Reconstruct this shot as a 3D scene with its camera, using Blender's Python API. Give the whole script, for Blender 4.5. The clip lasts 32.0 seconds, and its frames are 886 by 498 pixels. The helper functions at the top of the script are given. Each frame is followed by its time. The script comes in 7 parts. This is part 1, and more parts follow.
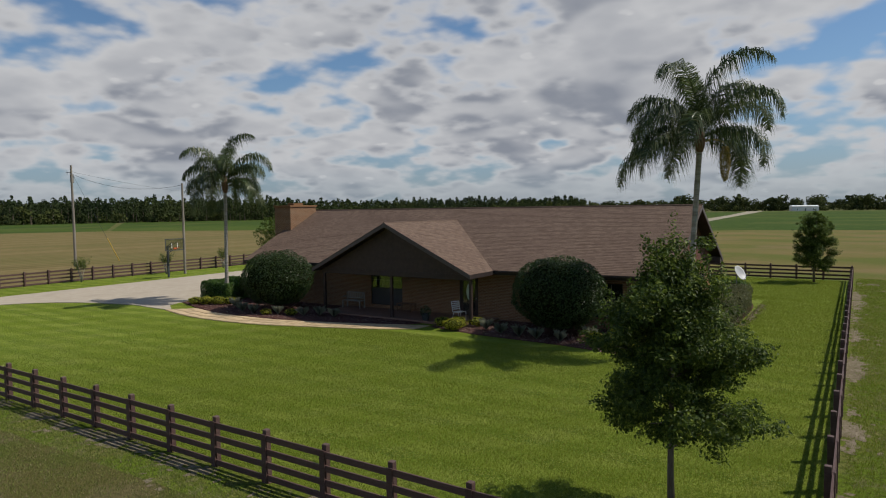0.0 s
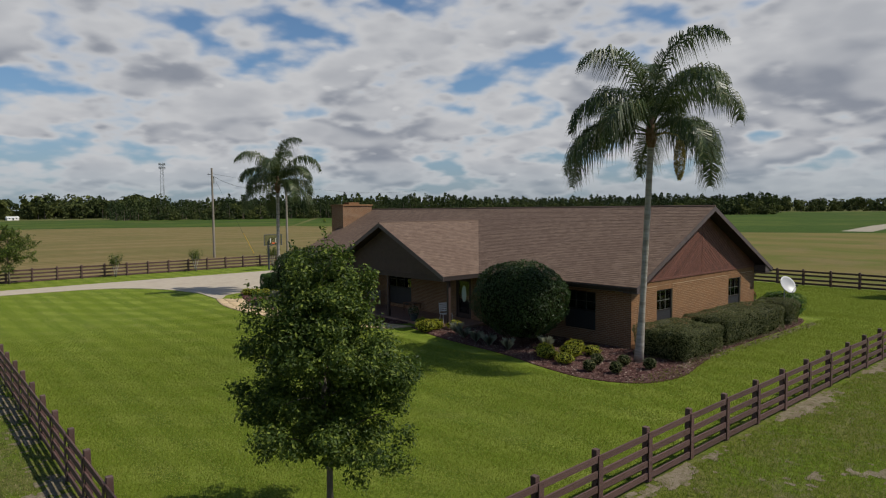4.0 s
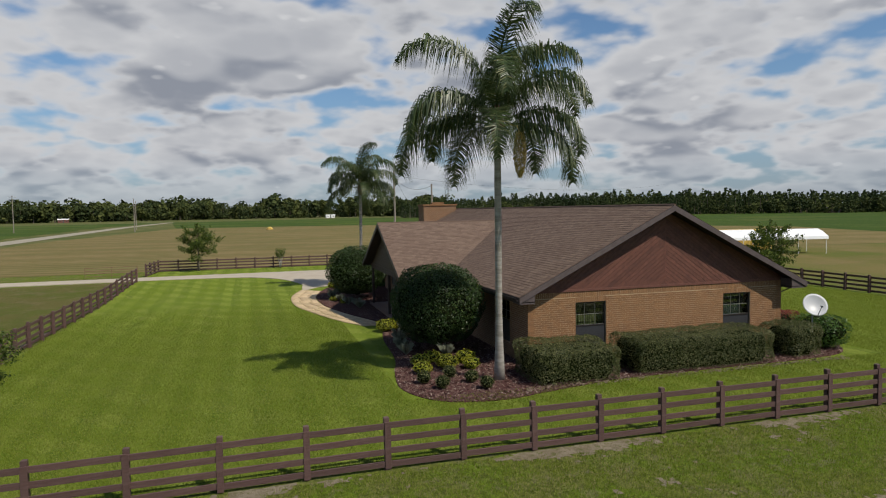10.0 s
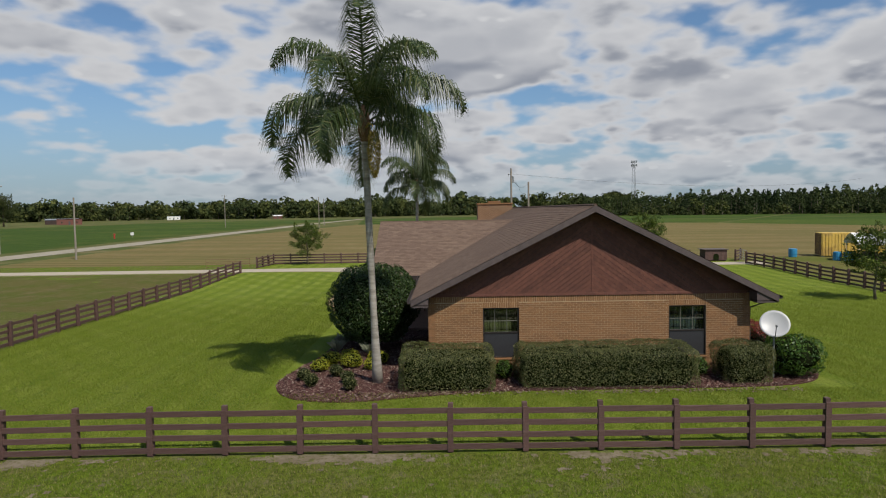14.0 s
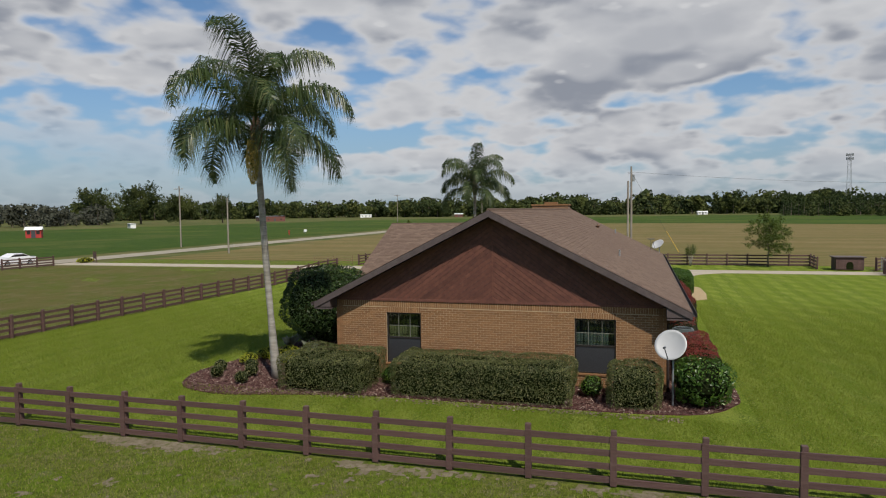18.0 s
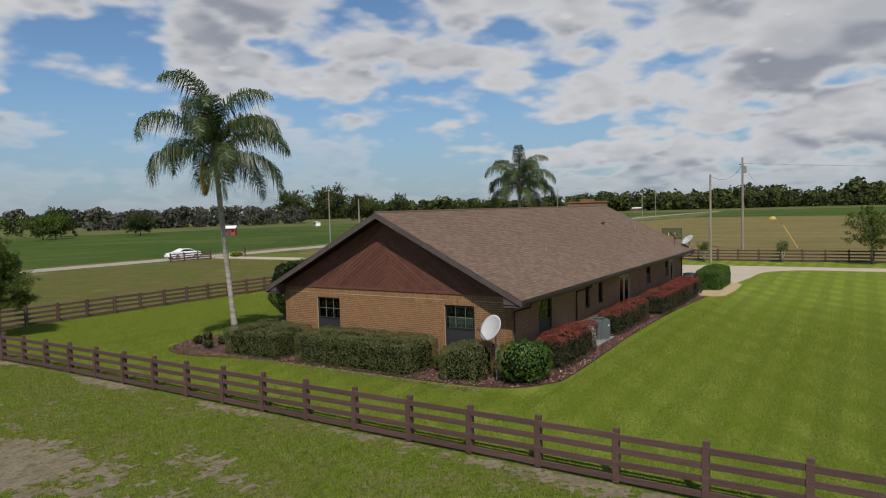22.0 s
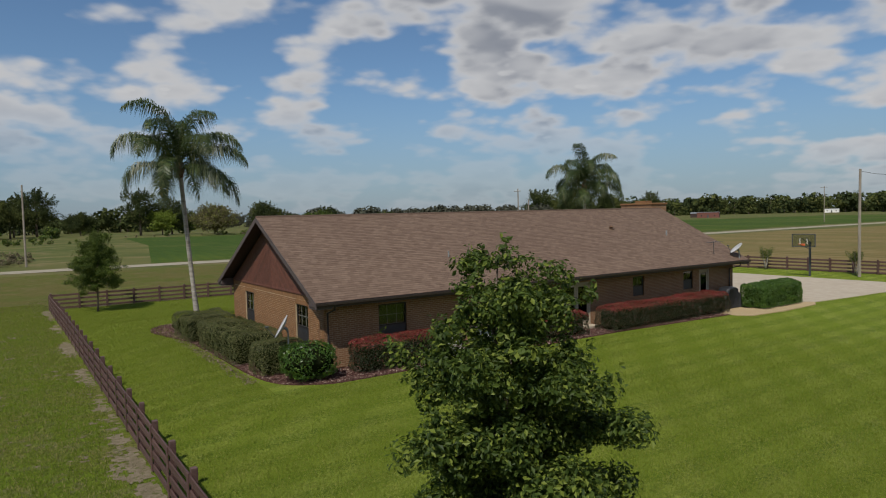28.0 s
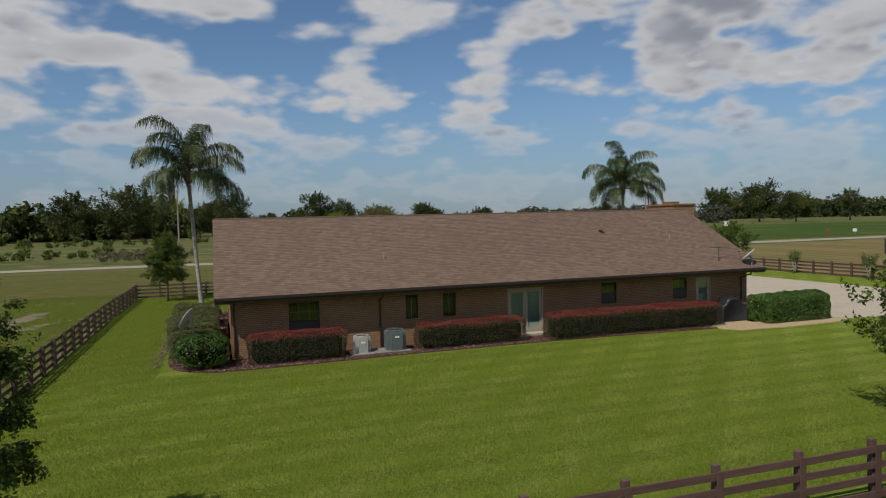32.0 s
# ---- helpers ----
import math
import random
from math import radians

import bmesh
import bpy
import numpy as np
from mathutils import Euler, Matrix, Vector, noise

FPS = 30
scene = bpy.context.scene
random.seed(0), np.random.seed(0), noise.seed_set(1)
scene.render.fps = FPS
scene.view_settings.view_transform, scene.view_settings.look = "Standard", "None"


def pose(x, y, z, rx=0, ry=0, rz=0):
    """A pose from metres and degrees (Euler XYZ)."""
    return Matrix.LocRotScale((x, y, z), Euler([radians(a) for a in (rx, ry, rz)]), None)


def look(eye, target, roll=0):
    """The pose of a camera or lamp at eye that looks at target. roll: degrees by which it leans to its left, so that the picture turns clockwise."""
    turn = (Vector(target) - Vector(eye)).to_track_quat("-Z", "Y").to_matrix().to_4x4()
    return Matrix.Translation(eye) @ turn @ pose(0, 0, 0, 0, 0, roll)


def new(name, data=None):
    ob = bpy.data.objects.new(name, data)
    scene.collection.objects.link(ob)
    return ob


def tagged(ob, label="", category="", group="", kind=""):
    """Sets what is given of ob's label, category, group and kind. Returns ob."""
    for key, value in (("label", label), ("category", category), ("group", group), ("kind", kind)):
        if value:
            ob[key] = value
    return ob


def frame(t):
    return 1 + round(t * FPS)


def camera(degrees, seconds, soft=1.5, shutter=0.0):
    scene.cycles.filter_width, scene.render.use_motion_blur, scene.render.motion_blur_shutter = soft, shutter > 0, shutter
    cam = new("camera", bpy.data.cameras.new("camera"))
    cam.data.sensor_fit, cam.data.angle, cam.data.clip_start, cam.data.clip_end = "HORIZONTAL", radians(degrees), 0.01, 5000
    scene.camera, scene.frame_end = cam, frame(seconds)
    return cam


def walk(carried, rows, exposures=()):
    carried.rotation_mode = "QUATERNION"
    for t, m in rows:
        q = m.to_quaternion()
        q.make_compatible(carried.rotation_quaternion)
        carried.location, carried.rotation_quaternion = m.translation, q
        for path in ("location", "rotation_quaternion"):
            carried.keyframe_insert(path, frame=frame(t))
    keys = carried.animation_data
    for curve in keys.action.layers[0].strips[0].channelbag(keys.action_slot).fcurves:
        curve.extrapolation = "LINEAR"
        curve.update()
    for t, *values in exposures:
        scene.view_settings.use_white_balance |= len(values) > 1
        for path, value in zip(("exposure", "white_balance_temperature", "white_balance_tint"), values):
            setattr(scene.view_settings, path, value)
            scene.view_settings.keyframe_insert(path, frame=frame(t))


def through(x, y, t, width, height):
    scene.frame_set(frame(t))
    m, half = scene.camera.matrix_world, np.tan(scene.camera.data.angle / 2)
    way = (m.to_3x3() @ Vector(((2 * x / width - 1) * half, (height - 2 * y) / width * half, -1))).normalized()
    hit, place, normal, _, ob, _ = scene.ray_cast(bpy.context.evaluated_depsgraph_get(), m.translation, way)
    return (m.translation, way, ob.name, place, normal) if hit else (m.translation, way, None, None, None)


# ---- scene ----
cam = camera(67.96, 32.0, soft=1.1)
PATH = [
    (0, (-0.700, -0.700, 5.656), (-11.393, 16.159, 4.443), -0.79),
    (0.5, (0.275, 0.049, 5.639), (-11.009, 16.516, 4.416), -0.73),
    (1, (1.229, 0.810, 5.632), (-10.634, 16.866, 4.405), -0.75),
    (1.5, (2.164, 1.592, 5.637), (-10.251, 17.224, 4.418), -0.78),
    (2, (3.084, 2.400, 5.647), (-9.870, 17.587, 4.412), -0.79),
    (2.5, (3.984, 3.234, 5.660), (-9.491, 17.961, 4.420), -0.76),
    (3, (4.857, 4.102, 5.677), (-9.129, 18.345, 4.427), -0.75),
    (3.5, (5.700, 5.004, 5.698), (-8.803, 18.720, 4.457), -0.68),
    (5.5, (8.795, 8.926, 5.683), (-7.525, 20.420, 4.450), -0.47),
    (6, (9.425, 9.954, 5.695), (-7.294, 20.859, 4.451), -0.58),
    (6.5, (10.039, 11.020, 5.721), (-7.065, 21.308, 4.465), -0.63),
    (7, (10.632, 12.119, 5.750), (-6.831, 21.784, 4.467), -0.71),
    (7.5, (11.196, 13.248, 5.772), (-6.606, 22.271, 4.474), -0.75),
    (8, (11.724, 14.401, 5.781), (-6.396, 22.767, 4.489), -0.79),
    (8.5, (12.209, 15.572, 5.763), (-6.202, 23.280, 4.488), -0.90),
    (9, (12.650, 16.764, 5.730), (-6.030, 23.799, 4.484), -0.96),
    (9.5, (13.045, 17.974, 5.689), (-5.879, 24.330, 4.470), -1.01),
    (10, (13.391, 19.198, 5.652), (-5.756, 24.854, 4.456), -0.96),
    (10.5, (13.697, 20.427, 5.623), (-5.645, 25.376, 4.445), -1.01),
    (11, (13.957, 21.665, 5.605), (-5.556, 25.894, 4.436), -1.01),
    (11.5, (14.167, 22.917, 5.595), (-5.487, 26.427, 4.425), -0.96),
    (12, (14.327, 24.183, 5.593), (-5.441, 26.985, 4.424), -0.91),
    (12.5, (14.436, 25.461, 5.596), (-5.420, 27.558, 4.435), -0.95),
    (13, (14.495, 26.741, 5.599), (-5.423, 28.115, 4.432), -1.01),
    (13.5, (14.511, 28.015, 5.599), (-5.445, 28.639, 4.420), -0.93),
    (14, (14.486, 29.284, 5.598), (-5.479, 29.177, 4.413), -0.89),
    (14.5, (14.429, 30.543, 5.594), (-5.518, 29.694, 4.412), -0.86),
    (16.5, (13.675, 35.443, 5.536), (-5.937, 31.693, 4.400), -0.68),
    (17, (13.441, 36.578, 5.567), (-6.033, 32.167, 4.420), -1.05),
    (17.5, (13.216, 37.704, 5.619), (-6.101, 32.648, 4.475), -0.87),
    (18, (13.047, 38.862, 5.661), (-6.084, 33.145, 4.511), -0.75),
    (18.5, (12.973, 40.097, 5.680), (-5.944, 33.710, 4.516), -0.70),
    (19, (13.010, 41.436, 5.674), (-5.661, 34.365, 4.497), -0.82),
    (19.5, (13.115, 42.880, 5.652), (-5.294, 35.152, 4.471), -0.93),
    (20, (13.215, 44.385, 5.629), (-4.906, 36.007, 4.433), -1.03),
    (20.5, (13.239, 45.899, 5.633), (-4.567, 36.871, 4.434), -1.30),
    (21, (13.134, 47.376, 5.646), (-4.353, 37.749, 4.413), -1.52),
    (21.5, (12.867, 48.762, 5.665), (-4.286, 38.553, 4.418), -1.67),
    (22, (12.413, 50.016, 5.686), (-4.390, 39.233, 4.519), -1.68),
    (22.5, (11.765, 51.134, 5.671), (-4.691, 39.828, 4.499), -1.56),
    (23, (10.968, 52.147, 5.642), (-5.109, 40.307, 4.490), -1.46),
    (23.5, (10.071, 53.090, 5.606), (-5.596, 40.710, 4.477), -1.35),
    (24, (9.118, 54.005, 5.570), (-6.102, 41.079, 4.447), -1.27),
    (24.5, (8.154, 54.933, 5.547), (-6.614, 41.490, 4.456), -1.28),
    (25, (7.186, 55.871, 5.533), (-7.099, 41.914, 4.459), -1.31),
    (25.5, (6.219, 56.815, 5.526), (-7.559, 42.356, 4.473), -1.35),
    (27.5, (2.467, 60.802, 5.575), (-9.203, 44.591, 4.578), -1.49),
    (28, (1.677, 61.871, 5.517), (-9.500, 45.315, 4.524), -1.46),
    (28.5, (0.842, 62.879, 5.466), (-9.832, 45.994, 4.500), -1.39),
    (29, (-0.101, 63.753, 5.437), (-10.212, 46.522, 4.497), -1.33),
    (29.5, (-1.224, 64.423, 5.447), (-10.744, 46.858, 4.531), -1.26),
    (30, (-2.470, 64.969, 5.470), (-11.386, 47.090, 4.547), -1.32),
    (30.5, (-3.786, 65.472, 5.482), (-12.106, 47.307, 4.560), -1.42),
    (31, (-5.114, 66.004, 5.459), (-12.747, 47.540, 4.543), -1.61),
    (31.5, (-6.449, 66.522, 5.416), (-13.434, 47.803, 4.523), -1.56),
    (32, (-7.776, 67.012, 5.363), (-14.139, 48.071, 4.509), -1.41),
]
EXPOSURES = [(0.0, -0.32), (6.0, -0.25), (13.0, -0.18), (25.0, -0.2), (28.0, -0.36), (32.0, -0.40)]
walk(cam, [(t, look(eye, target, roll)) for t, eye, target, roll in PATH], EXPOSURES)

# ---- world, sun ----
SUN_DIR = Vector((0.505, 0.365, 0.782)).normalized()
world = bpy.data.worlds.new("world")
scene.world = world
world.use_nodes = True


class G:
    """A small node-graph writer."""

    def __init__(self, tree):
        self.t = tree

    def n(self, kind, ins=None):
        nd = self.t.nodes.new(kind)
        for key, val in (ins or {}).items():
            if isinstance(val, bpy.types.NodeSocket):
                self.t.links.new(val, nd.inputs[key])
            else:
                nd.inputs[key].default_value = val
        return nd

    def math(self, op, a, b=0.0, clamp=False):
        nd = self.n("ShaderNodeMath")
        nd.operation, nd.use_clamp = op, clamp
        for i, v in enumerate((a, b)):
            if isinstance(v, bpy.types.NodeSocket):
                self.t.links.new(v, nd.inputs[i])
            else:
                nd.inputs[i].default_value = v
        return nd.outputs[0]

    def noise(self, vec, scale, detail=4.0, rough=0.55, dist=0.0):
        nd = self.n("ShaderNodeTexNoise", ins={"Scale": scale, "Detail": detail, "Roughness": rough, "Distortion": dist})
        if vec is not None:
            self.t.links.new(vec, nd.inputs["Vector"])
        return nd.outputs["Fac"]

    def step(self, v, a, b, lo=0.0, hi=1.0):
        nd = self.n("ShaderNodeMapRange")
        nd.interpolation_type = "SMOOTHSTEP"
        self.t.links.new(v, nd.inputs[0])
        for i, x in zip((1, 2, 3, 4), (a, b, lo, hi)):
            nd.inputs[i].default_value = x
        return nd.outputs[0]

    def mix(self, f, a, b, blend="MIX"):
        nd = self.n("ShaderNodeMix")
        nd.data_type, nd.blend_type = "RGBA", blend
        for key, v in ((0, f), (6, a), (7, b)):
            if isinstance(v, bpy.types.NodeSocket):
                self.t.links.new(v, nd.inputs[key])
            elif key == 0:
                nd.inputs[key].default_value = v
            else:
                nd.inputs[key].default_value = (*v, 1)
        return nd.outputs[2]

    def link(self, a, b):
        self.t.links.new(a, b)


g = G(world.node_tree)
for nd in list(world.node_tree.nodes):
    world.node_tree.nodes.remove(nd)
sky = g.n("ShaderNodeTexSky")
sky.sky_type, sky.sun_disc = "NISHITA", False
sky.sun_elevation, sky.sun_rotation = math.asin(SUN_DIR.z), math.atan2(SUN_DIR.x, SUN_DIR.y)
sky.air_density, sky.dust_density, sky.ozone_density = 1.0, 0.6, 2.0
coord = g.n("ShaderNodeTexCoord").outputs["Generated"]
sep = g.n("ShaderNodeSeparateXYZ", ins={0: coord})
up = g.math("MAXIMUM", sep.outputs[2], 0.0)


flat = g.math("ADD", up, 0.34)


def cloud_layer(towards):
    """Places on the cloud layer; towards: the same places, moved that far towards the zenith."""
    k = g.math("SUBTRACT", 1.0, g.math("MULTIPLY", flat, towards))
    return g.n("ShaderNodeCombineXYZ", ins={0: g.math("MULTIPLY", g.math("DIVIDE", sep.outputs[0], flat), k), 1: g.math("MULTIPLY", g.math("DIVIDE", sep.outputs[1], flat), k), 2: g.math("MULTIPLY", up, 2.2)}).outputs[0]


# more cloud towards the north-west than towards the south, and clearer overhead
side = g.math("ADD", g.math("MULTIPLY", sep.outputs[0], -0.062), g.math("MULTIPLY", sep.outputs[1], 0.042))
side = g.math("SUBTRACT", side, g.step(sep.outputs[2], 0.40, 0.70, 0.0, 0.25))


def heaps(at, scale, detail, smooth):
    v = g.n("ShaderNodeTexVoronoi", ins={"Vector": at, "Scale": scale, "Detail": detail, "Roughness": 0.5})
    v.feature = "SMOOTH_F1"
    v.inputs["Smoothness"].default_value = smooth
    return g.math("SUBTRACT", 0.42, v.outputs["Distance"])


def density(at, fine):
    """Heaped cloud: broad banks, lumps within them, and round heaps, with smaller knobs on them if fine."""
    d = g.math("ADD", g.math("MULTIPLY", g.noise(at, 1.45, 2.0), 0.46), g.math("MULTIPLY", g.noise(at, 3.3, 6.0 if fine else 2.0, 0.48), 0.54))
    d = g.math("ADD", d, g.math("MULTIPLY", heaps(at, 5.4, 2.5 if fine else 0.0, 0.5), 0.27))
    return g.math("ADD", d, side)


dens, soft, above = density(cloud_layer(0.0), True), density(cloud_layer(0.0), False), density(cloud_layer(0.15), False)
cover = g.step(dens, 0.295, 0.425)
under = g.step(g.math("SUBTRACT", above, soft), -0.075, 0.075)
thick = g.step(dens, 0.42, 0.66)
heap = g.step(g.math("ADD", heaps(cloud_layer(0.04), 9.0, 2.0, 0.5), g.math("MULTIPLY", g.noise(cloud_layer(0.04), 6.0, 4.0, 0.5), 0.5)), 0.12, 0.42, 0.20, -0.20)
shade = g.math("MULTIPLY", g.math("ADD", heap, g.math("ADD", g.math("MULTIPLY", under, 0.66), g.math("MULTIPLY", thick, 0.30))), g.step(dens, 0.37, 0.50), True)
cloud = g.mix(shade, (10.6, 10.7, 11.0), (4.7, 5.1, 6.0))
haze = g.step(sep.outputs[2], 0.0, 0.2, 0.6, 0.0)
base = g.mix(haze, g.mix(1.0, sky.outputs[0], (1.25, 1.5, 1.7), "MULTIPLY"), (3.9, 5.1, 7.2))
south = g.step(g.math("SUBTRACT", g.math("MULTIPLY", sep.outputs[0], 0.35), sep.outputs[1]), -0.1, 0.5)
low = g.step(g.math("SUBTRACT", sep.outputs[2], g.math("MULTIPLY", south, 0.09)), -0.03, 0.09, 0.25, 1.0)
skycol = g.mix(g.math("MULTIPLY", cover, low), base, cloud)
back = g.n("ShaderNodeBackground", ins={0: skycol, 1: 0.064})
out = g.n("ShaderNodeOutputWorld", ins={0: back.outputs[0]})

sun = new("sun", bpy.data.lights.new("sun", "SUN"))
sun.data.energy, sun.data.angle, sun.data.color = 5.0, radians(0.6), (1.0, 0.94, 0.84)
sun.matrix_world = look(SUN_DIR * 50, (0, 0, 0))

# ---- materials ----
DAY = 0.85  # painted, built and grown surfaces, under full sun


def dim(c):
    return tuple(v * DAY for v in c) if c and max(c) < 0.55 else c


def mat(name, c1, c2, scale=6.0, rough=0.8, c3=None, scale2=0.7, amt3=0.5, bump=0.3, bscale=60.0, metal=0.0,
        world_space=False, vary=0.0, spec=0.4, stretch=None, coat=0.0, islands=False):
    """A surface with grain (c1 to c2), larger stains (c3), fine relief and a change from piece to piece."""
    c1, c2, c3 = dim(c1), dim(c2), dim(c3)
    m = bpy.data.materials.new(name)
    m.use_nodes = True
    q = G(m.node_tree)
    bs = m.node_tree.nodes["Principled BSDF"]
    vec = q.n("ShaderNodeNewGeometry").outputs["Position"] if world_space else q.n("ShaderNodeTexCoord").outputs["Object"]
    if stretch:
        vec = q.n("ShaderNodeMapping", ins={"Vector": vec, "Scale": stretch}).outputs[0]
    f = q.step(q.noise(vec, scale, 6.0, 0.6), 0.3, 0.7)
    col = q.mix(f, c1, c2)
    if c3:
        col = q.mix(q.math("MULTIPLY", q.step(q.noise(vec, scale2, 4.0), 0.45, 0.68), amt3), col, c3)
    if vary:
        rnd = q.n("ShaderNodeNewGeometry").outputs["Random Per Island"] if islands else q.n("ShaderNodeObjectInfo").outputs["Random"]
        k = q.math("ADD", q.math("MULTIPLY", rnd, vary * 2), 1 - vary)
        grey = q.n("ShaderNodeCombineColor", ins={0: k, 1: k, 2: k}).outputs[0]
        col = q.mix(1.0, col, grey, "MULTIPLY")
    q.link(col, bs.inputs["Base Color"])
    bs.inputs["Roughness"].default_value = rough
    bs.inputs["Metallic"].default_value = metal
    bs.inputs["Specular IOR Level"].default_value = spec
    bs.inputs["Coat Weight"].default_value = coat
    if bump:
        b = q.n("ShaderNodeBump", ins={"Strength": bump, "Distance": 0.02, "Height": q.noise(vec, bscale, 5.0)})
        q.link(b.outputs[0], bs.inputs["Normal"])
    return m


def leaf_mat(name, dark, light, tip=None, amt=0.3, rough=0.5, through=0.25, spec=0.4, patch=0.0):
    """Leaves that differ one from the next, and let some light through."""
    m = bpy.data.materials.new(name)
    m.use_nodes = True
    q = G(m.node_tree)
    bs = m.node_tree.nodes["Principled BSDF"]
    dark, light, tip = dim(dark), dim(light), dim(tip)
    geo = q.n("ShaderNodeNewGeometry")
    rnd = geo.outputs["Random Per Island"]
    col = q.mix(rnd, dark, light)
    col = q.mix(q.step(q.noise(geo.outputs["Position"], 1.3, 3.0), 0.35, 0.7, 0.0, 0.5), col, dark)
    if patch:
        # whole trees differ: some lighter, some olive
        col = q.mix(q.step(q.noise(geo.outputs["Position"], patch, 2.0), 0.42, 0.62, 0.0, 0.75), col, tuple(c * k for c, k in zip(light, (1.25, 1.15, 0.9))))
        col = q.mix(q.step(q.noise(geo.outputs["Position"], patch * 1.7, 1.0), 0.5, 0.62, 0.0, 0.7), col, dark)
    if tip:
        w = q.n("ShaderNodeTexWhiteNoise")
        w.noise_dimensions = "1D"
        q.link(q.math("MULTIPLY", rnd, 91.7), w.inputs["W"])
        col = q.mix(q.step(w.outputs["Value"], 1 - amt - 0.01, 1 - amt + 0.01), col, tip)
    q.link(col, bs.inputs["Base Color"])
    bs.inputs["Roughness"].default_value = rough
    bs.inputs["Specular IOR Level"].default_value = spec
    tr = q.n("ShaderNodeBsdfTranslucent", ins={0: q.mix(0.5, col, tuple(min(1, 1.5 * c) for c in light))})
    mx = q.n("ShaderNodeMixShader", ins={0: through, 1: bs.outputs[0], 2: tr.outputs[0]})
    q.link(mx.outputs[0], m.node_tree.nodes["Material Output"].inputs[0])
    return m


def ground_mat(name, cols, scales, rough=0.95, stripe=None, bump=0.5, bscale=35.0):
    """Ground: cols are blended one over the next by noise at each scale; stripe: (direction, width, colour, amount)."""
    m = bpy.data.materials.new(name)
    m.use_nodes = True
    q = G(m.node_tree)
    bs = m.node_tree.nodes["Principled BSDF"]
    pos = q.n("ShaderNodeNewGeometry").outputs["Position"]
    cols = [dim(c) for c in cols]
    col = cols[0]
    for c, (s, lo, hi, amt) in zip(cols[1:], scales):
        col = q.mix(q.math("MULTIPLY", q.step(q.noise(pos, s, 6.0, 0.62), lo, hi), amt), col, c)
    if stripe:
        for ang, wid, c, amt in stripe:
            r = q.n("ShaderNodeMapping", ins={"Vector": pos, "Rotation": (0, 0, radians(ang))}).outputs[0]
            x = q.n("ShaderNodeSeparateXYZ", ins={0: r}).outputs[0]
            x = q.math("ADD", x, q.math("MULTIPLY", q.noise(pos, 0.12, 1.0), wid * 0.2))
            wv = q.math("SINE", q.math("MULTIPLY", x, math.pi / wid))
            amtn = q.math("MULTIPLY", q.step(wv, -0.5, 0.5), q.math("MULTIPLY", q.noise(pos, 0.08, 3.0), amt * 1.8), True)
            col = q.mix(amtn, col, c)
    q.link(col, bs.inputs["Base Color"])
    bs.inputs["Roughness"].default_value = rough
    bs.inputs["Specular IOR Level"].default_value = 0.06
    b = q.n("ShaderNodeBump", ins={"Strength": bump, "Distance": 0.05, "Height": q.noise(pos, bscale, 6.0, 0.7)})
    q.link(b.outputs[0], bs.inputs["Normal"])
    return m


LAWN = ground_mat("lawn_grass", [(0.166, 0.232, 0.022), (0.220, 0.285, 0.036), (0.096, 0.154, 0.012), (0.25, 0.28, 0.06), (0.056, 0.090, 0.008), (0.31, 0.34, 0.08), (0.072, 0.122, 0.012), (0.32, 0.36, 0.07)],
                  [(3.5, 0.38, 0.62, 0.8), (16.0, 0.45, 0.6, 0.85), (0.7, 0.44, 0.62, 0.6), (38.0, 0.5, 0.60, 0.95), (24.0, 0.54, 0.62, 0.9), (8.0, 0.52, 0.60, 0.65), (11.0, 0.55, 0.63, 0.6)],
                  stripe=[(-90, 0.62, (0.26, 0.31, 0.05), 0.4), (44, 0.95, (0.115, 0.165, 0.013), 0.5), (-84, 1.9, (0.135, 0.18, 0.015), 0.3)], bump=1.0, bscale=42.0)
PASTURE = ground_mat("pasture_grass", [(0.165, 0.190, 0.032), (0.145, 0.212, 0.018), (0.225, 0.195, 0.085), (0.075, 0.098, 0.014), (0.25, 0.205, 0.13), (0.058, 0.075, 0.014), (0.215, 0.215, 0.045)],
                     [(0.45, 0.44, 0.54, 0.95), (0.8, 0.50, 0.60, 0.5), (7.0, 0.46, 0.60, 0.75), (2.4, 0.54, 0.64, 0.45), (40.0, 0.5, 0.62, 0.85), (22.0, 0.56, 0.66, 0.8)], bump=1.0, bscale=30.0)
DRYFIELD = ground_mat("dry_field", [(0.185, 0.145, 0.055), (0.24, 0.185, 0.085), (0.125, 0.125, 0.036), (0.15, 0.105, 0.05)],
                      [(0.5, 0.4, 0.65, 0.8), (0.035, 0.45, 0.6, 0.7), (6.0, 0.45, 0.7, 0.5)],
                      stripe=[(8, 6.0, (0.12, 0.10, 0.034), 0.75), (8, 1.4, (0.25, 0.195, 0.095), 0.3)], bscale=8.0)
WORN = ground_mat("worn_pasture", [(0.14, 0.125, 0.04), (0.105, 0.125, 0.024), (0.18, 0.145, 0.07), (0.06, 0.065, 0.018)], [(0.25, 0.42, 0.58, 0.85), (0.6, 0.5, 0.66, 0.7), (9.0, 0.45, 0.68, 0.6)], bump=1.0, bscale=30.0)
DRYPASTURE = ground_mat("dry_pasture", [(0.15, 0.14, 0.04), (0.11, 0.135, 0.026), (0.20, 0.155, 0.07), (0.13, 0.105, 0.04)], [(0.12, 0.42, 0.58, 0.85), (0.07, 0.48, 0.62, 0.8), (5.0, 0.45, 0.7, 0.6)],
                         stripe=[(96, 9.0, (0.18, 0.135, 0.055), 0.5)], bscale=8.0)
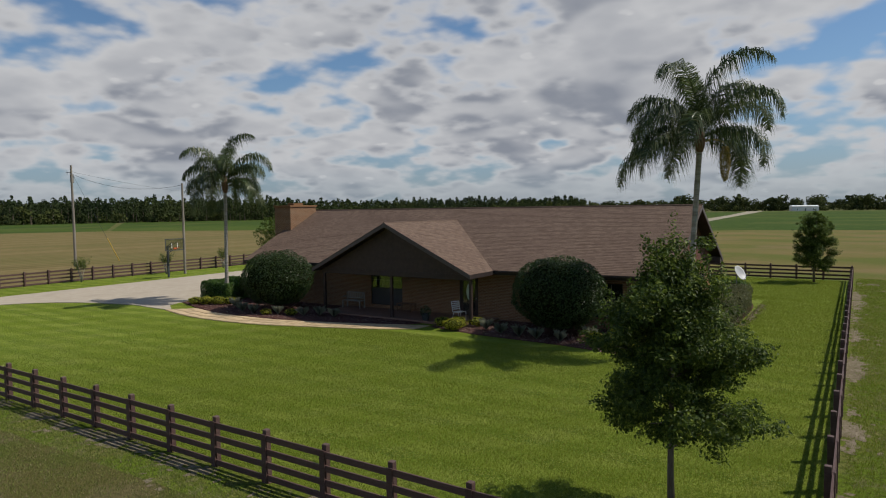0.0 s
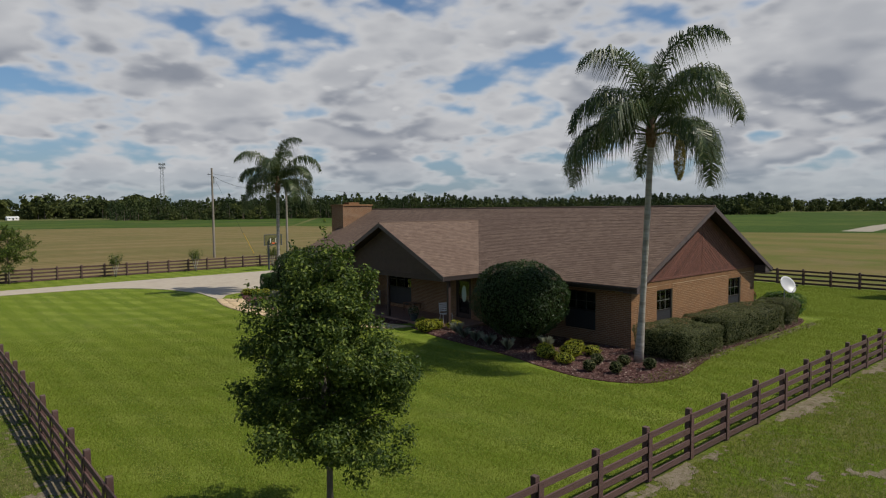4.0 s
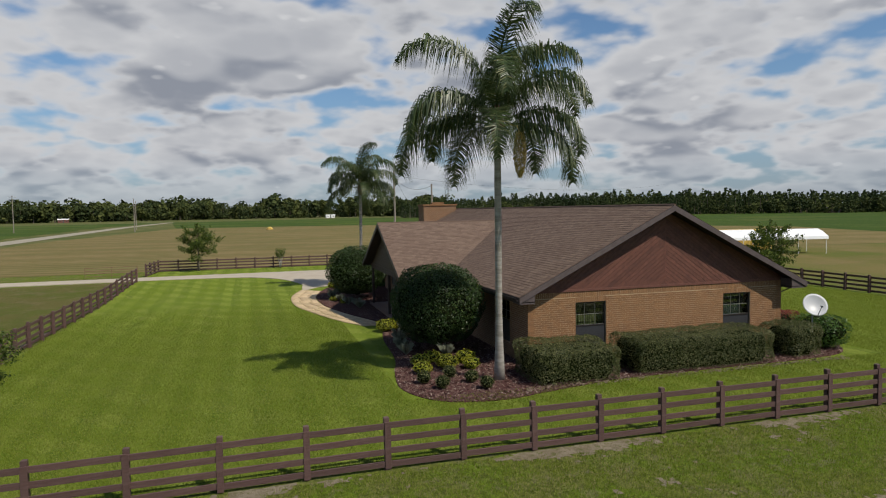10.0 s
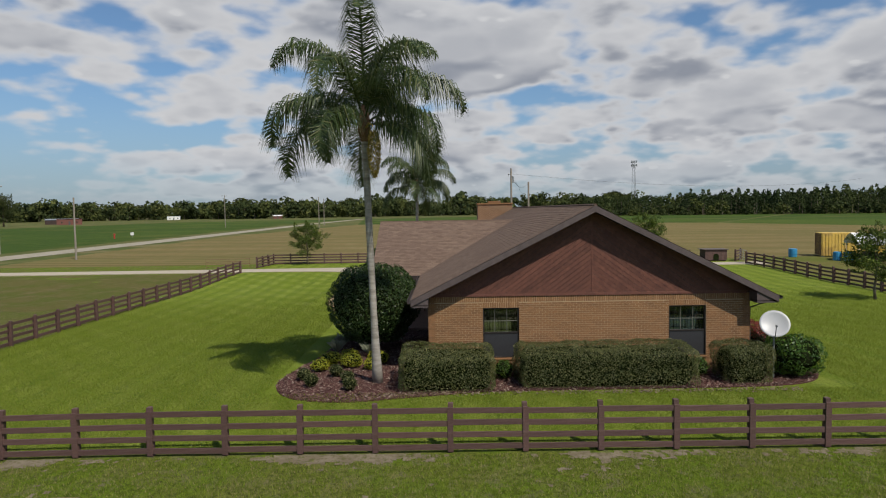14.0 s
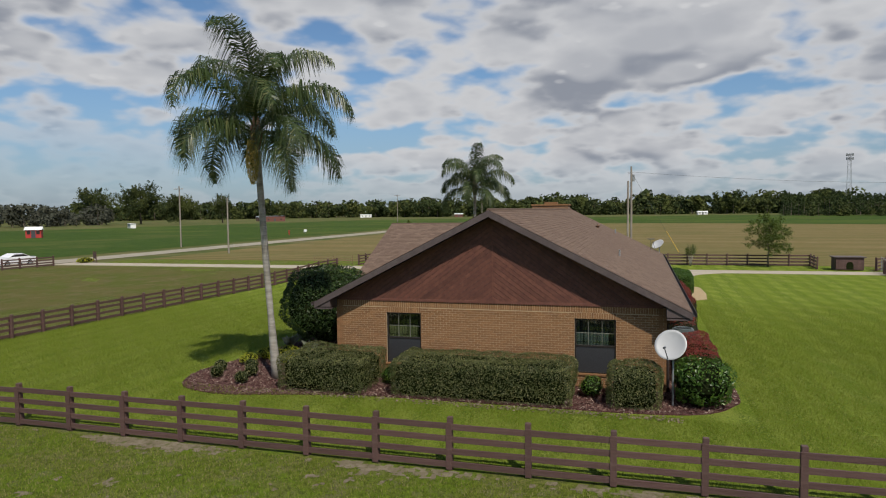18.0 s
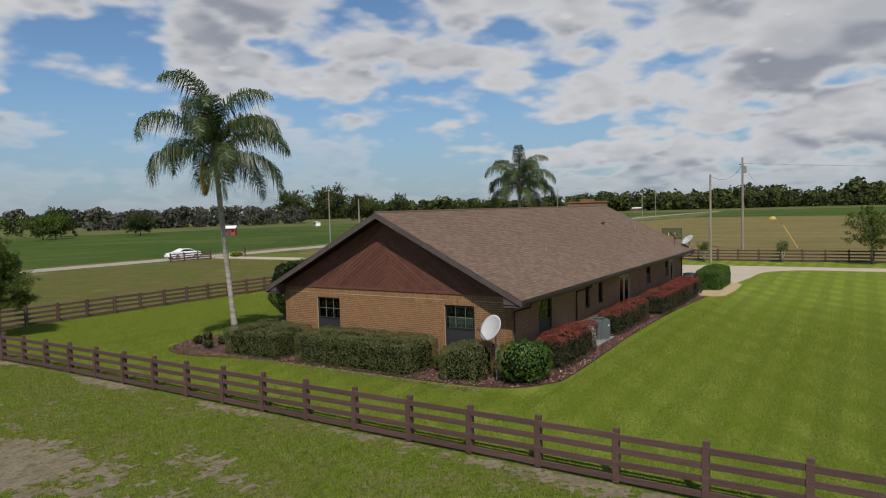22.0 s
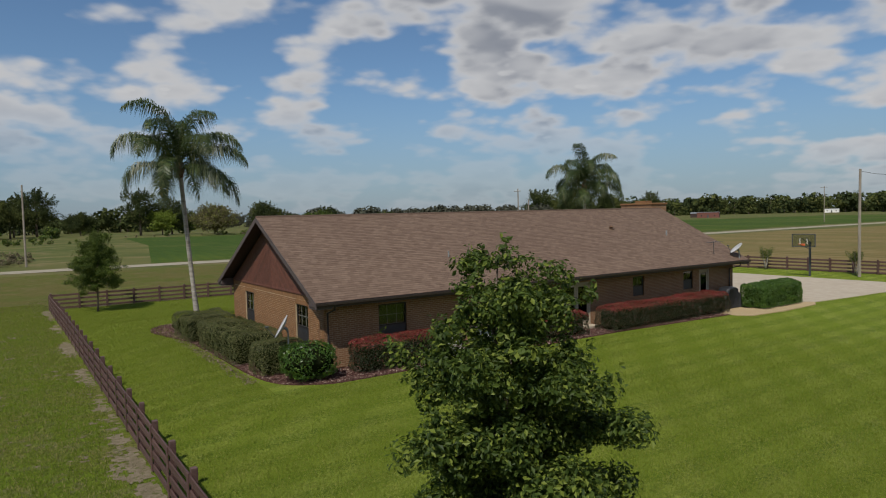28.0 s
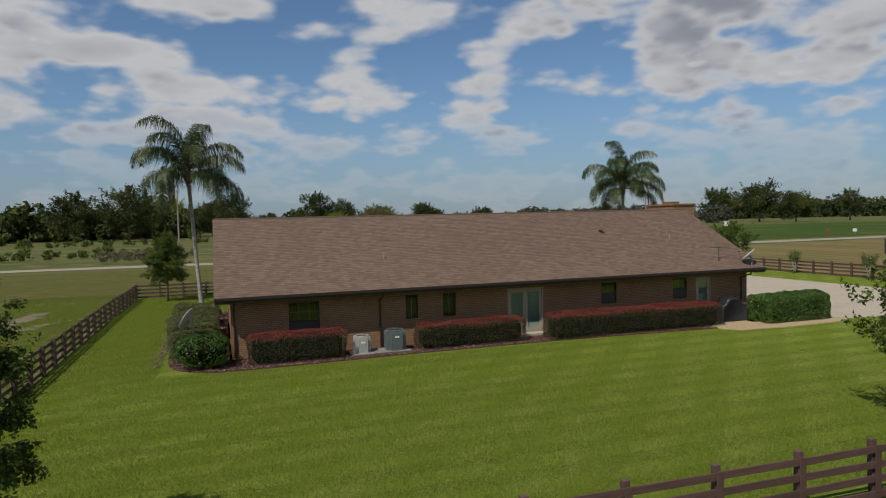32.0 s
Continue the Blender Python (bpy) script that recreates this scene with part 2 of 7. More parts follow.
CROP = ground_mat("crop_field", [(0.044, 0.080, 0.013), (0.072, 0.112, 0.018), (0.026, 0.052, 0.009), (0.12, 0.125, 0.036), (0.095, 0.13, 0.022)],
                  [(0.3, 0.4, 0.6, 0.8), (3.0, 0.45, 0.7, 0.8), (0.03, 0.5, 0.64, 0.65), (0.012, 0.48, 0.6, 0.6)],
                  stripe=[(8, 1.0, (0.035, 0.07, 0.015), 0.4)], bump=0.8, bscale=4.0)
FAR = ground_mat("far_grass", [(0.13, 0.13, 0.045), (0.08, 0.105, 0.028), (0.20, 0.165, 0.08)],
                 [(0.05, 0.42, 0.58, 0.9), (0.11, 0.5, 0.65, 0.8)], bscale=3.0)
CONCRETE = ground_mat("concrete", [(0.45, 0.385, 0.30), (0.52, 0.455, 0.36), (0.35, 0.30, 0.23)], [(2.0, 0.4, 0.6, 0.6), (0.5, 0.5, 0.7, 0.5)], bump=0.15, bscale=60)
DIRT = ground_mat("dirt_road", [(0.37, 0.33, 0.26), (0.30, 0.27, 0.20), (0.44, 0.40, 0.33)], [(0.4, 0.42, 0.6, 0.7), (3.0, 0.45, 0.7, 0.6)], bump=0.3, bscale=20)
MULCH_G = ground_mat("mulch_bed", [(0.10, 0.045, 0.038), (0.17, 0.085, 0.075), (0.045, 0.02, 0.018)], [(14.0, 0.4, 0.6, 0.9), (30.0, 0.45, 0.65, 0.9)], bump=1.0, bscale=30)
MULCH = mat("bark_chip", (0.12, 0.05, 0.042), (0.21, 0.10, 0.088), 9, 0.9, (0.30, 0.20, 0.17), 5.0, 0.5, bump=0.6)
STONE = mat("tan_flagstone", (0.50, 0.36, 0.20), (0.60, 0.46, 0.28), 5, 0.85, (0.40, 0.27, 0.14), 1.4, 0.6, bump=0.4, vary=0.16)
SANDJOINT = ground_mat("sand_joint", [(0.44, 0.33, 0.19), (0.52, 0.41, 0.25)], [(8.0, 0.4, 0.6, 0.7)])
FENCE = mat("fence_paint", (0.085, 0.044, 0.037), (0.118, 0.064, 0.055), 3.0, 0.6, (0.155, 0.10, 0.085), 1.2, 0.45, bump=0.5, bscale=25, vary=0.12, stretch=(1, 1, 6))
BRICK = mat("tan_brick", (0.225, 0.112, 0.046), (0.285, 0.147, 0.063), 20, 0.85, (0.17, 0.08, 0.036), 3.0, 0.5, bump=0.4, vary=0.13)
BRICK_REST = mat("tan_brick_course", (0.225, 0.112, 0.046), (0.285, 0.147, 0.063), 20, 0.85, (0.17, 0.08, 0.036), 3.0, 0.5, bump=0.4, vary=0.15, islands=True)
MORTAR = mat("mortar", (0.50, 0.385, 0.24), (0.54, 0.42, 0.27), 20, 0.95, bump=0.3)
TRIM = mat("trim_paint", (0.088, 0.066, 0.064), (0.115, 0.088, 0.084), 6, 0.55, (0.07, 0.052, 0.05), 1.0, 0.4, bump=0.15)
DARKTRIM = mat("dark_trim", (0.035, 0.026, 0.023), (0.05, 0.037, 0.033), 6, 0.5, bump=0.15)
SIDING = mat("stained_siding", (0.115, 0.042, 0.028), (0.16, 0.062, 0.041), 2.5, 0.65, (0.085, 0.032, 0.023), 0.9, 0.5, bump=0.35, bscale=30, vary=0.2, stretch=(1, 3, 3))
DARKSIDING = mat("dark_siding", (0.038, 0.022, 0.018), (0.055, 0.032, 0.026), 4, 0.65, bump=0.3, vary=0.1)
BRONZE = mat("bronze_frame", (0.030, 0.025, 0.022), (0.042, 0.036, 0.032), 8, 0.4, bump=0.05, metal=0.3)
CREAM = mat("cream_paint", (0.36, 0.30, 0.23), (0.42, 0.36, 0.28), 6, 0.5, bump=0.1)
WHITE = mat("white_paint", (0.72, 0.71, 0.68), (0.80, 0.79, 0.76), 5, 0.45, (0.6, 0.58, 0.54), 2.0, 0.4, bump=0.1)
DISHGREY = mat("dish_paint", (0.50, 0.50, 0.50), (0.545, 0.545, 0.545), 4, 0.4, (0.44, 0.43, 0.41), 2.0, 0.4, bump=0.05)
GREYMETAL = mat("grey_metal", (0.28, 0.30, 0.31), (0.34, 0.36, 0.37), 6, 0.45, bump=0.1, metal=0.3)
DARKMETAL = mat("dark_metal", (0.07, 0.08, 0.085), (0.10, 0.11, 0.115), 6, 0.45, bump=0.1, metal=0.4)
GREENGREY = mat("green_grey_metal", (0.13, 0.16, 0.16), (0.17, 0.20, 0.20), 6, 0.45, bump=0.1, metal=0.2)
BLACKCLOTH = mat("black_vinyl", (0.018, 0.019, 0.022), (0.03, 0.031, 0.035), 4, 0.45, bump=0.5, bscale=6)
POLEWOOD = mat("weathered_pole", (0.24, 0.21, 0.17), (0.33, 0.29, 0.24), 3, 0.9, (0.17, 0.14, 0.11), 0.8, 0.6, bump=0.6, bscale=15, stretch=(4, 4, 0.5))
BARK = mat("bark", (0.13, 0.10, 0.075), (0.20, 0.165, 0.13), 6, 0.95, (0.08, 0.06, 0.045), 2.0, 0.5, bump=1.0, bscale=18, stretch=(3, 3, 0.7))
PALMBARK = mat("palm_bark", (0.30, 0.27, 0.23), (0.43, 0.40, 0.35), 2.5, 0.9, (0.20, 0.175, 0.14), 1.1, 0.7, bump=0.7, bscale=9, stretch=(1, 1, 5))
HUSK = mat("palm_husk", (0.15, 0.085, 0.05), (0.24, 0.145, 0.09), 8, 0.95, bump=1.0, bscale=14)
TILE = mat("porch_tile", (0.22, 0.12, 0.085), (0.28, 0.16, 0.115), 3, 0.6, bump=0.2)
YELLOWPAINT = mat("yellow_paint", (0.55, 0.36, 0.06), (0.62, 0.43, 0.10), 3, 0.6, (0.30, 0.17, 0.06), 0.8, 0.6, bump=0.2)
BLUE = mat("blue_plastic", (0.03, 0.22, 0.42), (0.05, 0.28, 0.50), 3, 0.4, bump=0.05)
RED = mat("red_paint", (0.42, 0.03, 0.025), (0.50, 0.05, 0.04), 3, 0.6, bump=0.1)
ORANGE = mat("orange_rim", (0.55, 0.10, 0.03), (0.62, 0.14, 0.05), 6, 0.5, bump=0.1)
CARPAINT = mat("car_paint", (0.75, 0.75, 0.76), (0.80, 0.80, 0.81), 2, 0.25, bump=0.0, coat=0.6)
TYRE = mat("tyre", (0.02, 0.02, 0.02), (0.03, 0.03, 0.03), 9, 0.8, bump=0.2)
CANVAS = mat("canopy_sheet", (0.74, 0.74, 0.73), (0.82, 0.82, 0.80), 2, 0.5, bump=0.15, bscale=8)
BLIND = mat("green_blind", (0.09, 0.105, 0.042), (0.135, 0.145, 0.06), 4, 0.9, bump=0.2)
CURTAIN = mat("dark_curtain", (0.05, 0.05, 0.045), (0.08, 0.08, 0.07), 4, 0.9, bump=0.3)
REDBROWN = mat("red_brown_steel", (0.15, 0.055, 0.04), (0.19, 0.075, 0.055), 2, 0.6, bump=0.2)
SCREEN = mat("insect_screen", (0.028, 0.028, 0.03), (0.042, 0.042, 0.045), 40, 0.45, bump=0.2, spec=0.5)
CLOTH = mat("teal_cloth", (0.045, 0.07, 0.065), (0.07, 0.10, 0.092), 4, 0.9, bump=0.3)
TEAL = mat("pale_blind", (0.45, 0.56, 0.52), (0.52, 0.62, 0.58), 4, 0.8, bump=0.2)

OAKLEAF = leaf_mat("oak_leaf", (0.030, 0.056, 0.010), (0.105, 0.155, 0.024), (0.20, 0.25, 0.04), 0.22, 0.55, 0.35, 0.25)
MYRTLELEAF = leaf_mat("shrub_leaf", (0.020, 0.042, 0.010), (0.048, 0.085, 0.017), (0.075, 0.115, 0.025), 0.1, 0.4, 0.25, 0.3)
HEDGELEAF = leaf_mat("olive_hedge_leaf", (0.05, 0.066, 0.017), (0.155, 0.165, 0.05), (0.27, 0.25, 0.10), 0.16, 0.45)
BRIGHTLEAF = leaf_mat("bright_hedge_leaf", (0.035, 0.085, 0.012), (0.085, 0.17, 0.022), (0.15, 0.24, 0.03), 0.15, 0.35)
REDLEAF = leaf_mat("red_tip_leaf", (0.17, 0.018, 0.018), (0.36, 0.050, 0.045), (0.16, 0.10, 0.04), 0.25, 0.45)
DARKLEAF = leaf_mat("dark_hedge_leaf", (0.022, 0.032, 0.014), (0.065, 0.075, 0.03), (0.16, 0.045, 0.035), 0.14, 0.45)
YELLOWLEAF = leaf_mat("yellow_shrub_leaf", (0.27, 0.28, 0.015), (0.50, 0.48, 0.03), (0.18, 0.25, 0.02), 0.2, 0.5)
SILVERLEAF = leaf_mat("silver_grass_leaf", (0.13, 0.14, 0.09), (0.30, 0.31, 0.22), None, 0.0, 0.6)
PALMLEAF = leaf_mat("palm_leaf", (0.035, 0.06, 0.018), (0.10, 0.14, 0.045), (0.19, 0.20, 0.08), 0.12, 0.4, 0.3)
SEED = leaf_mat("palm_flower", (0.34, 0.26, 0.06), (0.52, 0.42, 0.13), None, 0.0, 0.7)
WOODSLEAF = leaf_mat("woods_leaf", (0.030, 0.045, 0.018), (0.085, 0.105, 0.035), (0.13, 0.14, 0.045), 0.06, 0.9, 0.15, 0.1, 0.05)
LIMELEAF = leaf_mat("lime_leaf", (0.11, 0.17, 0.015), (0.25, 0.31, 0.03), None, 0.0, 0.6)
GREYLEAF = leaf_mat("grey_leaf", (0.05, 0.056, 0.036), (0.11, 0.112, 0.078), None, 0.0, 0.8)
PINELEAF = leaf_mat("pine_leaf", (0.030, 0.048, 0.020), (0.065, 0.085, 0.032), None, 0.0, 0.9, 0.1, 0.05, 0.04)
# near-black colour standing in for shade inside foliage and in the hutch arch
PAINTED_SHADE = mat("painted_shade", (0.012, 0.016, 0.006), (0.02, 0.026, 0.01), 8, 1.0, bump=0.5, spec=0.0)
BLADE = leaf_mat("grass_blade", (0.15, 0.20, 0.02), (0.26, 0.31, 0.045), (0.33, 0.32, 0.09), 0.12, 0.8, 0.4, 0.12)
DRYBLADE = leaf_mat("dry_grass_blade", (0.13, 0.18, 0.028), (0.24, 0.26, 0.065), (0.30, 0.26, 0.14), 0.2, 0.8, 0.3)


def shingle_mat():
    m = bpy.data.materials.new("brown_shingles")
    m.use_nodes = True
    q = G(m.node_tree)
    bs = m.node_tree.nodes["Principled BSDF"]
    uvn = q.n("ShaderNodeUVMap").outputs[0]
    br = q.n("ShaderNodeTexBrick", ins={"Vector": uvn, "Color1": (0.105, 0.067, 0.047, 1), "Color2": (0.165, 0.112, 0.080, 1),
             "Mortar": (0.100, 0.065, 0.047, 1), "Scale": 1.0, "Mortar Size": 0.006, "Mortar Smooth": 0.3, "Bias": 0.0, "Brick Width": 0.26, "Row Height": 0.145})
    br.offset = 0.37
    pos = q.n("ShaderNodeNewGeometry").outputs["Position"]
    col = q.mix(q.step(q.noise(pos, 90, 3.0), 0.35, 0.65, 0.0, 0.32), br.outputs[0], (0.22, 0.165, 0.135))
    col = q.mix(q.step(q.noise(pos, 0.35, 4.0), 0.42, 0.65, 0.0, 0.3), col, (0.115, 0.075, 0.057))
    q.link(col, bs.inputs["Base Color"])
    bs.inputs["Roughness"].default_value = 0.92
    bs.inputs["Specular IOR Level"].default_value = 0.2
    b = q.n("ShaderNodeBump", ins={"Strength": 0.5, "Distance": 0.01, "Height": q.noise(pos, 120, 3.0)})
    q.link(b.outputs[0], bs.inputs["Normal"])
    return m


def shaded_brick_mat():
    """Brickwork with recessed joints, for walls that stay far off; the gable's brick, with shade darkened into its
    colours.
    """
    m = bpy.data.materials.new("brickwork")
    m.use_nodes = True
    q = G(m.node_tree)
    bs = m.node_tree.nodes["Principled BSDF"]
    uvn = q.n("ShaderNodeUVMap").outputs[0]
    br = q.n("ShaderNodeTexBrick", ins={"Vector": uvn, "Color1": (0.165, 0.078, 0.036, 1), "Color2": (0.225, 0.112, 0.053, 1),
             "Mortar": (0.30, 0.22, 0.14, 1), "Scale": 1.0, "Mortar Size": 0.010, "Mortar Smooth": 0.1, "Brick Width": 0.213, "Row Height": 0.0762})
    pos = q.n("ShaderNodeNewGeometry").outputs["Position"]
    col = q.mix(q.step(q.noise(pos, 1.2, 4.0), 0.4, 0.7, 0.0, 0.3), br.outputs[0], (0.20, 0.105, 0.055))
    q.link(col, bs.inputs["Base Color"])
    bs.inputs["Roughness"].default_value = 0.88
    h = q.math("SUBTRACT", g_half(q, pos), q.math("MULTIPLY", br.outputs["Fac"], 1.0))
    b = q.n("ShaderNodeBump", ins={"Strength": 0.8, "Distance": 0.012, "Height": h})
    q.link(b.outputs[0], bs.inputs["Normal"])
    return m


def g_half(q, pos):
    return q.math("MULTIPLY", q.noise(pos, 40, 3.0), 0.4)


SHINGLE, SHADED_BRICKWORK = shingle_mat(), shaded_brick_mat()


def glass_mat():
    m = bpy.data.materials.new("window_glass")
    m.use_nodes = True
    q = G(m.node_tree)
    fr = q.n("ShaderNodeFresnel", ins={0: 1.5})
    mx = q.n("ShaderNodeMixShader", ins={0: q.math("ADD", fr.outputs[0], 0.03, True), 1: q.n("ShaderNodeBsdfTransparent", ins={0: (0.75, 0.8, 0.78, 1)}).outputs[0],
             2: q.n("ShaderNodeBsdfGlossy", ins={"Roughness": 0.02}).outputs[0]})
    q.link(mx.outputs[0], m.node_tree.nodes["Material Output"].inputs[0])
    return m


GLASS = glass_mat()

# ---- tools ----
def mesh_from(name, verts, faces, material, parent=None, label="", uvs=None, smooth=False):
    """One mesh object from lists of corners and faces."""
    me = bpy.data.meshes.new(name)
    me.from_pydata(verts if isinstance(verts, list) else verts.tolist(), [], faces if isinstance(faces, list) else faces.tolist())
    if uvs is not None:
        lay = me.uv_layers.new(name="UVMap")
        lay.data.foreach_set("uv", np.asarray(uvs, dtype=np.float32).ravel())
    if smooth:
        me.polygons.foreach_set("use_smooth", [True] * len(me.polygons))
    me.materials.append(material)
    ob = new(name, me)
    if parent is not None:
        ob.parent = parent
    if label:
        ob["label"] = label
    return ob


def part(name, bm, material, parent=None, label="", smooth=False):
    me = bpy.data.meshes.new(name)
    bm.normal_update()
    bm.to_mesh(me)
    bm.free()
    if smooth:
        me.polygons.foreach_set("use_smooth", [True] * len(me.polygons))
    me.materials.append(material)
    ob = new(name, me)
    if parent is not None:
        ob.parent = parent
    if label:
        ob["label"] = label
    return ob


def thing(name, at, label, category, group="", kind="", turn=0.0):
    """An Empty at the base of a thing, to hold its parts."""
    ob = new(name)
    ob.empty_display_size = 0.2
    ob.matrix_basis = pose(*at, 0, 0, turn)
    return tagged(ob, label, category, group, kind)


def add_box(bm, x0, x1, y0, y1, z0, z1, bevel=0.0):
    vs = [bm.verts.new((x, y, z)) for z in (z0, z1) for y in (y0, y1) for x in (x0, x1)]
    fs = [bm.faces.new([vs[i] for i in f]) for f in ((0, 2, 3, 1), (4, 5, 7, 6), (0, 1, 5, 4), (2, 6, 7, 3), (0, 4, 6, 2), (1, 3, 7, 5))]
    if bevel:
        bmesh.ops.bevel(bm, geom=list({e for f in fs for e in f.edges}), offset=bevel, segments=1, affect="EDGES")
    return bm


def box(name, x0, x1, y0, y1, z0, z1, material, parent=None, bevel=0.0, label=""):
    return part(name, add_box(bmesh.new(), x0, x1, y0, y1, z0, z1, bevel), material, parent, label)


def tube(pts, radii, sides=10, cap=True):
    """A bmesh tube along points."""
    bm = bmesh.new()
    rings = []
    for i, (p, r) in enumerate(zip(pts, radii)):
        p = Vector(p)
        d = Vector(pts[min(i + 1, len(pts) - 1)]) - Vector(pts[max(i - 1, 0)])
        d.normalize()
        a = d.orthogonal().normalized() if abs(d.z) < 0.9 else Vector((1, 0, 0)).cross(d).normalized()
        b = d.cross(a)
        rings.append([bm.verts.new(p + (a * math.cos(k * 2 * math.pi / sides) + b * math.sin(k * 2 * math.pi / sides)) * r) for k in range(sides)])
    for r0, r1 in zip(rings, rings[1:]):
        for k in range(sides):
            bm.faces.new((r0[k], r0[(k + 1) % sides], r1[(k + 1) % sides], r1[k]))
    if cap:
        bm.faces.new(rings[0][::-1])
        bm.faces.new(rings[-1])
    return bm


def ramp(v, a, b):
    t = min(1.0, max(0.0, (v - a) / (b - a)))
    return t * t * (3 - 2 * t)


def lie(x, y):
    """How far the land lies below the level pad on which the house, its beds and the driveway stand."""
    d = math.hypot(max(0.0, x + 4.7, -60 - x), max(0.0, y - 42.4, 21.4 - y))
    h = -0.21 * ramp(d, 0.0, 3.4) - 0.11 * ramp(22.5 - y, 0.0, 10.0)
    return h * ramp(x, -46.0, -34.0) * ramp(y, -22.0, -4.0) * (1 - ramp(y, 66.0, 90.0))


def drape(bm):
    """Cut a flat piece of ground into strips and let it follow the land."""
    for axis, cuts in ((0, [*range(-46, -6, 3), -5, -4, -3.4, -2.8, -2.2, -1.6, -1.2, 0]), (1, [*range(-22, 8, 3), *range(8, 25), 42, 43, 44, 45, 46, 50, 58, *range(66, 92, 3)])):
        for q in cuts:
            nrm = Vector((1, 0, 0)) if axis == 0 else Vector((0, 1, 0))
            bmesh.ops.bisect_plane(bm, geom=bm.verts[:] + bm.edges[:] + bm.faces[:], plane_co=nrm * q, plane_no=nrm)
    for v in bm.verts:
        v.co.z += lie(v.co.x, v.co.y)


def sheet(name, outline, z, material, label, category="ground", thick=0.0, parent=None, draped=False):
    """A flat piece of ground with that outline; with thick it has a rim down to z - thick."""
    bm = bmesh.new()
    vs = [bm.verts.new((x, y, z)) for x, y in outline]
    f = bm.faces.new(vs)
    if f.normal.z < 0 or sum((b[0] - a[0]) * (b[1] + a[1]) for a, b in zip(outline, outline[1:] + outline[:1])) > 0:
        f.normal_flip()
    bmesh.ops.triangulate(bm, faces=[f])
    if thick:
        lo = [bm.verts.new((x, y, z - thick)) for x, y in outline]
        n = len(vs)
        for i in range(n):
            bm.faces.new((vs[i], vs[(i + 1) % n], lo[(i + 1) % n], lo[i]))
    if draped:
        drape(bm)
    ob = part(name, bm, material, parent)
    return tagged(ob, label, category, "", "structure")


def smooth_line(pts, n=8, closed=False):
    """More points along a line, by Catmull-Rom."""
    out, m = [], len(pts)
    rng = range(m if closed else m - 1)
    for i in rng:
        p = [pts[(i + k) % m] if closed else pts[min(max(i + k, 0), m - 1)] for k in (-1, 0, 1, 2)]
        for s in range(n):
            t = s / n
            out.append(tuple(0.5 * (2 * p[1][c] + (p[2][c] - p[0][c]) * t + (2 * p[0][c] - 5 * p[1][c] + 4 * p[2][c] - p[3][c]) * t * t
                                    + (3 * p[1][c] - p[0][c] - 3 * p[2][c] + p[3][c]) * t ** 3) for c in range(len(p[0]))))
    if not closed:
        out.append(tuple(pts[-1]))
    return out


def leaf_arrays(cen, nor, size, rng, slim=0.5, fold=0.25):
    """Folded four-cornered leaves at cen, facing roughly along nor."""
    n = len(cen)
    nor = nor + rng.normal(0, 0.55, (n, 3))
    nor /= np.linalg.norm(nor, axis=1, keepdims=True) + 1e-9
    t = rng.normal(0, 1, (n, 3))
    t -= nor * np.sum(t * nor, axis=1, keepdims=True)
    t /= np.linalg.norm(t, axis=1, keepdims=True) + 1e-9
    b = np.cross(nor, t)
    L = (size * rng.uniform(0.6, 1.35, n))[:, None]
    up = nor * L * fold
    v = np.stack([cen - t * L * 0.5, cen + b * L * slim * 0.5 + up * 0.5, cen + t * L * 0.5, cen - b * L * slim * 0.5 + up * 0.5], 1)
    f = np.arange(n * 4).reshape(n, 4)
    return v.reshape(-1, 3), f


def leaves(name, cen, nor, size, material, parent, seed=1, slim=0.5, label=""):
    rng = np.random.default_rng(seed)
    v, f = leaf_arrays(np.asarray(cen, float), np.asarray(nor, float), size, rng, slim)
    tri = np.concatenate([f[:, [0, 1, 2]], f[:, [0, 2, 3]]])
    ob = mesh_from(name, v, tri, material, parent, label)
    ob["kind"] = "stuff"
    return ob


def lump(p, seed, s=1.0, amp=0.3):
    return amp * noise.noise(Vector((p[0] * s + seed * 7.3, p[1] * s - seed * 3.1, p[2] * s + seed)))

# ---- ground ----
def disc(r, n=96):
    return [(r * math.cos(i * 2 * math.pi / n) - 20, r * math.sin(i * 2 * math.pi / n) + 30) for i in range(n)]


sheet("ground", disc(3500), -0.06, FAR, "rough grassland and scrub reaching the horizon", "ground", draped=True)
sheet("pasture", [(45, -24), (45, 128), (-57, 128), (-57, -24)], -0.03, PASTURE, "patchy mown pasture grass with bare dry spots", "grass", draped=True)
sheet("field", [(-57, -22), (-57, 128), (-120, 150), (-205, 120), (-250, 60), (-262, -8), (-140, -24)], -0.02, DRYFIELD, "tan mown field with darker mowing stripes", "field")
sheet("field", [(-205, 121), (-120, 151), (-95, 134), (-68, 141), (-34, 156), (-10, 163), (60, 172), (300, 230), (250, 640), (-300, 560), (-420, 260)], -0.045, CROP, "dark green crop field behind the dry pasture", "field")
sheet("field", [(-263, -8), (-251, 61), (-206, 120), (-420, 255), (-520, 100), (-460, -30)], -0.04, CROP, "green crop rows behind the tan field", "field")
sheet("field", [(-16, -38), (-140, -39), (-330, -46), (-460, -34), (-430, -150), (-180, -200), (-40, -230), (-30, -120)], -0.04, CROP, "dark green crop field beside the dirt road", "field")
sheet("road", [(120, -30), (40, -33.5), (-20, -30), (-60, -27.6), (-140, -27.5), (-300, -31), (-460, -28), (-460, -33), (-300, -36.5), (-140, -34), (-60, -33.2), (-20, -35.6), (40, -38.5), (120, -36)],
      -0.012, DIRT, "pale dirt road along the fields", "road")
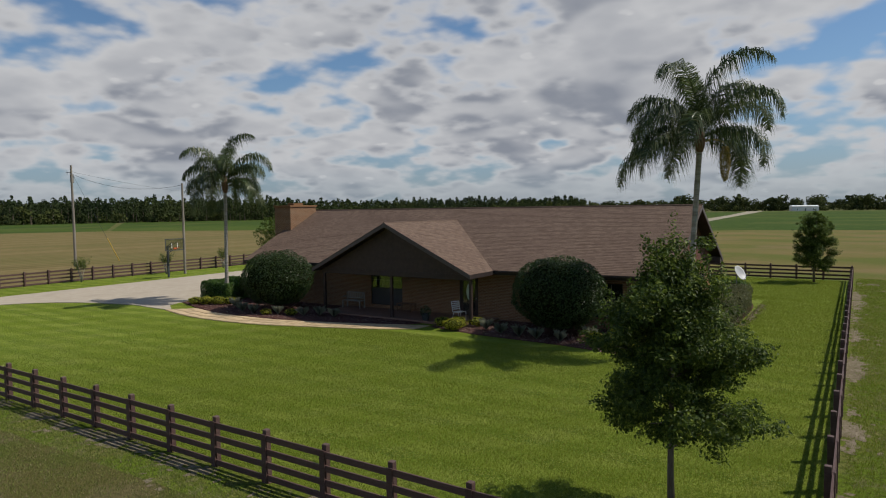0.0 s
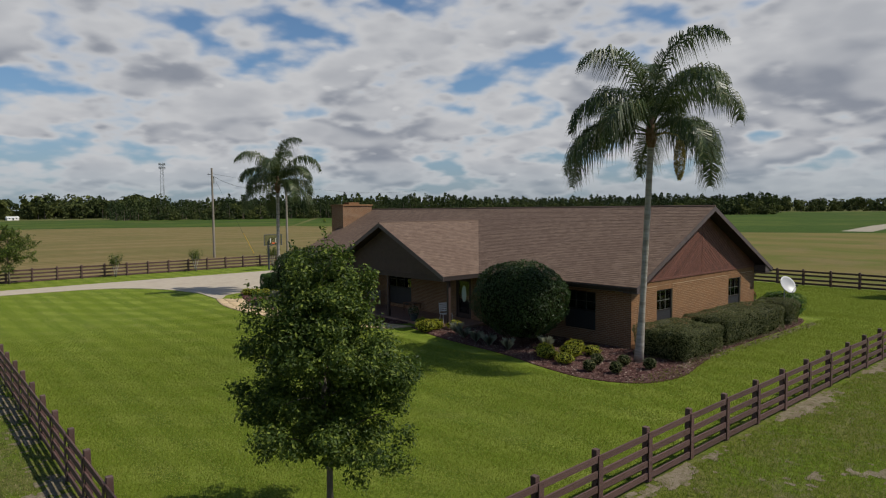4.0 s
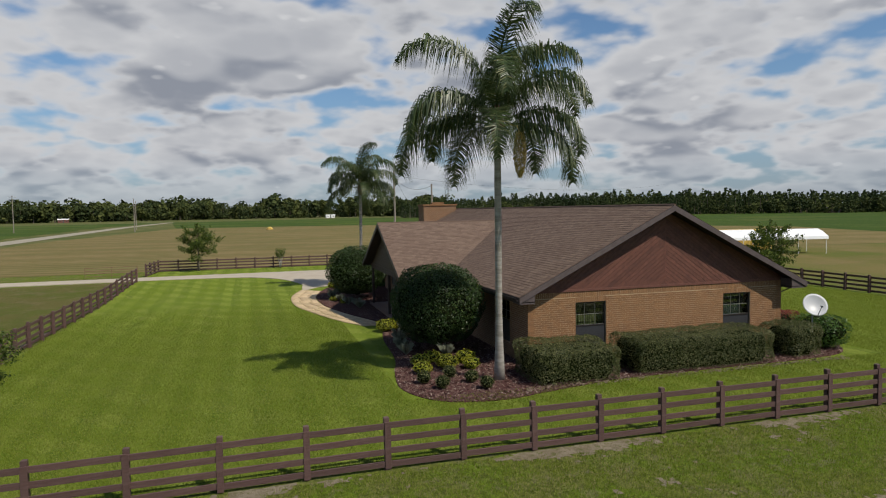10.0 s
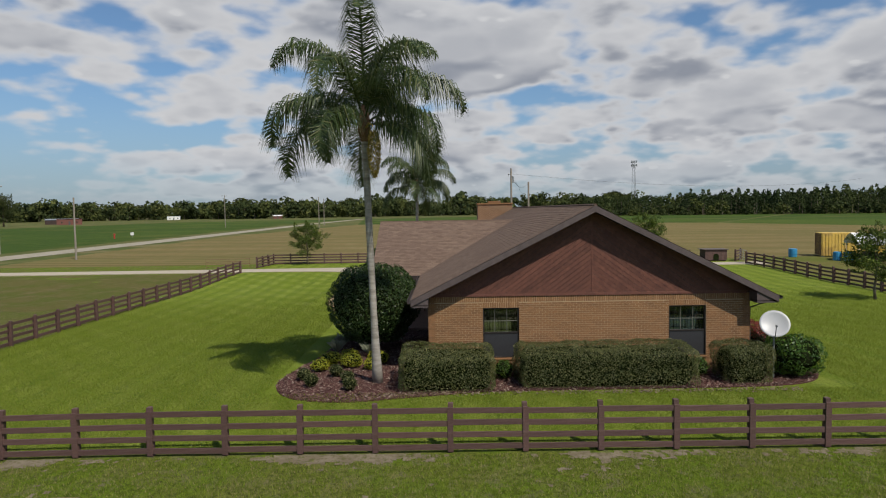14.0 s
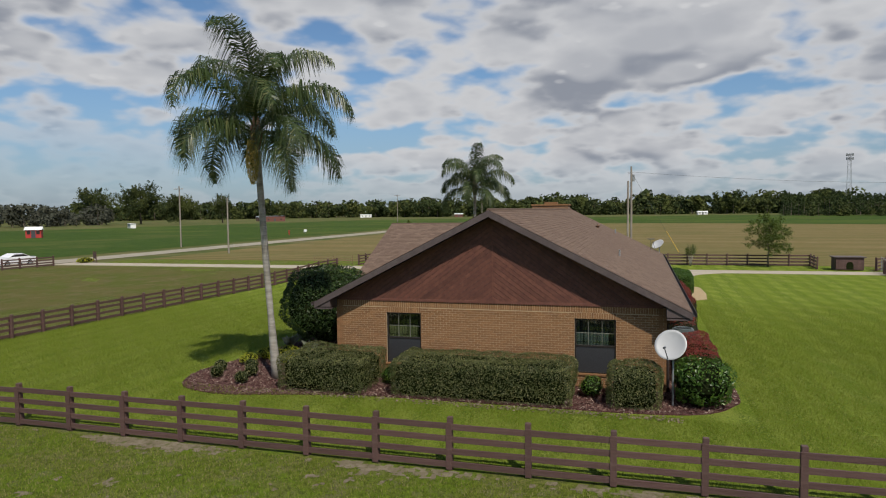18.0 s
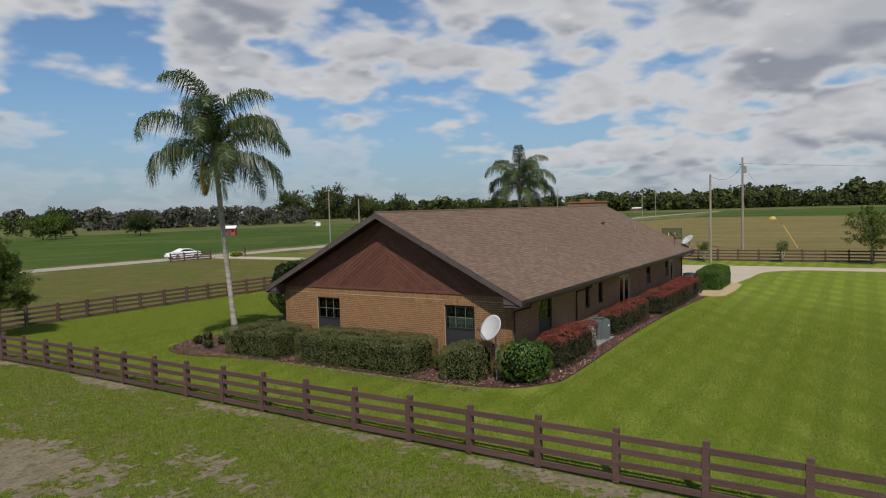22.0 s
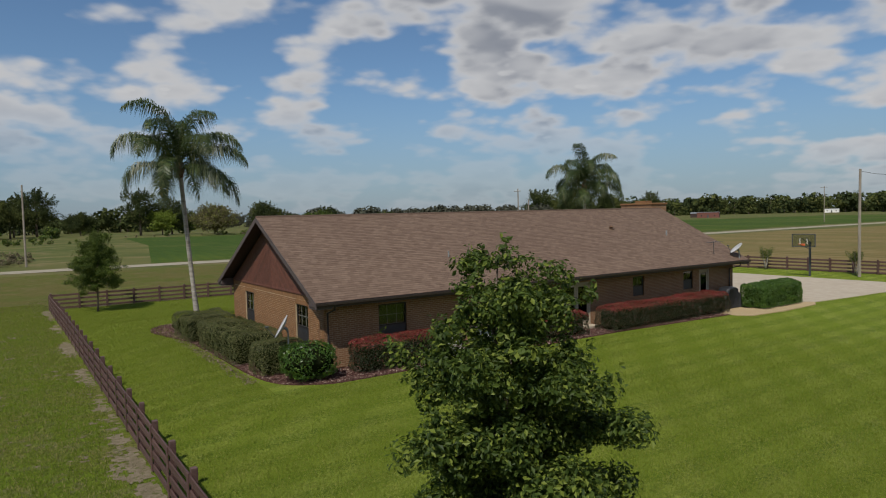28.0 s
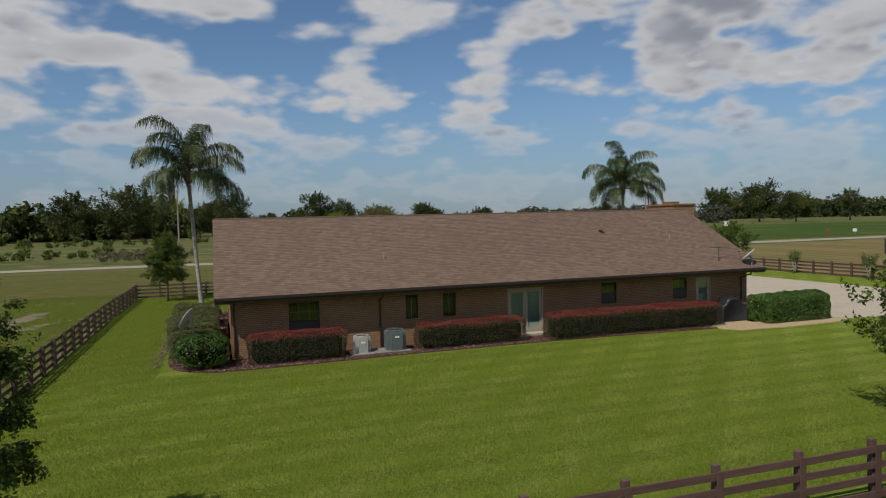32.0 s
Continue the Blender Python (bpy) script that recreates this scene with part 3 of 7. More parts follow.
sheet("pasture", [(-46.6, -26), (60, -26), (60, 3.0), (12, 5.6), (-0.2, 7.9), (-24, 7.9), (-46.6, 8.8)], -0.027, WORN, "worn olive-brown grass between the fence and the road", "grass", draped=True)
sheet("field", [(-57, 59.5), (70, 59.5), (70, 174), (60, 172), (-10, 163), (-34, 156), (-57, 146)], -0.026, DRYPASTURE, "dry olive and tan grass behind the back fence", "field", draped=True)
sheet("road", [(-37, 163), (-42.5, 200), (-50, 301), (-71, 630), (-84, 630), (-63, 400), (-50, 210), (-43, 163)], -0.02, DIRT, "sandy track through the green field", "road")
LAWN_LINE = [(-1.22, 9.1), (-1.25, 57.4), (-48, 58.1), (-56.4, 58.1), (-56.4, 10.2), (-24, 9.7)]
sheet("lawn", LAWN_LINE, 0.0, LAWN, "bright green mown lawn with faint mowing stripes", "lawn", draped=True)
DRIVE = ([(-50.4, -27), (-50.4, 8), (-50.6, 20), (-50.6, 60.5), (-47.9, 60.5), (-47.9, 46.2)]
         + smooth_line([(-47.6, 45.4), (-45.6, 43.4), (-41.0, 42.9), (-37.3, 42.5)], 4)
         + [(-36.7, 41.6), (-36.7, 25.0)] + smooth_line([(-36.2, 24.0), (-34.6, 22.9), (-36.5, 22.9), (-39.0, 23.0), (-43.6, 21.6), (-46.6, 18.4), (-47.3, 12.0)], 5) + [(-47.4, -27)])
sheet("driveway", DRIVE, 0.03, CONCRETE, "pale concrete driveway beside the house", "driveway", 0.08)
PATH_OUT = [(-34.8, 22.7), (-31.2, 21.8), (-27.0, 21.75), (-23.6, 22.5), (-20.4, 23.5), (-18.4, 24.5)]
PATH_IN = [(-33.6, 24.0), (-30.2, 23.3), (-26.2, 23.4), (-22.6, 24.2), (-19.6, 25.2), (-18.2, 25.6)]
po, pi_ = smooth_line(PATH_OUT, 8), smooth_line(PATH_IN, 8)
garden_path = sheet("path", po + pi_[::-1], 0.02, SANDJOINT, "curved tan flagstone garden path", "path", 0.05)
APRON = [(-29.7, 40.9), (-29.7, 42.3), (-30.3, 42.9), (-33, 43.1), (-36.4, 43.0), (-37.3, 42.5), (-36.7, 42.0), (-32.4, 41.3), (-32.6, 39.75), (-30.4, 39.75)]
sheet("patio", APRON, 0.024, SANDJOINT, "tan sandy gravel apron beside the back door", "patio", 0.05)
BED_E = smooth_line([(-5.4, 30.5), (-4.85, 28.0), (-4.5, 26.2), (-4.95, 24.5), (-6.5, 23.7), (-8.4, 23.85), (-11, 24.4), (-15, 24.75), (-18.0, 25.4)], 5) + [(-18.2, 26.2), (-15.9, 26.4), (-15.9, 28.7), (-7.9, 28.7), (-7.9, 39.8)]
BED_N = smooth_line([(-15.2, 41.5), (-8.4, 41.75), (-6.9, 41.45), (-5.9, 40.5), (-5.55, 38.6), (-5.5, 35), (-5.4, 30.5)], 5)
sheet("planting_bed", BED_E + [(-30.0, 39.8), (-29.8, 42.0), (-22, 41.5)] + BED_N[:-1], 0.02, MULCH_G, "planting bed of reddish bark mulch round the house", "planting bed", 0.05)
BED_W = [(p[0], p[1] + 0.03) for p in smooth_line(PATH_IN[:-1], 6)] + [(-19.0, 26.0), (-25.8, 26.2), (-25.8, 28.7), (-33.7, 28.7), (-33.7, 30.5), (-36.5, 30.5), (-36.6, 25.2)]
sheet("planting_bed", BED_W, 0.046, MULCH_G, "planting bed of reddish bark mulch beside the path", "planting bed", 0.06)

# ---- fences ----
FH, PITCH = 1.18, 1.81
post_me = rail_me = batten_me = None


def fence(a, b, label, first=True, last=True, face=1, lead=0.0):
    """A four-board fence from a to b: boards nailed to one side of the posts, their ends under a batten. lead: a shorter first bay."""
    global post_me, rail_me, batten_me
    a, b = Vector(a), Vector(b)
    d = b - a
    if lead:
        n = int((d.length - lead - 0.7) / PITCH) + 2
        at = [0.0] + [lead + PITCH * i for i in range(n - 1)] + [d.length]
    else:
        n = max(1, round(d.length / PITCH))
        at = [d.length * i / n for i in range(n + 1)]
    land = [lie(*(a + d * (q / d.length))) for q in at]
    ob = thing("fence", (a.x, a.y, 0), label, "fence", "fences round the lawn", turn=math.degrees(math.atan2(d.y, d.x)))
    if post_me is None:
        p = box("post", -0.062, 0.062, -0.062, 0.062, -0.1, FH, FENCE, ob, 0.008)
        post_me = p.data
        r = box("board", 0, 1, -0.019, 0.019, -0.068, 0.068, FENCE, ob, 0.004)
        rail_me = r.data
        c = box("batten", -0.07, 0.07, -0.011, 0.011, 0.0, 1.085, FENCE, ob, 0.003)
        batten_me = c.data
        bpy.data.objects.remove(c)
        bpy.data.objects.remove(p), bpy.data.objects.remove(r)
    rng = random.Random(int(a.x * 13 + a.y * 7))
    for i in range(n + 1):
        if (i == 0 and not first) or (i == n and not last):
            continue
        p = new("post", post_me)
        p.parent = ob
        c = new("batten", batten_me)
        c.parent = ob
        c.matrix_basis = pose(at[i], face * 0.114, land[i])
        p.matrix_basis = pose(at[i], 0, land[i] + rng.uniform(-0.012, 0.012), rng.uniform(-1, 1), rng.uniform(-1, 1), rng.uniform(-2, 2))
    for i in range(n):
        w = at[i + 1] - at[i]
        fall = math.degrees(math.atan2(land[i] - land[i + 1], w))
        for z in (0.115, 0.41, 0.705, 0.995):
            r = new("board", rail_me)
            r.parent = ob
            r.matrix_basis = pose(at[i] + 0.002, face * 0.083, land[i] + z + rng.uniform(-0.012, 0.012), 0, fall + rng.uniform(-0.35, 0.35), 0) @ Matrix.Diagonal((w - 0.004, 1, 1, 1))
    return ob


SE, NE, NW, SB, SW = (-1.09, 8.95), (-1.13, 57.5), (-49.0, 58.2), (-24.0, 9.55), (-46.4, 10.1)
fence(SE, NE, "dark brown four-board wooden fence along the east side", face=-1, lead=0.45)
fence(SB, SE, "dark brown four-board wooden fence along the front lawn", last=False, face=-1)
fence(SW, SB, "dark brown four-board wooden fence ending at the driveway", last=False, face=-1)
fence(NE, NW, "dark brown four-board wooden fence along the back lawn", first=False, face=-1)
fence((-56.2, 10.6), (-56.2, 54.4), "dark brown four-board wooden fence beside the driveway", face=1)
fence((-51.6, 10.1), (-56.2, 10.6), "short dark brown fence beside the driveway gate", last=False, face=-1)
fence((-46.0, -25.3), (-40.5, -26.3), "short brown board fence at the road entrance", face=1)
# ---- house ----
XE, XW, YS, YN = -8.0, -33.6, 28.62, 39.68
RX0, RX1, EY0, EY1, RY, EZ, RZ = -34.15, -7.4, 28.05, 40.38, 34.26, 2.58, 5.68
house = thing("house", (-20.8, 34.2, 0), "long single-storey brown brick ranch house with a shingle roof", "house")
HO = Vector((-20.8, 34.2, 0))


def hp(ob):
    """House parts are given in world places: the house's own place is taken off."""
    ob.location = ob.location - HO
    return ob


def wall(name, axis, plane, a, b, z0, z1, holes, thick, material, label=""):
    """A wall with its openings. axis: the way it runs; plane: its outer face; thick: signed, inwards."""
    ss = sorted({a, b, *[h[0] for h in holes], *[h[1] for h in holes]})
    zs = sorted({z0, z1, *[h[2] for h in holes], *[h[3] for h in holes]})
    verts, faces, uvs = [], [], []

    def quad(pts, uv):
        i = len(verts)
        verts.extend(pts)
        faces.append((i, i + 1, i + 2, i + 3))
        uvs.extend(uv)

    def P(s, z, d):
        return (s, plane + d, z) if axis == "x" else (plane + d, s, z)

    for s0, s1 in zip(ss, ss[1:]):
        for q0, q1 in zip(zs, zs[1:]):
            if any(h[0] <= s0 and s1 <= h[1] and h[2] <= q0 and q1 <= h[3] for h in holes):
                continue
            for d in (0, thick):
                quad([P(s0, q0, d), P(s1, q0, d), P(s1, q1, d), P(s0, q1, d)], [(s0, q0), (s1, q0), (s1, q1), (s0, q1)])
    for s0, s1, q0, q1 in list(holes) + [(a, b, z0, z1)]:
        for p, q in (((s0, q0), (s1, q0)), ((s1, q0), (s1, q1)), ((s1, q1), (s0, q1)), ((s0, q1), (s0, q0))):
            quad([P(*p, 0), P(*q, 0), P(*q, thick), P(*p, thick)], [(p[0] + p[1], 0), (q[0] + q[1], 0), (q[0] + q[1], 0.2), (p[0] + p[1], 0.2)])
    return hp(mesh_from(name, verts, faces, material, house, label, uvs))


E_WIN = [(30.5, 31.75, 0.45, 2.2), (36.9, 38.18, 0.45, 2.2)]
N_HOLES = [(-11.5, -10.25, 0.55, 2.2), (-15.75, -15.2, 1.15, 2.2), (-17.5, -16.9, 1.15, 2.2), (-21.8, -20.0, 0.12, 2.2), (-25.75, -24.9, 1.2, 2.2), (-29.85, -29.0, 1.2, 2.2), (-31.3, -30.4, 0.12, 2.2)]
S_HOLES = [(-11.3, -9.7, 0.55, 2.15), (-24.2, -22.0, 0.3, 2.2), (-18.3, -17.2, 0.14, 2.2), (-31.3, -29.6, 0.55, 2.15)]
wall("wall", "x", YN, XW, XE, 0, 2.62, N_HOLES, -0.22, SHADED_BRICKWORK, "brown brick back wall")
wall("wall", "x", YS, XW, XE, 0, 2.62, S_HOLES, 0.22, SHADED_BRICKWORK, "brown brick front wall in shade")
wall("wall", "y", XW, YS + 0.23, YN - 0.23, 0, 2.62, [], 0.22, SHADED_BRICKWORK, "brown brick west wall")
wall("wall", "y", XE - 0.001, YS + 0.23, YN - 0.23, 0, 2.62, E_WIN, -0.2, MORTAR, "tan brick gable wall")
hp(box("floor_slab", XW + 0.05, XE - 0.05, YS + 0.05, YN - 0.05, -0.1, 0.1, CONCRETE, house))
hp(box("inner_ceiling", XW + 0.23, XE - 0.24, YS + 0.23, YN - 0.23, 2.46, 2.56, DARKSIDING, house))

# windows and doors
MUNTIN = mat("muntin", (0.12, 0.12, 0.10), (0.16, 0.16, 0.13), 8, 0.6, bump=0.1)
CURT = {"blind": BLIND, "dark": CURTAIN, "teal": TEAL, "cloth": CLOTH}


def window(axis, plane, s0, s1, z0, z1, inward, cover="blind", grid=(3, 2), sash=True):
    """A bronze sash window set 6 cm into the wall, with a cover hung behind it."""
    def bx(bm, a, b, c, d, e, f):
        lo, hi = sorted((plane + inward * e, plane + inward * f))
        return add_box(bm, a, b, lo, hi, c, d, 0.004) if axis == "x" else add_box(bm, lo, hi, a, b, c, d, 0.004)
    bm = bmesh.new()
    w = 0.05
    for a, b, c, d in ((s0, s1, z0, z0 + w), (s0, s1, z1 - w, z1), (s0, s0 + w, z0 + w, z1 - w), (s1 - w, s1, z0 + w, z1 - w)):
        bx(bm, a, b, c, d, 0.05, 0.13)
    win = hp(part("window", bm, BRONZE, house, "dark bronze sash window"))
    mid = (z0 + z1) / 2
    if sash:
        part("meeting_rail", bx(bmesh.new(), s0 + w, s1 - w, mid - 0.03, mid + 0.03, 0.045, 0.12), BRONZE, win)
    for a, b in ((mid, z1 - w), (z0 + w, mid)) if sash else ((z0 + w, z1 - w),):
        for i in range(1, grid[0]):
            x = s0 + (s1 - s0) * i / grid[0]
            part("muntin", bx(bmesh.new(), x - 0.009, x + 0.009, a, b, 0.08, 0.10), MUNTIN, win)
        for i in range(1, grid[1]):
            z = a + (b - a) * i / grid[1]
            part("muntin", bx(bmesh.new(), s0 + w, s1 - w, z - 0.009, z + 0.009, 0.08, 0.10), MUNTIN, win)
    pane = part("pane", bx(bmesh.new(), s0 + w, s1 - w, z0 + w, z1 - w, 0.088, 0.094), GLASS, win)
    pane.visible_shadow = False
    if sash:
        # fly screen over the lower sash
        part("screen", bx(bmesh.new(), s0 + w, s1 - w, z0 + w, mid - 0.03, 0.062, 0.066), SCREEN, win, "grey insect screen")
    # the cover: pleated cloth
    n = 26
    verts, faces = [], []
    for i in range(n + 1):
        s = s0 + (s1 - s0) * i / n
        dd = plane + inward * (0.30 + 0.02 * (i % 2))
        for z in (z0, z1):
            verts.append((s, dd, z) if axis == "x" else (dd, s, z))
    for i in range(n):
        faces.append((2 * i, 2 * i + 2, 2 * i + 3, 2 * i + 1))
    mesh_from("curtain", verts, faces, CURT[cover], win)
    return win


for i, s in enumerate(E_WIN):
    wdw = window("y", XE, *s, -1, "blind" if i == 0 else "cloth")
    part("sill", add_box(bmesh.new(), XE - 0.06, XE + 0.04, s[0] - 0.04, s[1] + 0.04, s[2] - 0.06, s[2], 0.006), BRICK, wdw)
for i, s in enumerate(N_HOLES):
    if i in (3, 6):
        continue
    window("x", YN, *s, -1, "dark" if i else "blind", (3, 2) if i == 0 else (2, 1), sash=i == 0 or i > 3)
for i, s in enumerate(S_HOLES):
    if i != 2:
        window("x", YS, *s, 1, "dark", (3, 2))


def glass_door(s0, s1, z1, plane, inward, leaves_n, oval=False):
    def bx(bm, a, b, c, d, e, f, bev=0.004):
        lo, hi = sorted((plane + inward * e, plane + inward * f))
        return add_box(bm, a, b, lo, hi, c, d, bev)
    bm = bmesh.new()
    for a, b, c, d in ((s0, s0 + 0.06, 0.12, z1), (s1 - 0.06, s1, 0.12, z1), (s0 + 0.06, s1 - 0.06, z1 - 0.06, z1), (s0 + 0.06, s1 - 0.06, 0.12, 0.15)):
        bx(bm, a, b, c, d, 0.0, 0.16)
    fr = hp(part("door_frame", bm, DARKSIDING if oval else CREAM, house, "dark wooden front door frame" if oval else "cream wooden door frame"))
    wl = (s1 - s0 - 0.12) / leaves_n
    for k in range(leaves_n):
        a, b = s0 + 0.06 + k * wl + 0.006, s0 + 0.06 + (k + 1) * wl - 0.006
        bm = bmesh.new()
        m = 0.12
        for p in ((a, b, 0.155, 0.36), (a, b, z1 - 0.2, z1 - 0.065), (a, a + m, 0.36, z1 - 0.2), (b - m, b, 0.36, z1 - 0.2)):
            bx(bm, *p, 0.04, 0.085)
        door = part("door", bm, DARKSIDING if oval else CREAM, fr)
        pane = part("pane", bx(bmesh.new(), a + m, b - m, 0.36, z1 - 0.2, 0.058, 0.064, 0), GLASS, fr)
        pane.visible_shadow = False
        part("blind", bx(bmesh.new(), a + m, b - m, 0.36, z1 - 0.2, 0.07, 0.078, 0), DARKSIDING if oval else TEAL, fr)
        hx = b - 0.06 if k == 0 else a + 0.06
        part("handle", tube([(hx, plane + inward * 0.04, 1.02), (hx, plane - inward * 0.03, 1.02), (hx + 0.06, plane - inward * 0.035, 1.02)], [0.012] * 3, 6), GREYMETAL, fr)
    if oval:
        bm = bmesh.new()
        vs = [bm.verts.new(((s0 + s1) / 2 + 0.17 * math.cos(t * math.pi / 12), plane + inward * 0.05, 1.35 + 0.42 * math.sin(t * math.pi / 12))) for t in range(24)]
        bm.faces.new(vs)
        part("oval_light", bm, TEAL, fr, "pale oval glass light")
    return fr


glass_door(*N_HOLES[3][:2], 2.2, YN, -1, 2)
glass_door(*N_HOLES[6][:2], 2.2, YN, -1, 1)
glass_door(*S_HOLES[2][:2], 2.2, YS, 1, 1, True)
hp(box("doorstep", -21.9, -19.9, YN, YN + 0.45, 0.0, 0.14, CONCRETE, house, 0.01))


# roof: courses of shingles laid one over the next
def roof_slope(name, run, up_from, up_to, z_from, z_to, run_axis, label):
    """Courses along run=(a, b); the slope rises from up_from (at z_from) to up_to (at z_to)."""
    length = math.hypot(up_to - up_from, z_to - z_from)
    n = round(length / 0.145)
    verts, faces, uvs = [], [], []
    nrm = Vector((up_from - up_to, z_to - z_from)).orthogonal()
    cz, cu = (up_to - up_from) / length, (z_to - z_from) / length
    nz, nu = abs(cz), -cu * (1 if cz > 0 else -1)
    rng = random.Random(5)
    for i in range(n):
        t0, t1 = i / n, min(1.0, (i + 1.12) / n)
        k = 44
        for j in range(k):
            a, b = run[0] + (run[1] - run[0]) * j / k, run[0] + (run[1] - run[0]) * (j + 1) / k
            th = 0.009 + rng.uniform(-0.002, 0.003)
            pts = []
            for s, t, h in ((a, t0, th), (b, t0, th), (b, t1, 0.002), (a, t1, 0.002), (a, t0, 0), (b, t0, 0)):
                uu, zv = up_from + (up_to - up_from) * t + nu * h, z_from + (z_to - z_from) * t + nz * h
                pts.append((s, uu, zv) if run_axis == "x" else (uu, s, zv))
            i0 = len(verts)
            verts += pts
            faces += [(i0, i0 + 1, i0 + 2, i0 + 3), (i0 + 4, i0 + 5, i0 + 1, i0)]
            v0, v1 = t0 * length, t1 * length - 0.02
            uvs += [(a, v0 + 0.01), (b, v0 + 0.01), (b, v1), (a, v1), (a, v0 + 0.01), (b, v0 + 0.01), (b, v0 + 0.012), (a, v0 + 0.012)]
    return hp(mesh_from(name, verts, faces, SHINGLE, house, label, uvs))


roof_slope("roof_shingles", (RX0, RX1), EY0, RY, EZ, RZ, "x", "brown asphalt shingle roof slope")
roof_slope("roof_shingles", (RX0, RX1), EY1, RY, EZ, RZ, "x", "brown asphalt shingle roof slope")
PXC, PHW, PYF, PZ = -21.0, 5.0, 25.75, 5.0
PY1 = EY0 + (PZ - EZ) / (RZ - EZ) * (RY - EY0)
roof_slope("roof_shingles", (PYF, PY1 + 0.1), PXC + PHW, PXC, EZ - 0.02, PZ, "y", "brown shingle slope of the porch roof")
roof_slope("roof_shingles", (PYF, PY1 + 0.1), PXC - PHW, PXC, EZ - 0.02, PZ, "y", "brown shingle slope of the porch roof")


def prism(name, poly, x0, x1, material, axis="x", label="", parent=None):
    """A polygon in (other, z) pulled from x0 to x1."""
    bm = bmesh.new()
    def P(s, o, z):
        return (s, o, z) if axis == "x" else (o, s, z)
    r0 = [bm.verts.new(P(x0, *p)) for p in poly]
    r1 = [bm.verts.new(P(x1, *p)) for p in poly]
    n = len(poly)
    bm.faces.new(r0)
    bm.faces.new(r1[::-1])
    for i in range(n):
        bm.faces.new((r0[i], r1[i], r1[(i + 1) % n], r0[(i + 1) % n]))
    bmesh.ops.recalc_face_normals(bm, faces=bm.faces[:])
    return part(name, bm, material, parent or house, label)


SL = (RZ - EZ) / (RY - EY0)
# roof deck under the shingles
hp(prism("roof_deck", [(EY0 + 0.02, EZ - 0.02), (RY, RZ - 0.02), (EY1 - 0.02, EZ - 0.02), (EY1 - 0.02, EZ - 0.12), (RY, RZ - 0.16), (EY0 + 0.02, EZ - 0.12)], RX0 + 0.03, RX1 - 0.03, DARKTRIM, label="dark underside of the roof"))
hp(prism("roof_deck", [(PXC - PHW + 0.02, EZ - 0.04), (PXC, PZ - 0.02), (PXC + PHW - 0.02, EZ - 0.04), (PXC + PHW - 0.02, EZ - 0.14), (PXC, PZ - 0.16), (PXC - PHW + 0.02, EZ - 0.14)], PYF + 0.03, EY0 + 3.0, DARKTRIM, "y", label="dark underside of the porch roof"))
for x0, x1 in ((RX1 - 0.03, RX1 + 0.012), (RX0 - 0.012, RX0 + 0.03)):
    for sgn, ey in ((1, EY0), (-1, EY1)):
        hp(prism("rake_board", [(ey, EZ - 0.01), (RY, RZ - 0.01), (RY, RZ - 0.22), (ey, EZ - 0.22)], x0, x1, TRIM, label="grey-brown rake board"))
for sgn in (1, -1):
    hp(prism("rake_board", [(PXC + sgn * PHW, EZ - 0.03), (PXC, PZ - 0.01), (PXC, PZ - 0.22), (PXC + sgn * PHW, EZ - 0.23)], PYF - 0.012, PYF + 0.03, TRIM, "y"))
hp(box("fascia", RX0 + 0.03, RX1 - 0.03, EY1 - 0.02, EY1 + 0.012, EZ - 0.2, EZ - 0.015, DARKTRIM, house))
hp(box("fascia", PXC + PHW + 0.2, RX1 - 0.03, EY0 - 0.012, EY0 + 0.02, EZ - 0.2, EZ - 0.015, DARKTRIM, house))
hp(box("fascia", RX0 + 0.03, PXC - PHW - 0.1, EY0 - 0.012, EY0 + 0.02, EZ - 0.2, EZ - 0.015, DARKTRIM, house))
for sgn in (1, -1):
    hp(box("fascia", *sorted((PXC + sgn * PHW, PXC + sgn * (PHW - 0.03))), PYF + 0.03, EY0, EZ - 0.22, EZ - 0.035, DARKTRIM, house))
for y0, y1 in ((EY0 + 0.02, YS + 0.02), (YN - 0.02, EY1 - 0.02)):
    hp(box("soffit", RX0 + 0.03, RX1 - 0.03, y0, y1, EZ - 0.2, EZ - 0.17, DARKTRIM, house))
    for xa, xb in ((RX1 - 0.62, RX1 - 0.03), (RX0 + 0.03, RX0 + 0.55)):
        hp(prism("eave_return", [(y0, EZ - 0.25), (y1, EZ - 0.25), (y1, EZ - 0.12 + SL * 0.5), (y0, EZ - 0.12)] if y0 < RY else [(y0, EZ - 0.25), (y1, EZ - 0.25), (y1, EZ - 0.12), (y0, EZ - 0.12 + SL * 0.5)], xa, xb, TRIM, label="boxed eave end"))
hp(part("ridge_cap", tube([(RX0, RY, RZ - 0.0), (RX1, RY, RZ - 0.0)], [0.055, 0.055], 6), SHINGLE, house))
hp(part("ridge_cap", tube([(PXC, PYF, PZ - 0.01), (PXC, PY1, PZ - 0.01)], [0.05, 0.05], 6), SHINGLE, house))
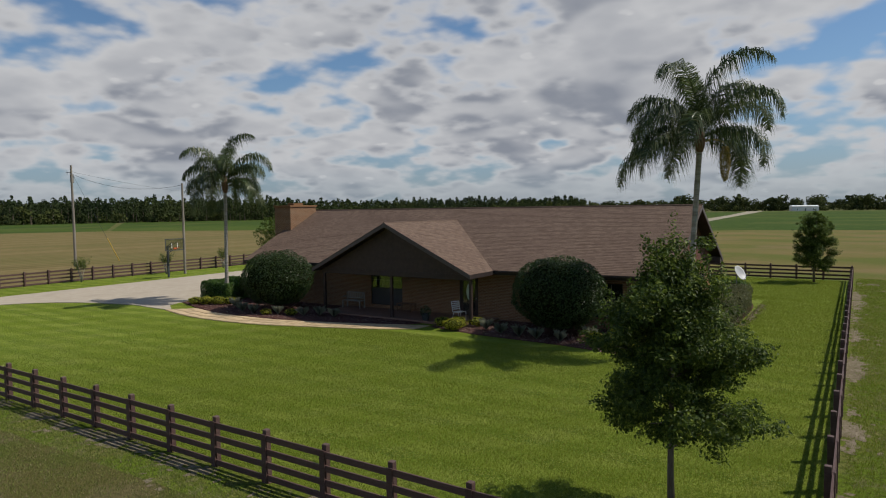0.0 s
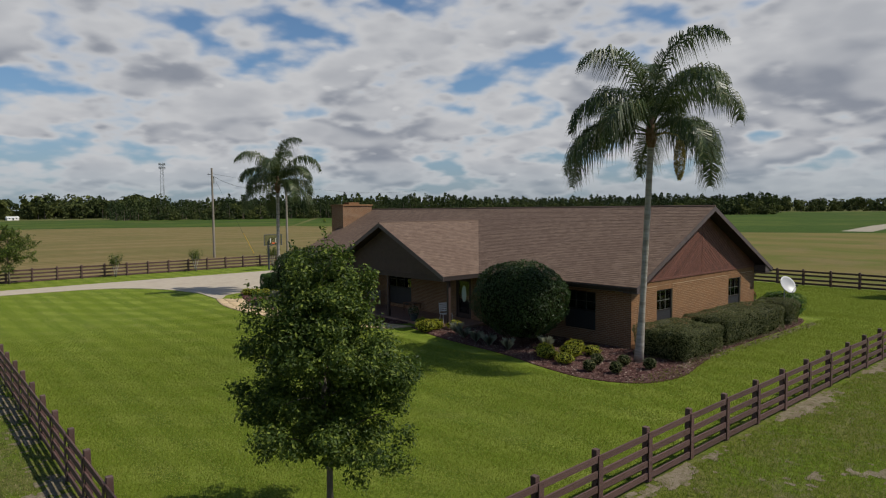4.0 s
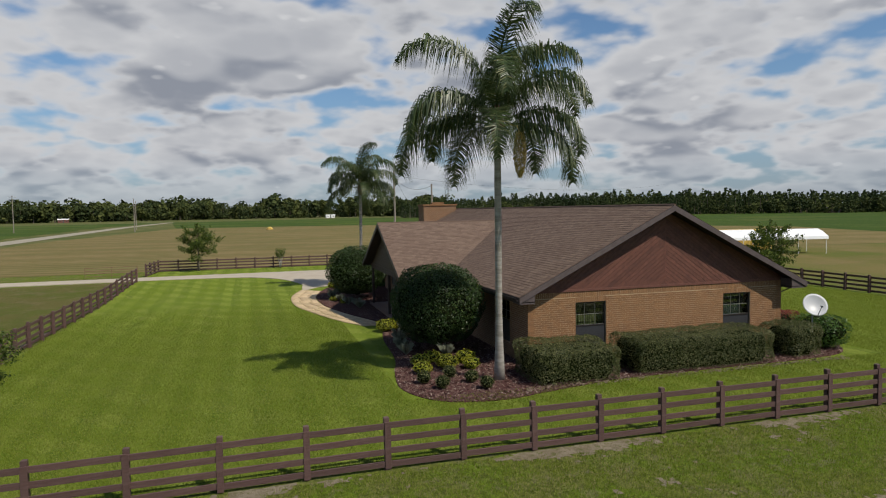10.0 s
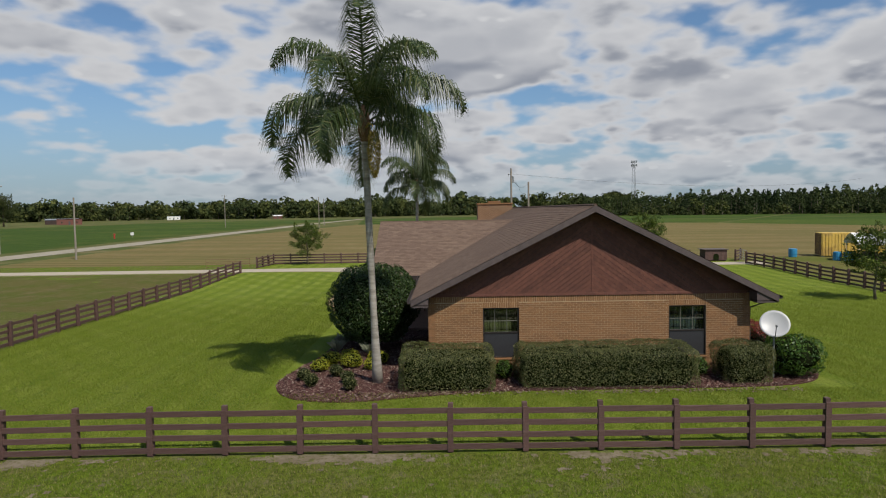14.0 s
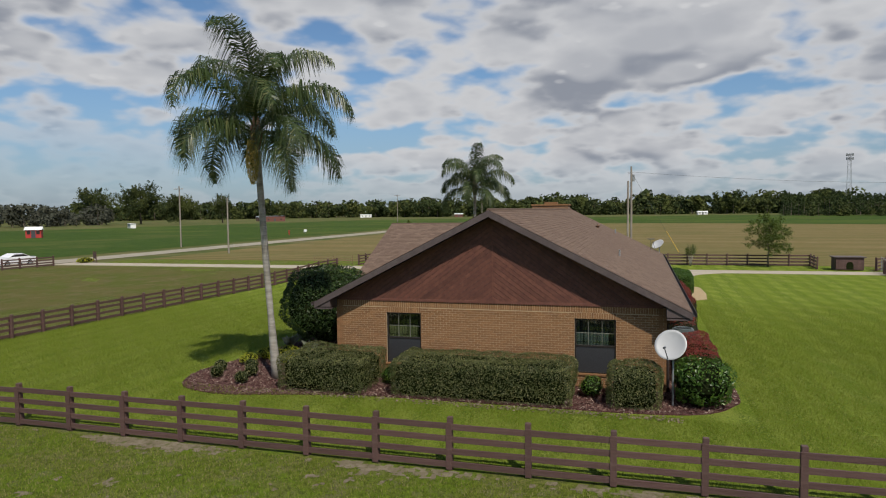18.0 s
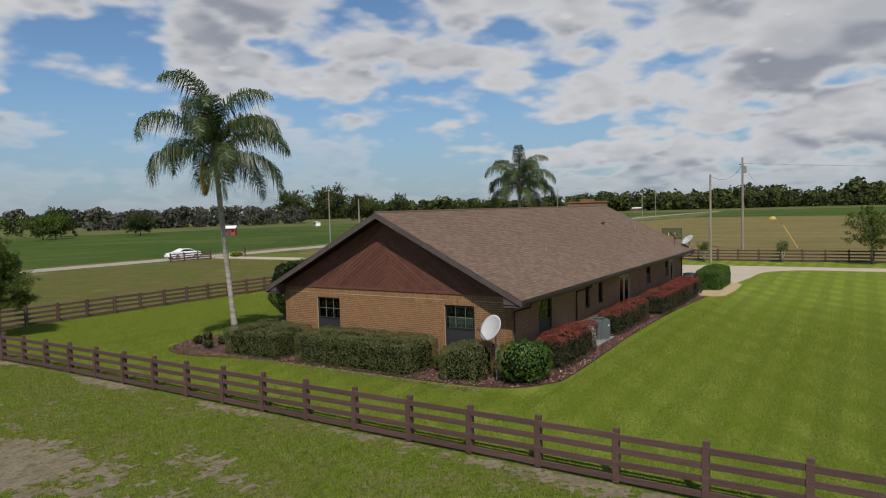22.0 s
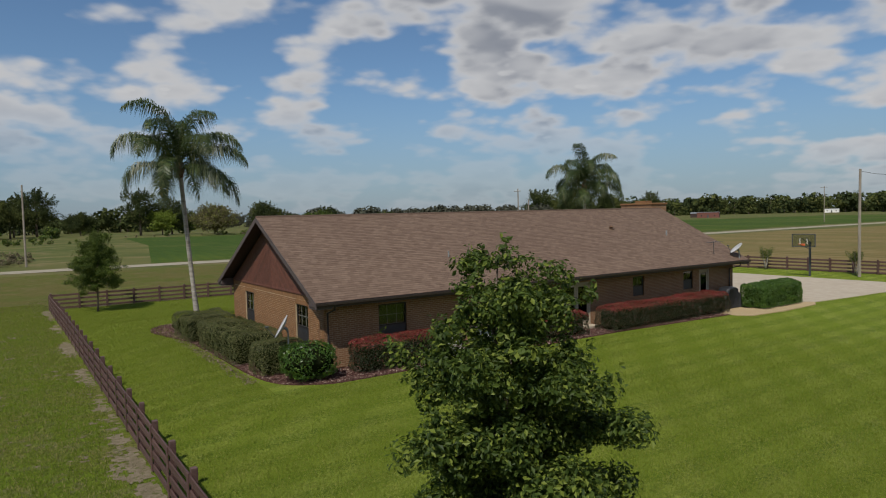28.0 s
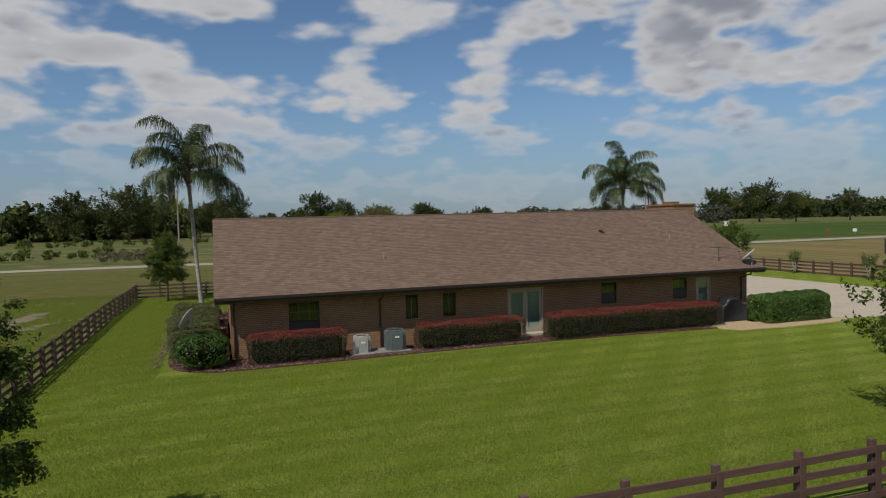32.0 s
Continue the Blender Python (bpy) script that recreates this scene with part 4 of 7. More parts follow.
# gutter and downpipes on the back, front corners
def gutter(x0, x1, y, sgn):
    pts = [(0, 0), (0.0, -0.09), (0.07, -0.11), (0.11, -0.07), (0.12, 0.0), (0.105, 0.0), (0.095, -0.06), (0.065, -0.095), (0.015, -0.08), (0.012, 0)]
    return hp(prism("gutter", [(y + sgn * a, EZ - 0.02 + b) for a, b in pts], x0, x1, DARKTRIM, label="dark brown gutter"))
gutter(RX0, RX1, EY1 + 0.013, 1)
gutter(PXC + PHW + 0.3, RX1, EY0 - 0.013, -1)
for x, y, yw in ((-33.2, EY1 + 0.06, YN + 0.05), (-8.12, EY1 + 0.02, YN + 0.05), (-14.05, EY1 + 0.02, YN + 0.05)):
    hp(part("downpipe", tube([(x, y, EZ - 0.12), (x, y - 0.05, EZ - 0.3), (x, yw, EZ - 0.5), (x, yw, 1.2), (x, yw, 0.12)], [0.04] * 5, 8), DARKTRIM, house, "dark brown downpipe"))

# gables: boards set on the slant, meeting at the middle
def clip(poly, a, b, c):
    """Keep what lies on a*x + b*y <= c."""
    out = []
    for p, q in zip(poly, poly[1:] + poly[:1]):
        dp, dq = a * p[0] + b * p[1] - c, a * q[0] + b * q[1] - c
        if dp <= 0:
            out.append(p)
        if dp * dq < 0:
            t = dp / (dp - dq)
            out.append((p[0] + (q[0] - p[0]) * t, p[1] + (q[1] - p[1]) * t))
    return out


def gable(x, outward, material):
    top = RZ - 0.2
    bw = 0.135
    base = 2.66
    half = (top - base) / SL
    for sgn in (1, -1):
        tri = [(0.0, base), (sgn * half, base), (0.0, top)]
        n = 0
        for k in range(-40, 52):
            c0 = k * bw * 1.0
            # boards run along a line that rises to the middle
            a, b = math.sin(radians(36)) * sgn, math.cos(radians(36))
            p = clip(clip(tri, a, b, c0 + bw - 0.010 + 3.0), -a, -b, -(c0 + 3.0))
            if len(p) < 3:
                continue
            area = abs(sum(p[i][0] * p[(i + 1) % len(p)][1] - p[(i + 1) % len(p)][0] * p[i][1] for i in range(len(p)))) / 2
            if area < 0.004:
                continue
            prism("board", [(RY + s, z) for s, z in p], x, x + outward * 0.02, material, parent=gable_part)
    return


for x, o in ((XE + 0.0, 1), (XW, -1)):
    gable_part = hp(prism("gable", [(RY - (RZ - 0.2 - 2.62) / SL, 2.62), (RY + (RZ - 0.2 - 2.62) / SL, 2.62), (RY, RZ - 0.2)], x - 0.12 * o, x - 0.002 * o, DARKSIDING, label="gable of red-brown boards laid in a chevron"))
    gable(x, o, SIDING)
    part("gable_trim", add_box(bmesh.new(), *sorted((x, x + o * 0.035)), YS + 0.1, YN - 0.1, 2.60, 2.69, 0.004), SIDING, gable_part)
    part("center_strip", add_box(bmesh.new(), *sorted((x + o * 0.02, x + o * 0.03)), RY - 0.02, RY + 0.02, 2.69, RZ - 0.3), SIDING, gable_part)

# porch: front gable, beam, posts, floor
hp(prism("porch_gable", [(PXC - PHW + 0.5, EZ - 0.06), (PXC + PHW - 0.5, EZ - 0.06), (PXC, PZ - 0.2)], PYF + 0.5, PYF + 0.62, DARKSIDING, "y", "dark board gable over the porch"))
hp(box("porch_beam", PXC - PHW + 0.3, PXC + PHW - 0.3, PYF + 0.48, PYF + 0.66, EZ - 0.34, EZ - 0.06, DARKSIDING, house, 0.01))
hp(box("porch_ceiling", PXC - PHW + 0.3, PXC + PHW - 0.3, PYF + 0.66, YS, EZ - 0.2, EZ - 0.15, DARKSIDING, house))
hp(box("porch_floor", -25.8, -16.0, 26.1, YS, 0.0, 0.12, TILE, house, 0.01, "brown tiled porch floor"))
for x in (-25.6, -21.0, -16.3):
    p = hp(box("porch_post", x - 0.07, x + 0.07, PYF + 0.5, PYF + 0.64, 0.1, EZ - 0.3, DARKSIDING, house, 0.01))

# chimney and roof fittings
CX0, CX1, CY0, CY1 = -34.95, -33.45, 31.6, 34.1
chim = hp(mesh_from("chimney", [(x, y, z) for z in (0, 6.0) for y in (CY0, CY1) for x in (CX0, CX1)],
          [(0, 1, 5, 4), (1, 3, 7, 5), (3, 2, 6, 7), (2, 0, 4, 6), (4, 5, 7, 6)], SHADED_BRICKWORK, house, "broad tan brick chimney",
          [c for (a, b) in ((0, 1.5), (1.5, 4.0), (4.0, 5.5), (5.5, 8.0)) for c in ((a, 0), (b, 0), (b, 6), (a, 6))] + [(0, 0), (1.5, 0), (1.5, 2.5), (0, 2.5)]))
part("chimney_cap", add_box(bmesh.new(), CX0 - 0.06, CX1 + 0.06, CY0 - 0.06, CY1 + 0.06, 5.94, 6.05, 0.01), BRICK, chim)
part("flue", add_box(bmesh.new(), -34.5, -33.9, 32.4, 33.3, 6.05, 6.2, 0.01), BRICK, chim)


def roof_z(y):
    return EZ + SL * (y - EY0 if y < RY else EY1 - y)


for x, y, hgt, r in ((-14.66, 38.1, 0.28, 0.035), (-30.6, 37.4, 0.3, 0.04)):
    hp(part("vent_pipe", tube([(x, y, roof_z(y) - 0.1), (x, y, roof_z(y) + hgt)], [r, r], 8), GREYMETAL, house, "pale vent pipe"))
vz = roof_z(36.5)
hp(part("roof_vent", tube([(-26.9, 36.5, vz - 0.05), (-26.9, 36.5, vz + 0.14), (-26.9, 36.55, vz + 0.16), (-26.9, 36.5, vz + 0.24)], [0.10, 0.10, 0.16, 0.05], 10), HUSK, house, "small rusty roof vent"))

# bricks of the gable wall
def bricks():
    bw, bh, j = 0.203, 0.0662, 0.0101
    z = 0.02
    row = 0
    me = add_box(bmesh.new(), 0, bw, -0.0, 0.014, 0, bh, 0.0)
    brick = part("brick", me, BRICK, None)
    data = brick.data
    bpy.data.objects.remove(brick)
    rest_v, rest_f = [], []
    count = 0
    def put(y0, y1, z0, z1, near):
        nonlocal count
        if near and count < 300:
            b = new("brick", data)
            b.parent = wall_e
            b.matrix_basis = Matrix.Translation(Vector((XE - 0.010, y0, z0))) @ Matrix(((0, 1, 0, 0), (1, 0, 0, 0), (0, 0, 1, 0), (0, 0, 0, 1))) @ Matrix.Diagonal(((y1 - y0) / bw, 1, (z1 - z0) / bh, 1))
            count += 1
        else:
            i = len(rest_v)
            for xx in (XE - 0.012, XE + 0.004):
                rest_v.extend([(xx, y0, z0), (xx, y1, z0), (xx, y1, z1), (xx, y0, z1)])
            rest_f.extend([(i + 4, i + 5, i + 6, i + 7), (i, i + 1, i + 5, i + 4), (i + 1, i + 2, i + 6, i + 5), (i + 2, i + 3, i + 7, i + 6), (i + 3, i, i + 4, i + 7)])
    top = 2.60 - 0.205
    while z + 0.02 < top:
        y = YS + (0.0 if row % 2 == 0 else -(bw + j) / 2)
        while y < YN:
            a, b = max(y, YS), min(y + bw, YN)
            for h in E_WIN:
                if h[2] - 0.01 < z + bh / 2 < h[3] + 0.205:
                    if a < h[0] < b:
                        b = h[0] - 0.002 if a < h[0] - 0.012 else a
                    elif a < h[1] < b:
                        a = h[1] + 0.002 if b > h[1] + 0.012 else b
                    elif h[0] <= a and b <= h[1]:
                        b = a
            if b - a > 0.008:
                put(a, b, z, min(z + bh, top - 0.006), 31.8 < a < 36.8 and z > 1.2)
            y += bw + j
        z += bh + j
        row += 1
    def soldiers(y0, y1, z0, z1):
        n = round((y1 - y0) / 0.0762)
        for i in range(n):
            w = (y1 - y0) / n
            put(y0 + i * w + 0.005, y0 + (i + 1) * w - 0.005, z0, z1, False)
    soldiers(YS, YN, 2.60 - 0.20, 2.595)
    for h in E_WIN:
        soldiers(h[0], h[1], h[3] + 0.005, 2.60 - 0.21)
    ob = mesh_from("brickwork", rest_v, rest_f, BRICK_REST, wall_e)
    ob["kind"] = "stuff"


wall_e = [o for o in house.children if o.name.startswith("wall") and o.get("label", "").startswith("tan brick gable")][0]

# ---- plants ----
def hedge(x0, x1, y0, y1, h, side, top, label, seed, dens=900, size=0.052, group="", round_=0.26, name="hedge"):
    """A clipped hedge: a near-black mass, painted as inner shade, inside a coat of leaves, with a slightly uneven face.
    """
    rng = np.random.default_rng(seed)
    ob = thing(name, ((x0 + x1) / 2, (y0 + y1) / 2, 0.04), label, "hedge", group)
    w, d = x1 - x0, y1 - y0
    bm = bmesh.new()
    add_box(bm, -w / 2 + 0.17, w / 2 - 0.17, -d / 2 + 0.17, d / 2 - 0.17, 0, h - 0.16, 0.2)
    part("inner_shade_mass", bm, PAINTED_SHADE, ob)
    P, N, T = [], [], []
    faces = [("x", 1), ("x", -1), ("y", 1), ("y", -1), ("z", 1)]
    for ax, sg in faces:
        area = {"x": d * h, "y": w * h, "z": w * d}[ax]
        n = int(area * dens * (1.15 if ax == "z" else 1))
        a, b = rng.uniform(-0.5, 0.5, n), rng.uniform(0, 1, n)
        q = np.zeros((n, 3))
        nn = np.zeros((n, 3))
        if ax == "x":
            q[:, 0], q[:, 1], q[:, 2] = sg * w / 2, a * d, 0.05 + b * (h - 0.05)
        elif ax == "y":
            q[:, 1], q[:, 0], q[:, 2] = sg * d / 2, a * w, 0.05 + b * (h - 0.05)
        else:
            q[:, 2], q[:, 0], q[:, 1] = h, a * w, (b - 0.5) * d
        nn[:, "xyz".index(ax)] = sg
        # rounded edges
        c = np.stack([np.clip(q[:, 0], -w / 2 + round_, w / 2 - round_), np.clip(q[:, 1], -d / 2 + round_, d / 2 - round_), np.minimum(q[:, 2], h - round_)], 1)
        off = q - c
        ln = np.linalg.norm(off, axis=1, keepdims=True)
        dirn = np.where(ln > 1e-6, off / np.maximum(ln, 1e-6), nn)
        q = c + dirn * round_
        bumpy = np.array([lump(p, seed, 1.3, 0.12) + lump(p, seed + 3, 4.5, 0.06) for p in q])
        q += dirn * (bumpy - np.abs(rng.normal(0, 0.035, n)))[:, None]
        q[:, 2] = np.maximum(q[:, 2], 0.02)
        P.append(q), N.append(dirn), T.append(q[:, 2] > h - 0.16 + rng.normal(0, 0.07, n))
    P, N, T = np.concatenate(P), np.concatenate(N), np.concatenate(T)
    if top is None:
        leaves("foliage", P, N, size, side, ob, seed)
    else:
        leaves("foliage", P[~T], N[~T], size, side, ob, seed)
        leaves("new_growth", P[T], N[T], size, top, ob, seed + 1, label="flush of red new leaves")
    return ob


def shrub(x, y, rx, ry, h, material, label, seed, dens=380, size=0.08, z=0.04, name="shrub", cat="shrub", group="", flat=0.0, stems=True, lumpy=0.22, tuck=0.0):
    """A rounded shrub of leaves over an inside painted near-black as shade."""
    rng = np.random.default_rng(seed)
    ob = thing(name, (x, y, z), label, cat, group)
    area = 4 * math.pi * ((rx + ry) / 2 * h * 0.5) * 0.9
    n = int(area * dens)
    dv = rng.normal(0, 1, (n, 3))
    dv /= np.linalg.norm(dv, axis=1, keepdims=True)
    if flat:
        dv = np.sign(dv) * np.abs(dv) ** (1 - flat)
        dv /= np.max(np.abs(dv), axis=1, keepdims=True) * flat + np.linalg.norm(dv, axis=1, keepdims=True) * (1 - flat)
    r = np.array([1 + lump(d * 2.2, seed, 1.0, lumpy) + lump(d * 6, seed + 5, 1.0, lumpy * 0.5) for d in dv]) - np.abs(rng.normal(0, 0.06, n))
    P = dv * r[:, None] * np.array([rx, ry, h / 2])
    P[:, 2] += h / 2
    if tuck:
        # the skirt draws in towards the stems
        P[:, :2] *= (1 - tuck * np.clip(1 - P[:, 2] / (0.42 * h), 0, 1) ** 1.2)[:, None]
    keep = P[:, 2] > 0.01 + 0.12 * h * (tuck > 0)
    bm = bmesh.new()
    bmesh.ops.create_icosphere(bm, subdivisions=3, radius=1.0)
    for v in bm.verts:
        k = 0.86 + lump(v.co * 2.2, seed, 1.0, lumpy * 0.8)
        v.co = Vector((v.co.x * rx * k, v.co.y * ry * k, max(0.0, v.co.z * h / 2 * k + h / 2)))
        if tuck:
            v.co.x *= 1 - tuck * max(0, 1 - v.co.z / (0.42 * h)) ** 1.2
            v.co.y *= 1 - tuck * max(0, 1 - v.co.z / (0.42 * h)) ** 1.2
    part("inner_shade_mass", bm, PAINTED_SHADE, ob)
    leaves("foliage", P[keep], dv[keep], size, material, ob, seed)
    return ob


def tree(x, y, height, crown_r, crown_base, label, seed, n_leaf=9000, size=0.11, trunk_r=0.09, material=None, name="tree", limbs=18, group="", shape=1.0, puff=0.30):
    """A young tree: tapered trunk, limbs with twigs, and leaves gathered round the twigs."""
    rng = np.random.default_rng(seed)
    r = random.Random(seed)
    ob = thing(name, (x, y, lie(x, y)), label, "tree", group)
    top = height - 0.25
    pts = [(0, 0, -0.05)] + [(r.uniform(-.05, .05) * k, r.uniform(-.05, .05) * k, top * k / 6) for k in range(1, 7)]
    part("trunk", tube(pts, [trunk_r * 1.35, trunk_r, trunk_r * 0.9, trunk_r * 0.72, trunk_r * 0.5, trunk_r * 0.3, trunk_r * 0.12], 9), BARK, ob, smooth=True)
    tips = []
    for i in range(limbs):
        f = (i + 0.5) / limbs
        z0 = crown_base * 0.85 + (top - crown_base) * f * 0.95
        ang = i * 2.4 + r.uniform(-0.4, 0.4)
        prof = math.sin(min(1.0, 0.28 + f * 0.62) * math.pi) ** 0.7 if shape == 1.0 else min(1.0, 0.68 + 1.5 * f) * (1 - f) ** 0.72 * 1.02 + 0.12
        reach = crown_r * max(0.22, prof) * r.uniform(0.82, 1.06)
        rise = reach * r.uniform(0.15, 0.55)
        p0 = Vector((0, 0, z0))
        p2 = p0 + Vector((math.cos(ang) * reach, math.sin(ang) * reach, rise))
        p1 = p0.lerp(p2, 0.5) + Vector((0, 0, reach * 0.10))
        part("limb", tube([p0, p1, p2], [trunk_r * 0.32 * (1.1 - f), trunk_r * 0.2 * (1.1 - f), 0.006], 6), BARK, ob)
        for t in (0.35, 0.55, 0.75, 0.92, 1.0):
            c = p0.lerp(p1, t * 2) if t < 0.5 else p1.lerp(p2, t * 2 - 1)
            for _ in range(3):
                s = Vector((r.gauss(0, 1), r.gauss(0, 1), r.gauss(0, 0.7))) * crown_r * 0.16
                tips.append((c + s, crown_r * puff * r.uniform(0.5, 1.05) * (0.65 + 0.35 * (1 - abs(2 * f - 0.8)))))
    tips.append((Vector((0, 0, top)), crown_r * 0.2))
    w = np.array([q[1] ** 2 for q in tips])
    idx = rng.choice(len(tips), n_leaf, p=w / w.sum())
    C = np.array([tuple(q[0]) for q in tips])[idx]
    R = np.array([q[1] for q in tips])[idx]
    d = rng.normal(0, 1, (n_leaf, 3))
    d /= np.linalg.norm(d, axis=1, keepdims=True)
    P = C + d * (R * rng.uniform(0.1, 1.0, n_leaf) ** 0.6)[:, None] * np.array([1, 1, 0.72])
    N = d + np.array([0, 0, 0.7])
    # sprays of new shoots standing out of the outline
    for c, rr in tips[::3]:
        m = 26
        dv = Vector((c.x, c.y, (c.z - height * 0.42) * 0.8 + 0.3)).normalized()
        t = rng.uniform(0.2, 1.0, m)
        Q = np.array(c)[None, :] + np.array(dv)[None, :] * (t * rr * r.uniform(1.0, 1.55))[:, None] + rng.normal(0, 0.05, (m, 3)) * crown_r / 1.6
        P, N = np.concatenate([P, Q]), np.concatenate([N, rng.normal(0, 0.7, (m, 3)) + np.array(dv)[None, :]])
    leaves("crown", P, N, size, material or OAKLEAF, ob, seed, 0.55)
    return ob


def palm(x, y, height, lean, crown_r, label, seed, n_front=17, spathe=True):
    """A feather palm: ringed trunk, husk, arching leaves with hanging leaflets on both sides."""
    rng = np.random.default_rng(seed)
    r = random.Random(seed)
    ob = thing("palm_tree", (x, y, 0), label, "palm tree")
    n = 14
    tp = []
    for i in range(n + 1):
        f = i / n
        tp.append((lean[0] * (f ** 0.8), lean[1] * (f ** 0.8), height * f - 0.05))
    rad = [0.105 + 0.075 * max(0, 1 - i * 4.0 / n) for i in range(n + 1)]
    rad = [q + (0.006 if i % 2 else 0) for i, q in enumerate(rad)]
    part("trunk", tube(tp, rad, 14), PALMBARK, ob, "pale grey ringed trunk", True)
    top = Vector(tp[-1])
    part("husk", tube([top + Vector((0, 0, -0.45)), top + Vector((0, 0, -0.2)), top + Vector((0, 0, 0.15)), top + Vector((0, 0, 0.7))], [0.11, 0.19, 0.21, 0.07], 10), HUSK, ob, "brown fibrous leaf bases")
    for i in range(n_front):
        f = i / (n_front - 1)
        az = i * 2.39996 + r.uniform(-0.25, 0.25)
        elev = radians(88 - 84 * f ** 0.97 + r.uniform(-7, 7))
        L = crown_r * (1.22 if f < 0.4 else 1.04) * r.uniform(0.9, 1.1)
        droop = radians(158 - 22 * f + r.uniform(-16, 16)) * (0.9 if f < 0.12 else 1.0)
        twist = r.uniform(-0.5, 0.5)
        seg = 22
        p = top + Vector((0, 0, 0.25 * (1 - f)))
        pts, dirs = [p.copy()], []
        for s in range(seg):
            e = elev - droop * (s / seg) ** 1.75
            e = max(e, radians(-84))
            a2 = az + twist * s / seg
            dv = Vector((math.cos(a2) * math.cos(e), math.sin(a2) * math.cos(e), math.sin(e)))
            dv = (dv + Vector((-0.20, 0.10, 0)) * (s / seg)).normalized()
            p = p + dv * (L / seg)
            pts.append(p.copy())
            dirs.append(dv)
        fr = part("frond", tube(pts, [0.032 * (1 - 0.85 * k / seg) + 0.004 for k in range(seg + 1)], 5), PALMLEAF, ob)
        V, F = [], []
        m = 150
        for k in range(m):
            t = 0.14 + 0.86 * k / m
            s = min(seg - 1, int(t * seg))
            c = pts[s].lerp(pts[s + 1], t * seg - s)
            dv = dirs[s]
            sidev = dv.cross(Vector((0, 0, 1)))
            if sidev.length < 0.1:
                sidev = Vector((-math.sin(az), math.cos(az), 0))
            sidev.normalize()
            upv = sidev.cross(dv).normalized()
            for sg in (1, -1):
                ln = 0.66 * crown_r / 2.6 * (math.sin(min(1, t * 1.02) * math.pi * 0.86 + 0.32) ** 0.7) * r.uniform(0.8, 1.15)
                out_ = (sidev * sg * r.uniform(0.75, 1.05) + dv * r.uniform(0.25, 0.8) + upv * r.uniform(-0.35, 0.40)).normalized()
                q0, wv = c, dv * 0.0155
                q1 = c + out_ * ln * 0.5 + Vector((0, 0, -0.04 * ln))
                q2 = c + out_ * ln * 0.85 + Vector((0, 0, -r.uniform(0.6, 1.05) * ln))
                i0 = len(V)
                V += [tuple(q0 - wv), tuple(q0 + wv), tuple(q1 + wv * 1.1), tuple(q1 - wv * 1.1), tuple(q2)]
                F += [(i0, i0 + 1, i0 + 2, i0 + 3), (i0 + 3, i0 + 2, i0 + 4)]
        lf = mesh_from("leaflet_fringe", V, F, PALMLEAF, fr)
        lf["kind"] = "stuff"
    if spathe:
        d = Vector((0.9, 0.4, 0)).normalized()
        s0 = top + Vector((0, 0, -0.1))
        stalk = part("flower_stalk", tube([s0, s0 + d * 0.45 + Vector((0, 0, 0.16)), s0 + d * 0.85 + Vector((0, 0, 0.05)), s0 + d * 0.95 + Vector((0, 0, -0.15))], [0.035, 0.03, 0.025, 0.02], 6), SEED, ob, "yellow hanging flower stalk")
        n2 = 900
        tt = rng.uniform(0, 1, n2)
        a = rng.uniform(0, 2 * math.pi, n2)
        wd = 0.17 * np.sin(np.clip(tt * 0.9 + 0.1, 0, 1) * math.pi) ** 0.6
        e = s0 + d * 0.95 + Vector((0, 0, 0.05))
        P = np.stack([e.x + np.cos(a) * wd, e.y + np.sin(a) * wd, e.z - 0.2 - tt * 1.35], 1)
        N = np.stack([np.cos(a), np.sin(a), 0 * a], 1)
        v, fcs = leaf_arrays(P, N, 0.16, rng, 0.12)
        part_ob = mesh_from("flower_spray", v, np.concatenate([fcs[:, [0, 1, 2]], fcs[:, [0, 2, 3]]]), SEED, stalk)
        part_ob["kind"] = "stuff"
    return ob


palm(-6.65, 26.99, 8.25, (0.57, -0.2), 3.75, "tall feather palm with leaning pale trunk in mulch", 11, 18)
palm(-34.65, 27.05, 7.35, (0.05, 0.1), 3.3, "shorter feather palm beside the driveway hedge", 23, 18, False)

tree(-3.66, 12.1, 5.55, 1.55, 1.5, "young dark green oak with slim trunk on the front lawn", 3, 52000, 0.08, 0.06, shape=0, limbs=30, puff=0.27)
tree(-3.5, 55.6, 5.45, 1.22, 1.0, "young dark green oak with dense crown near the back fence", 4, 56000, 0.08, 0.07, limbs=32, puff=0.30)
for i, (x, y, h, r) in enumerate([(-55.6, 14.4, 4.6, 1.7), (-55.2, 50.6, 4.9, 1.85), (-25.2, 55.2, 4.6, 1.6)]):
    tree(x, y, h, r, 1.3, "young dark green oak beside the board fence", 30 + i, 7000, 0.13, 0.07, group="young oaks along the fence")

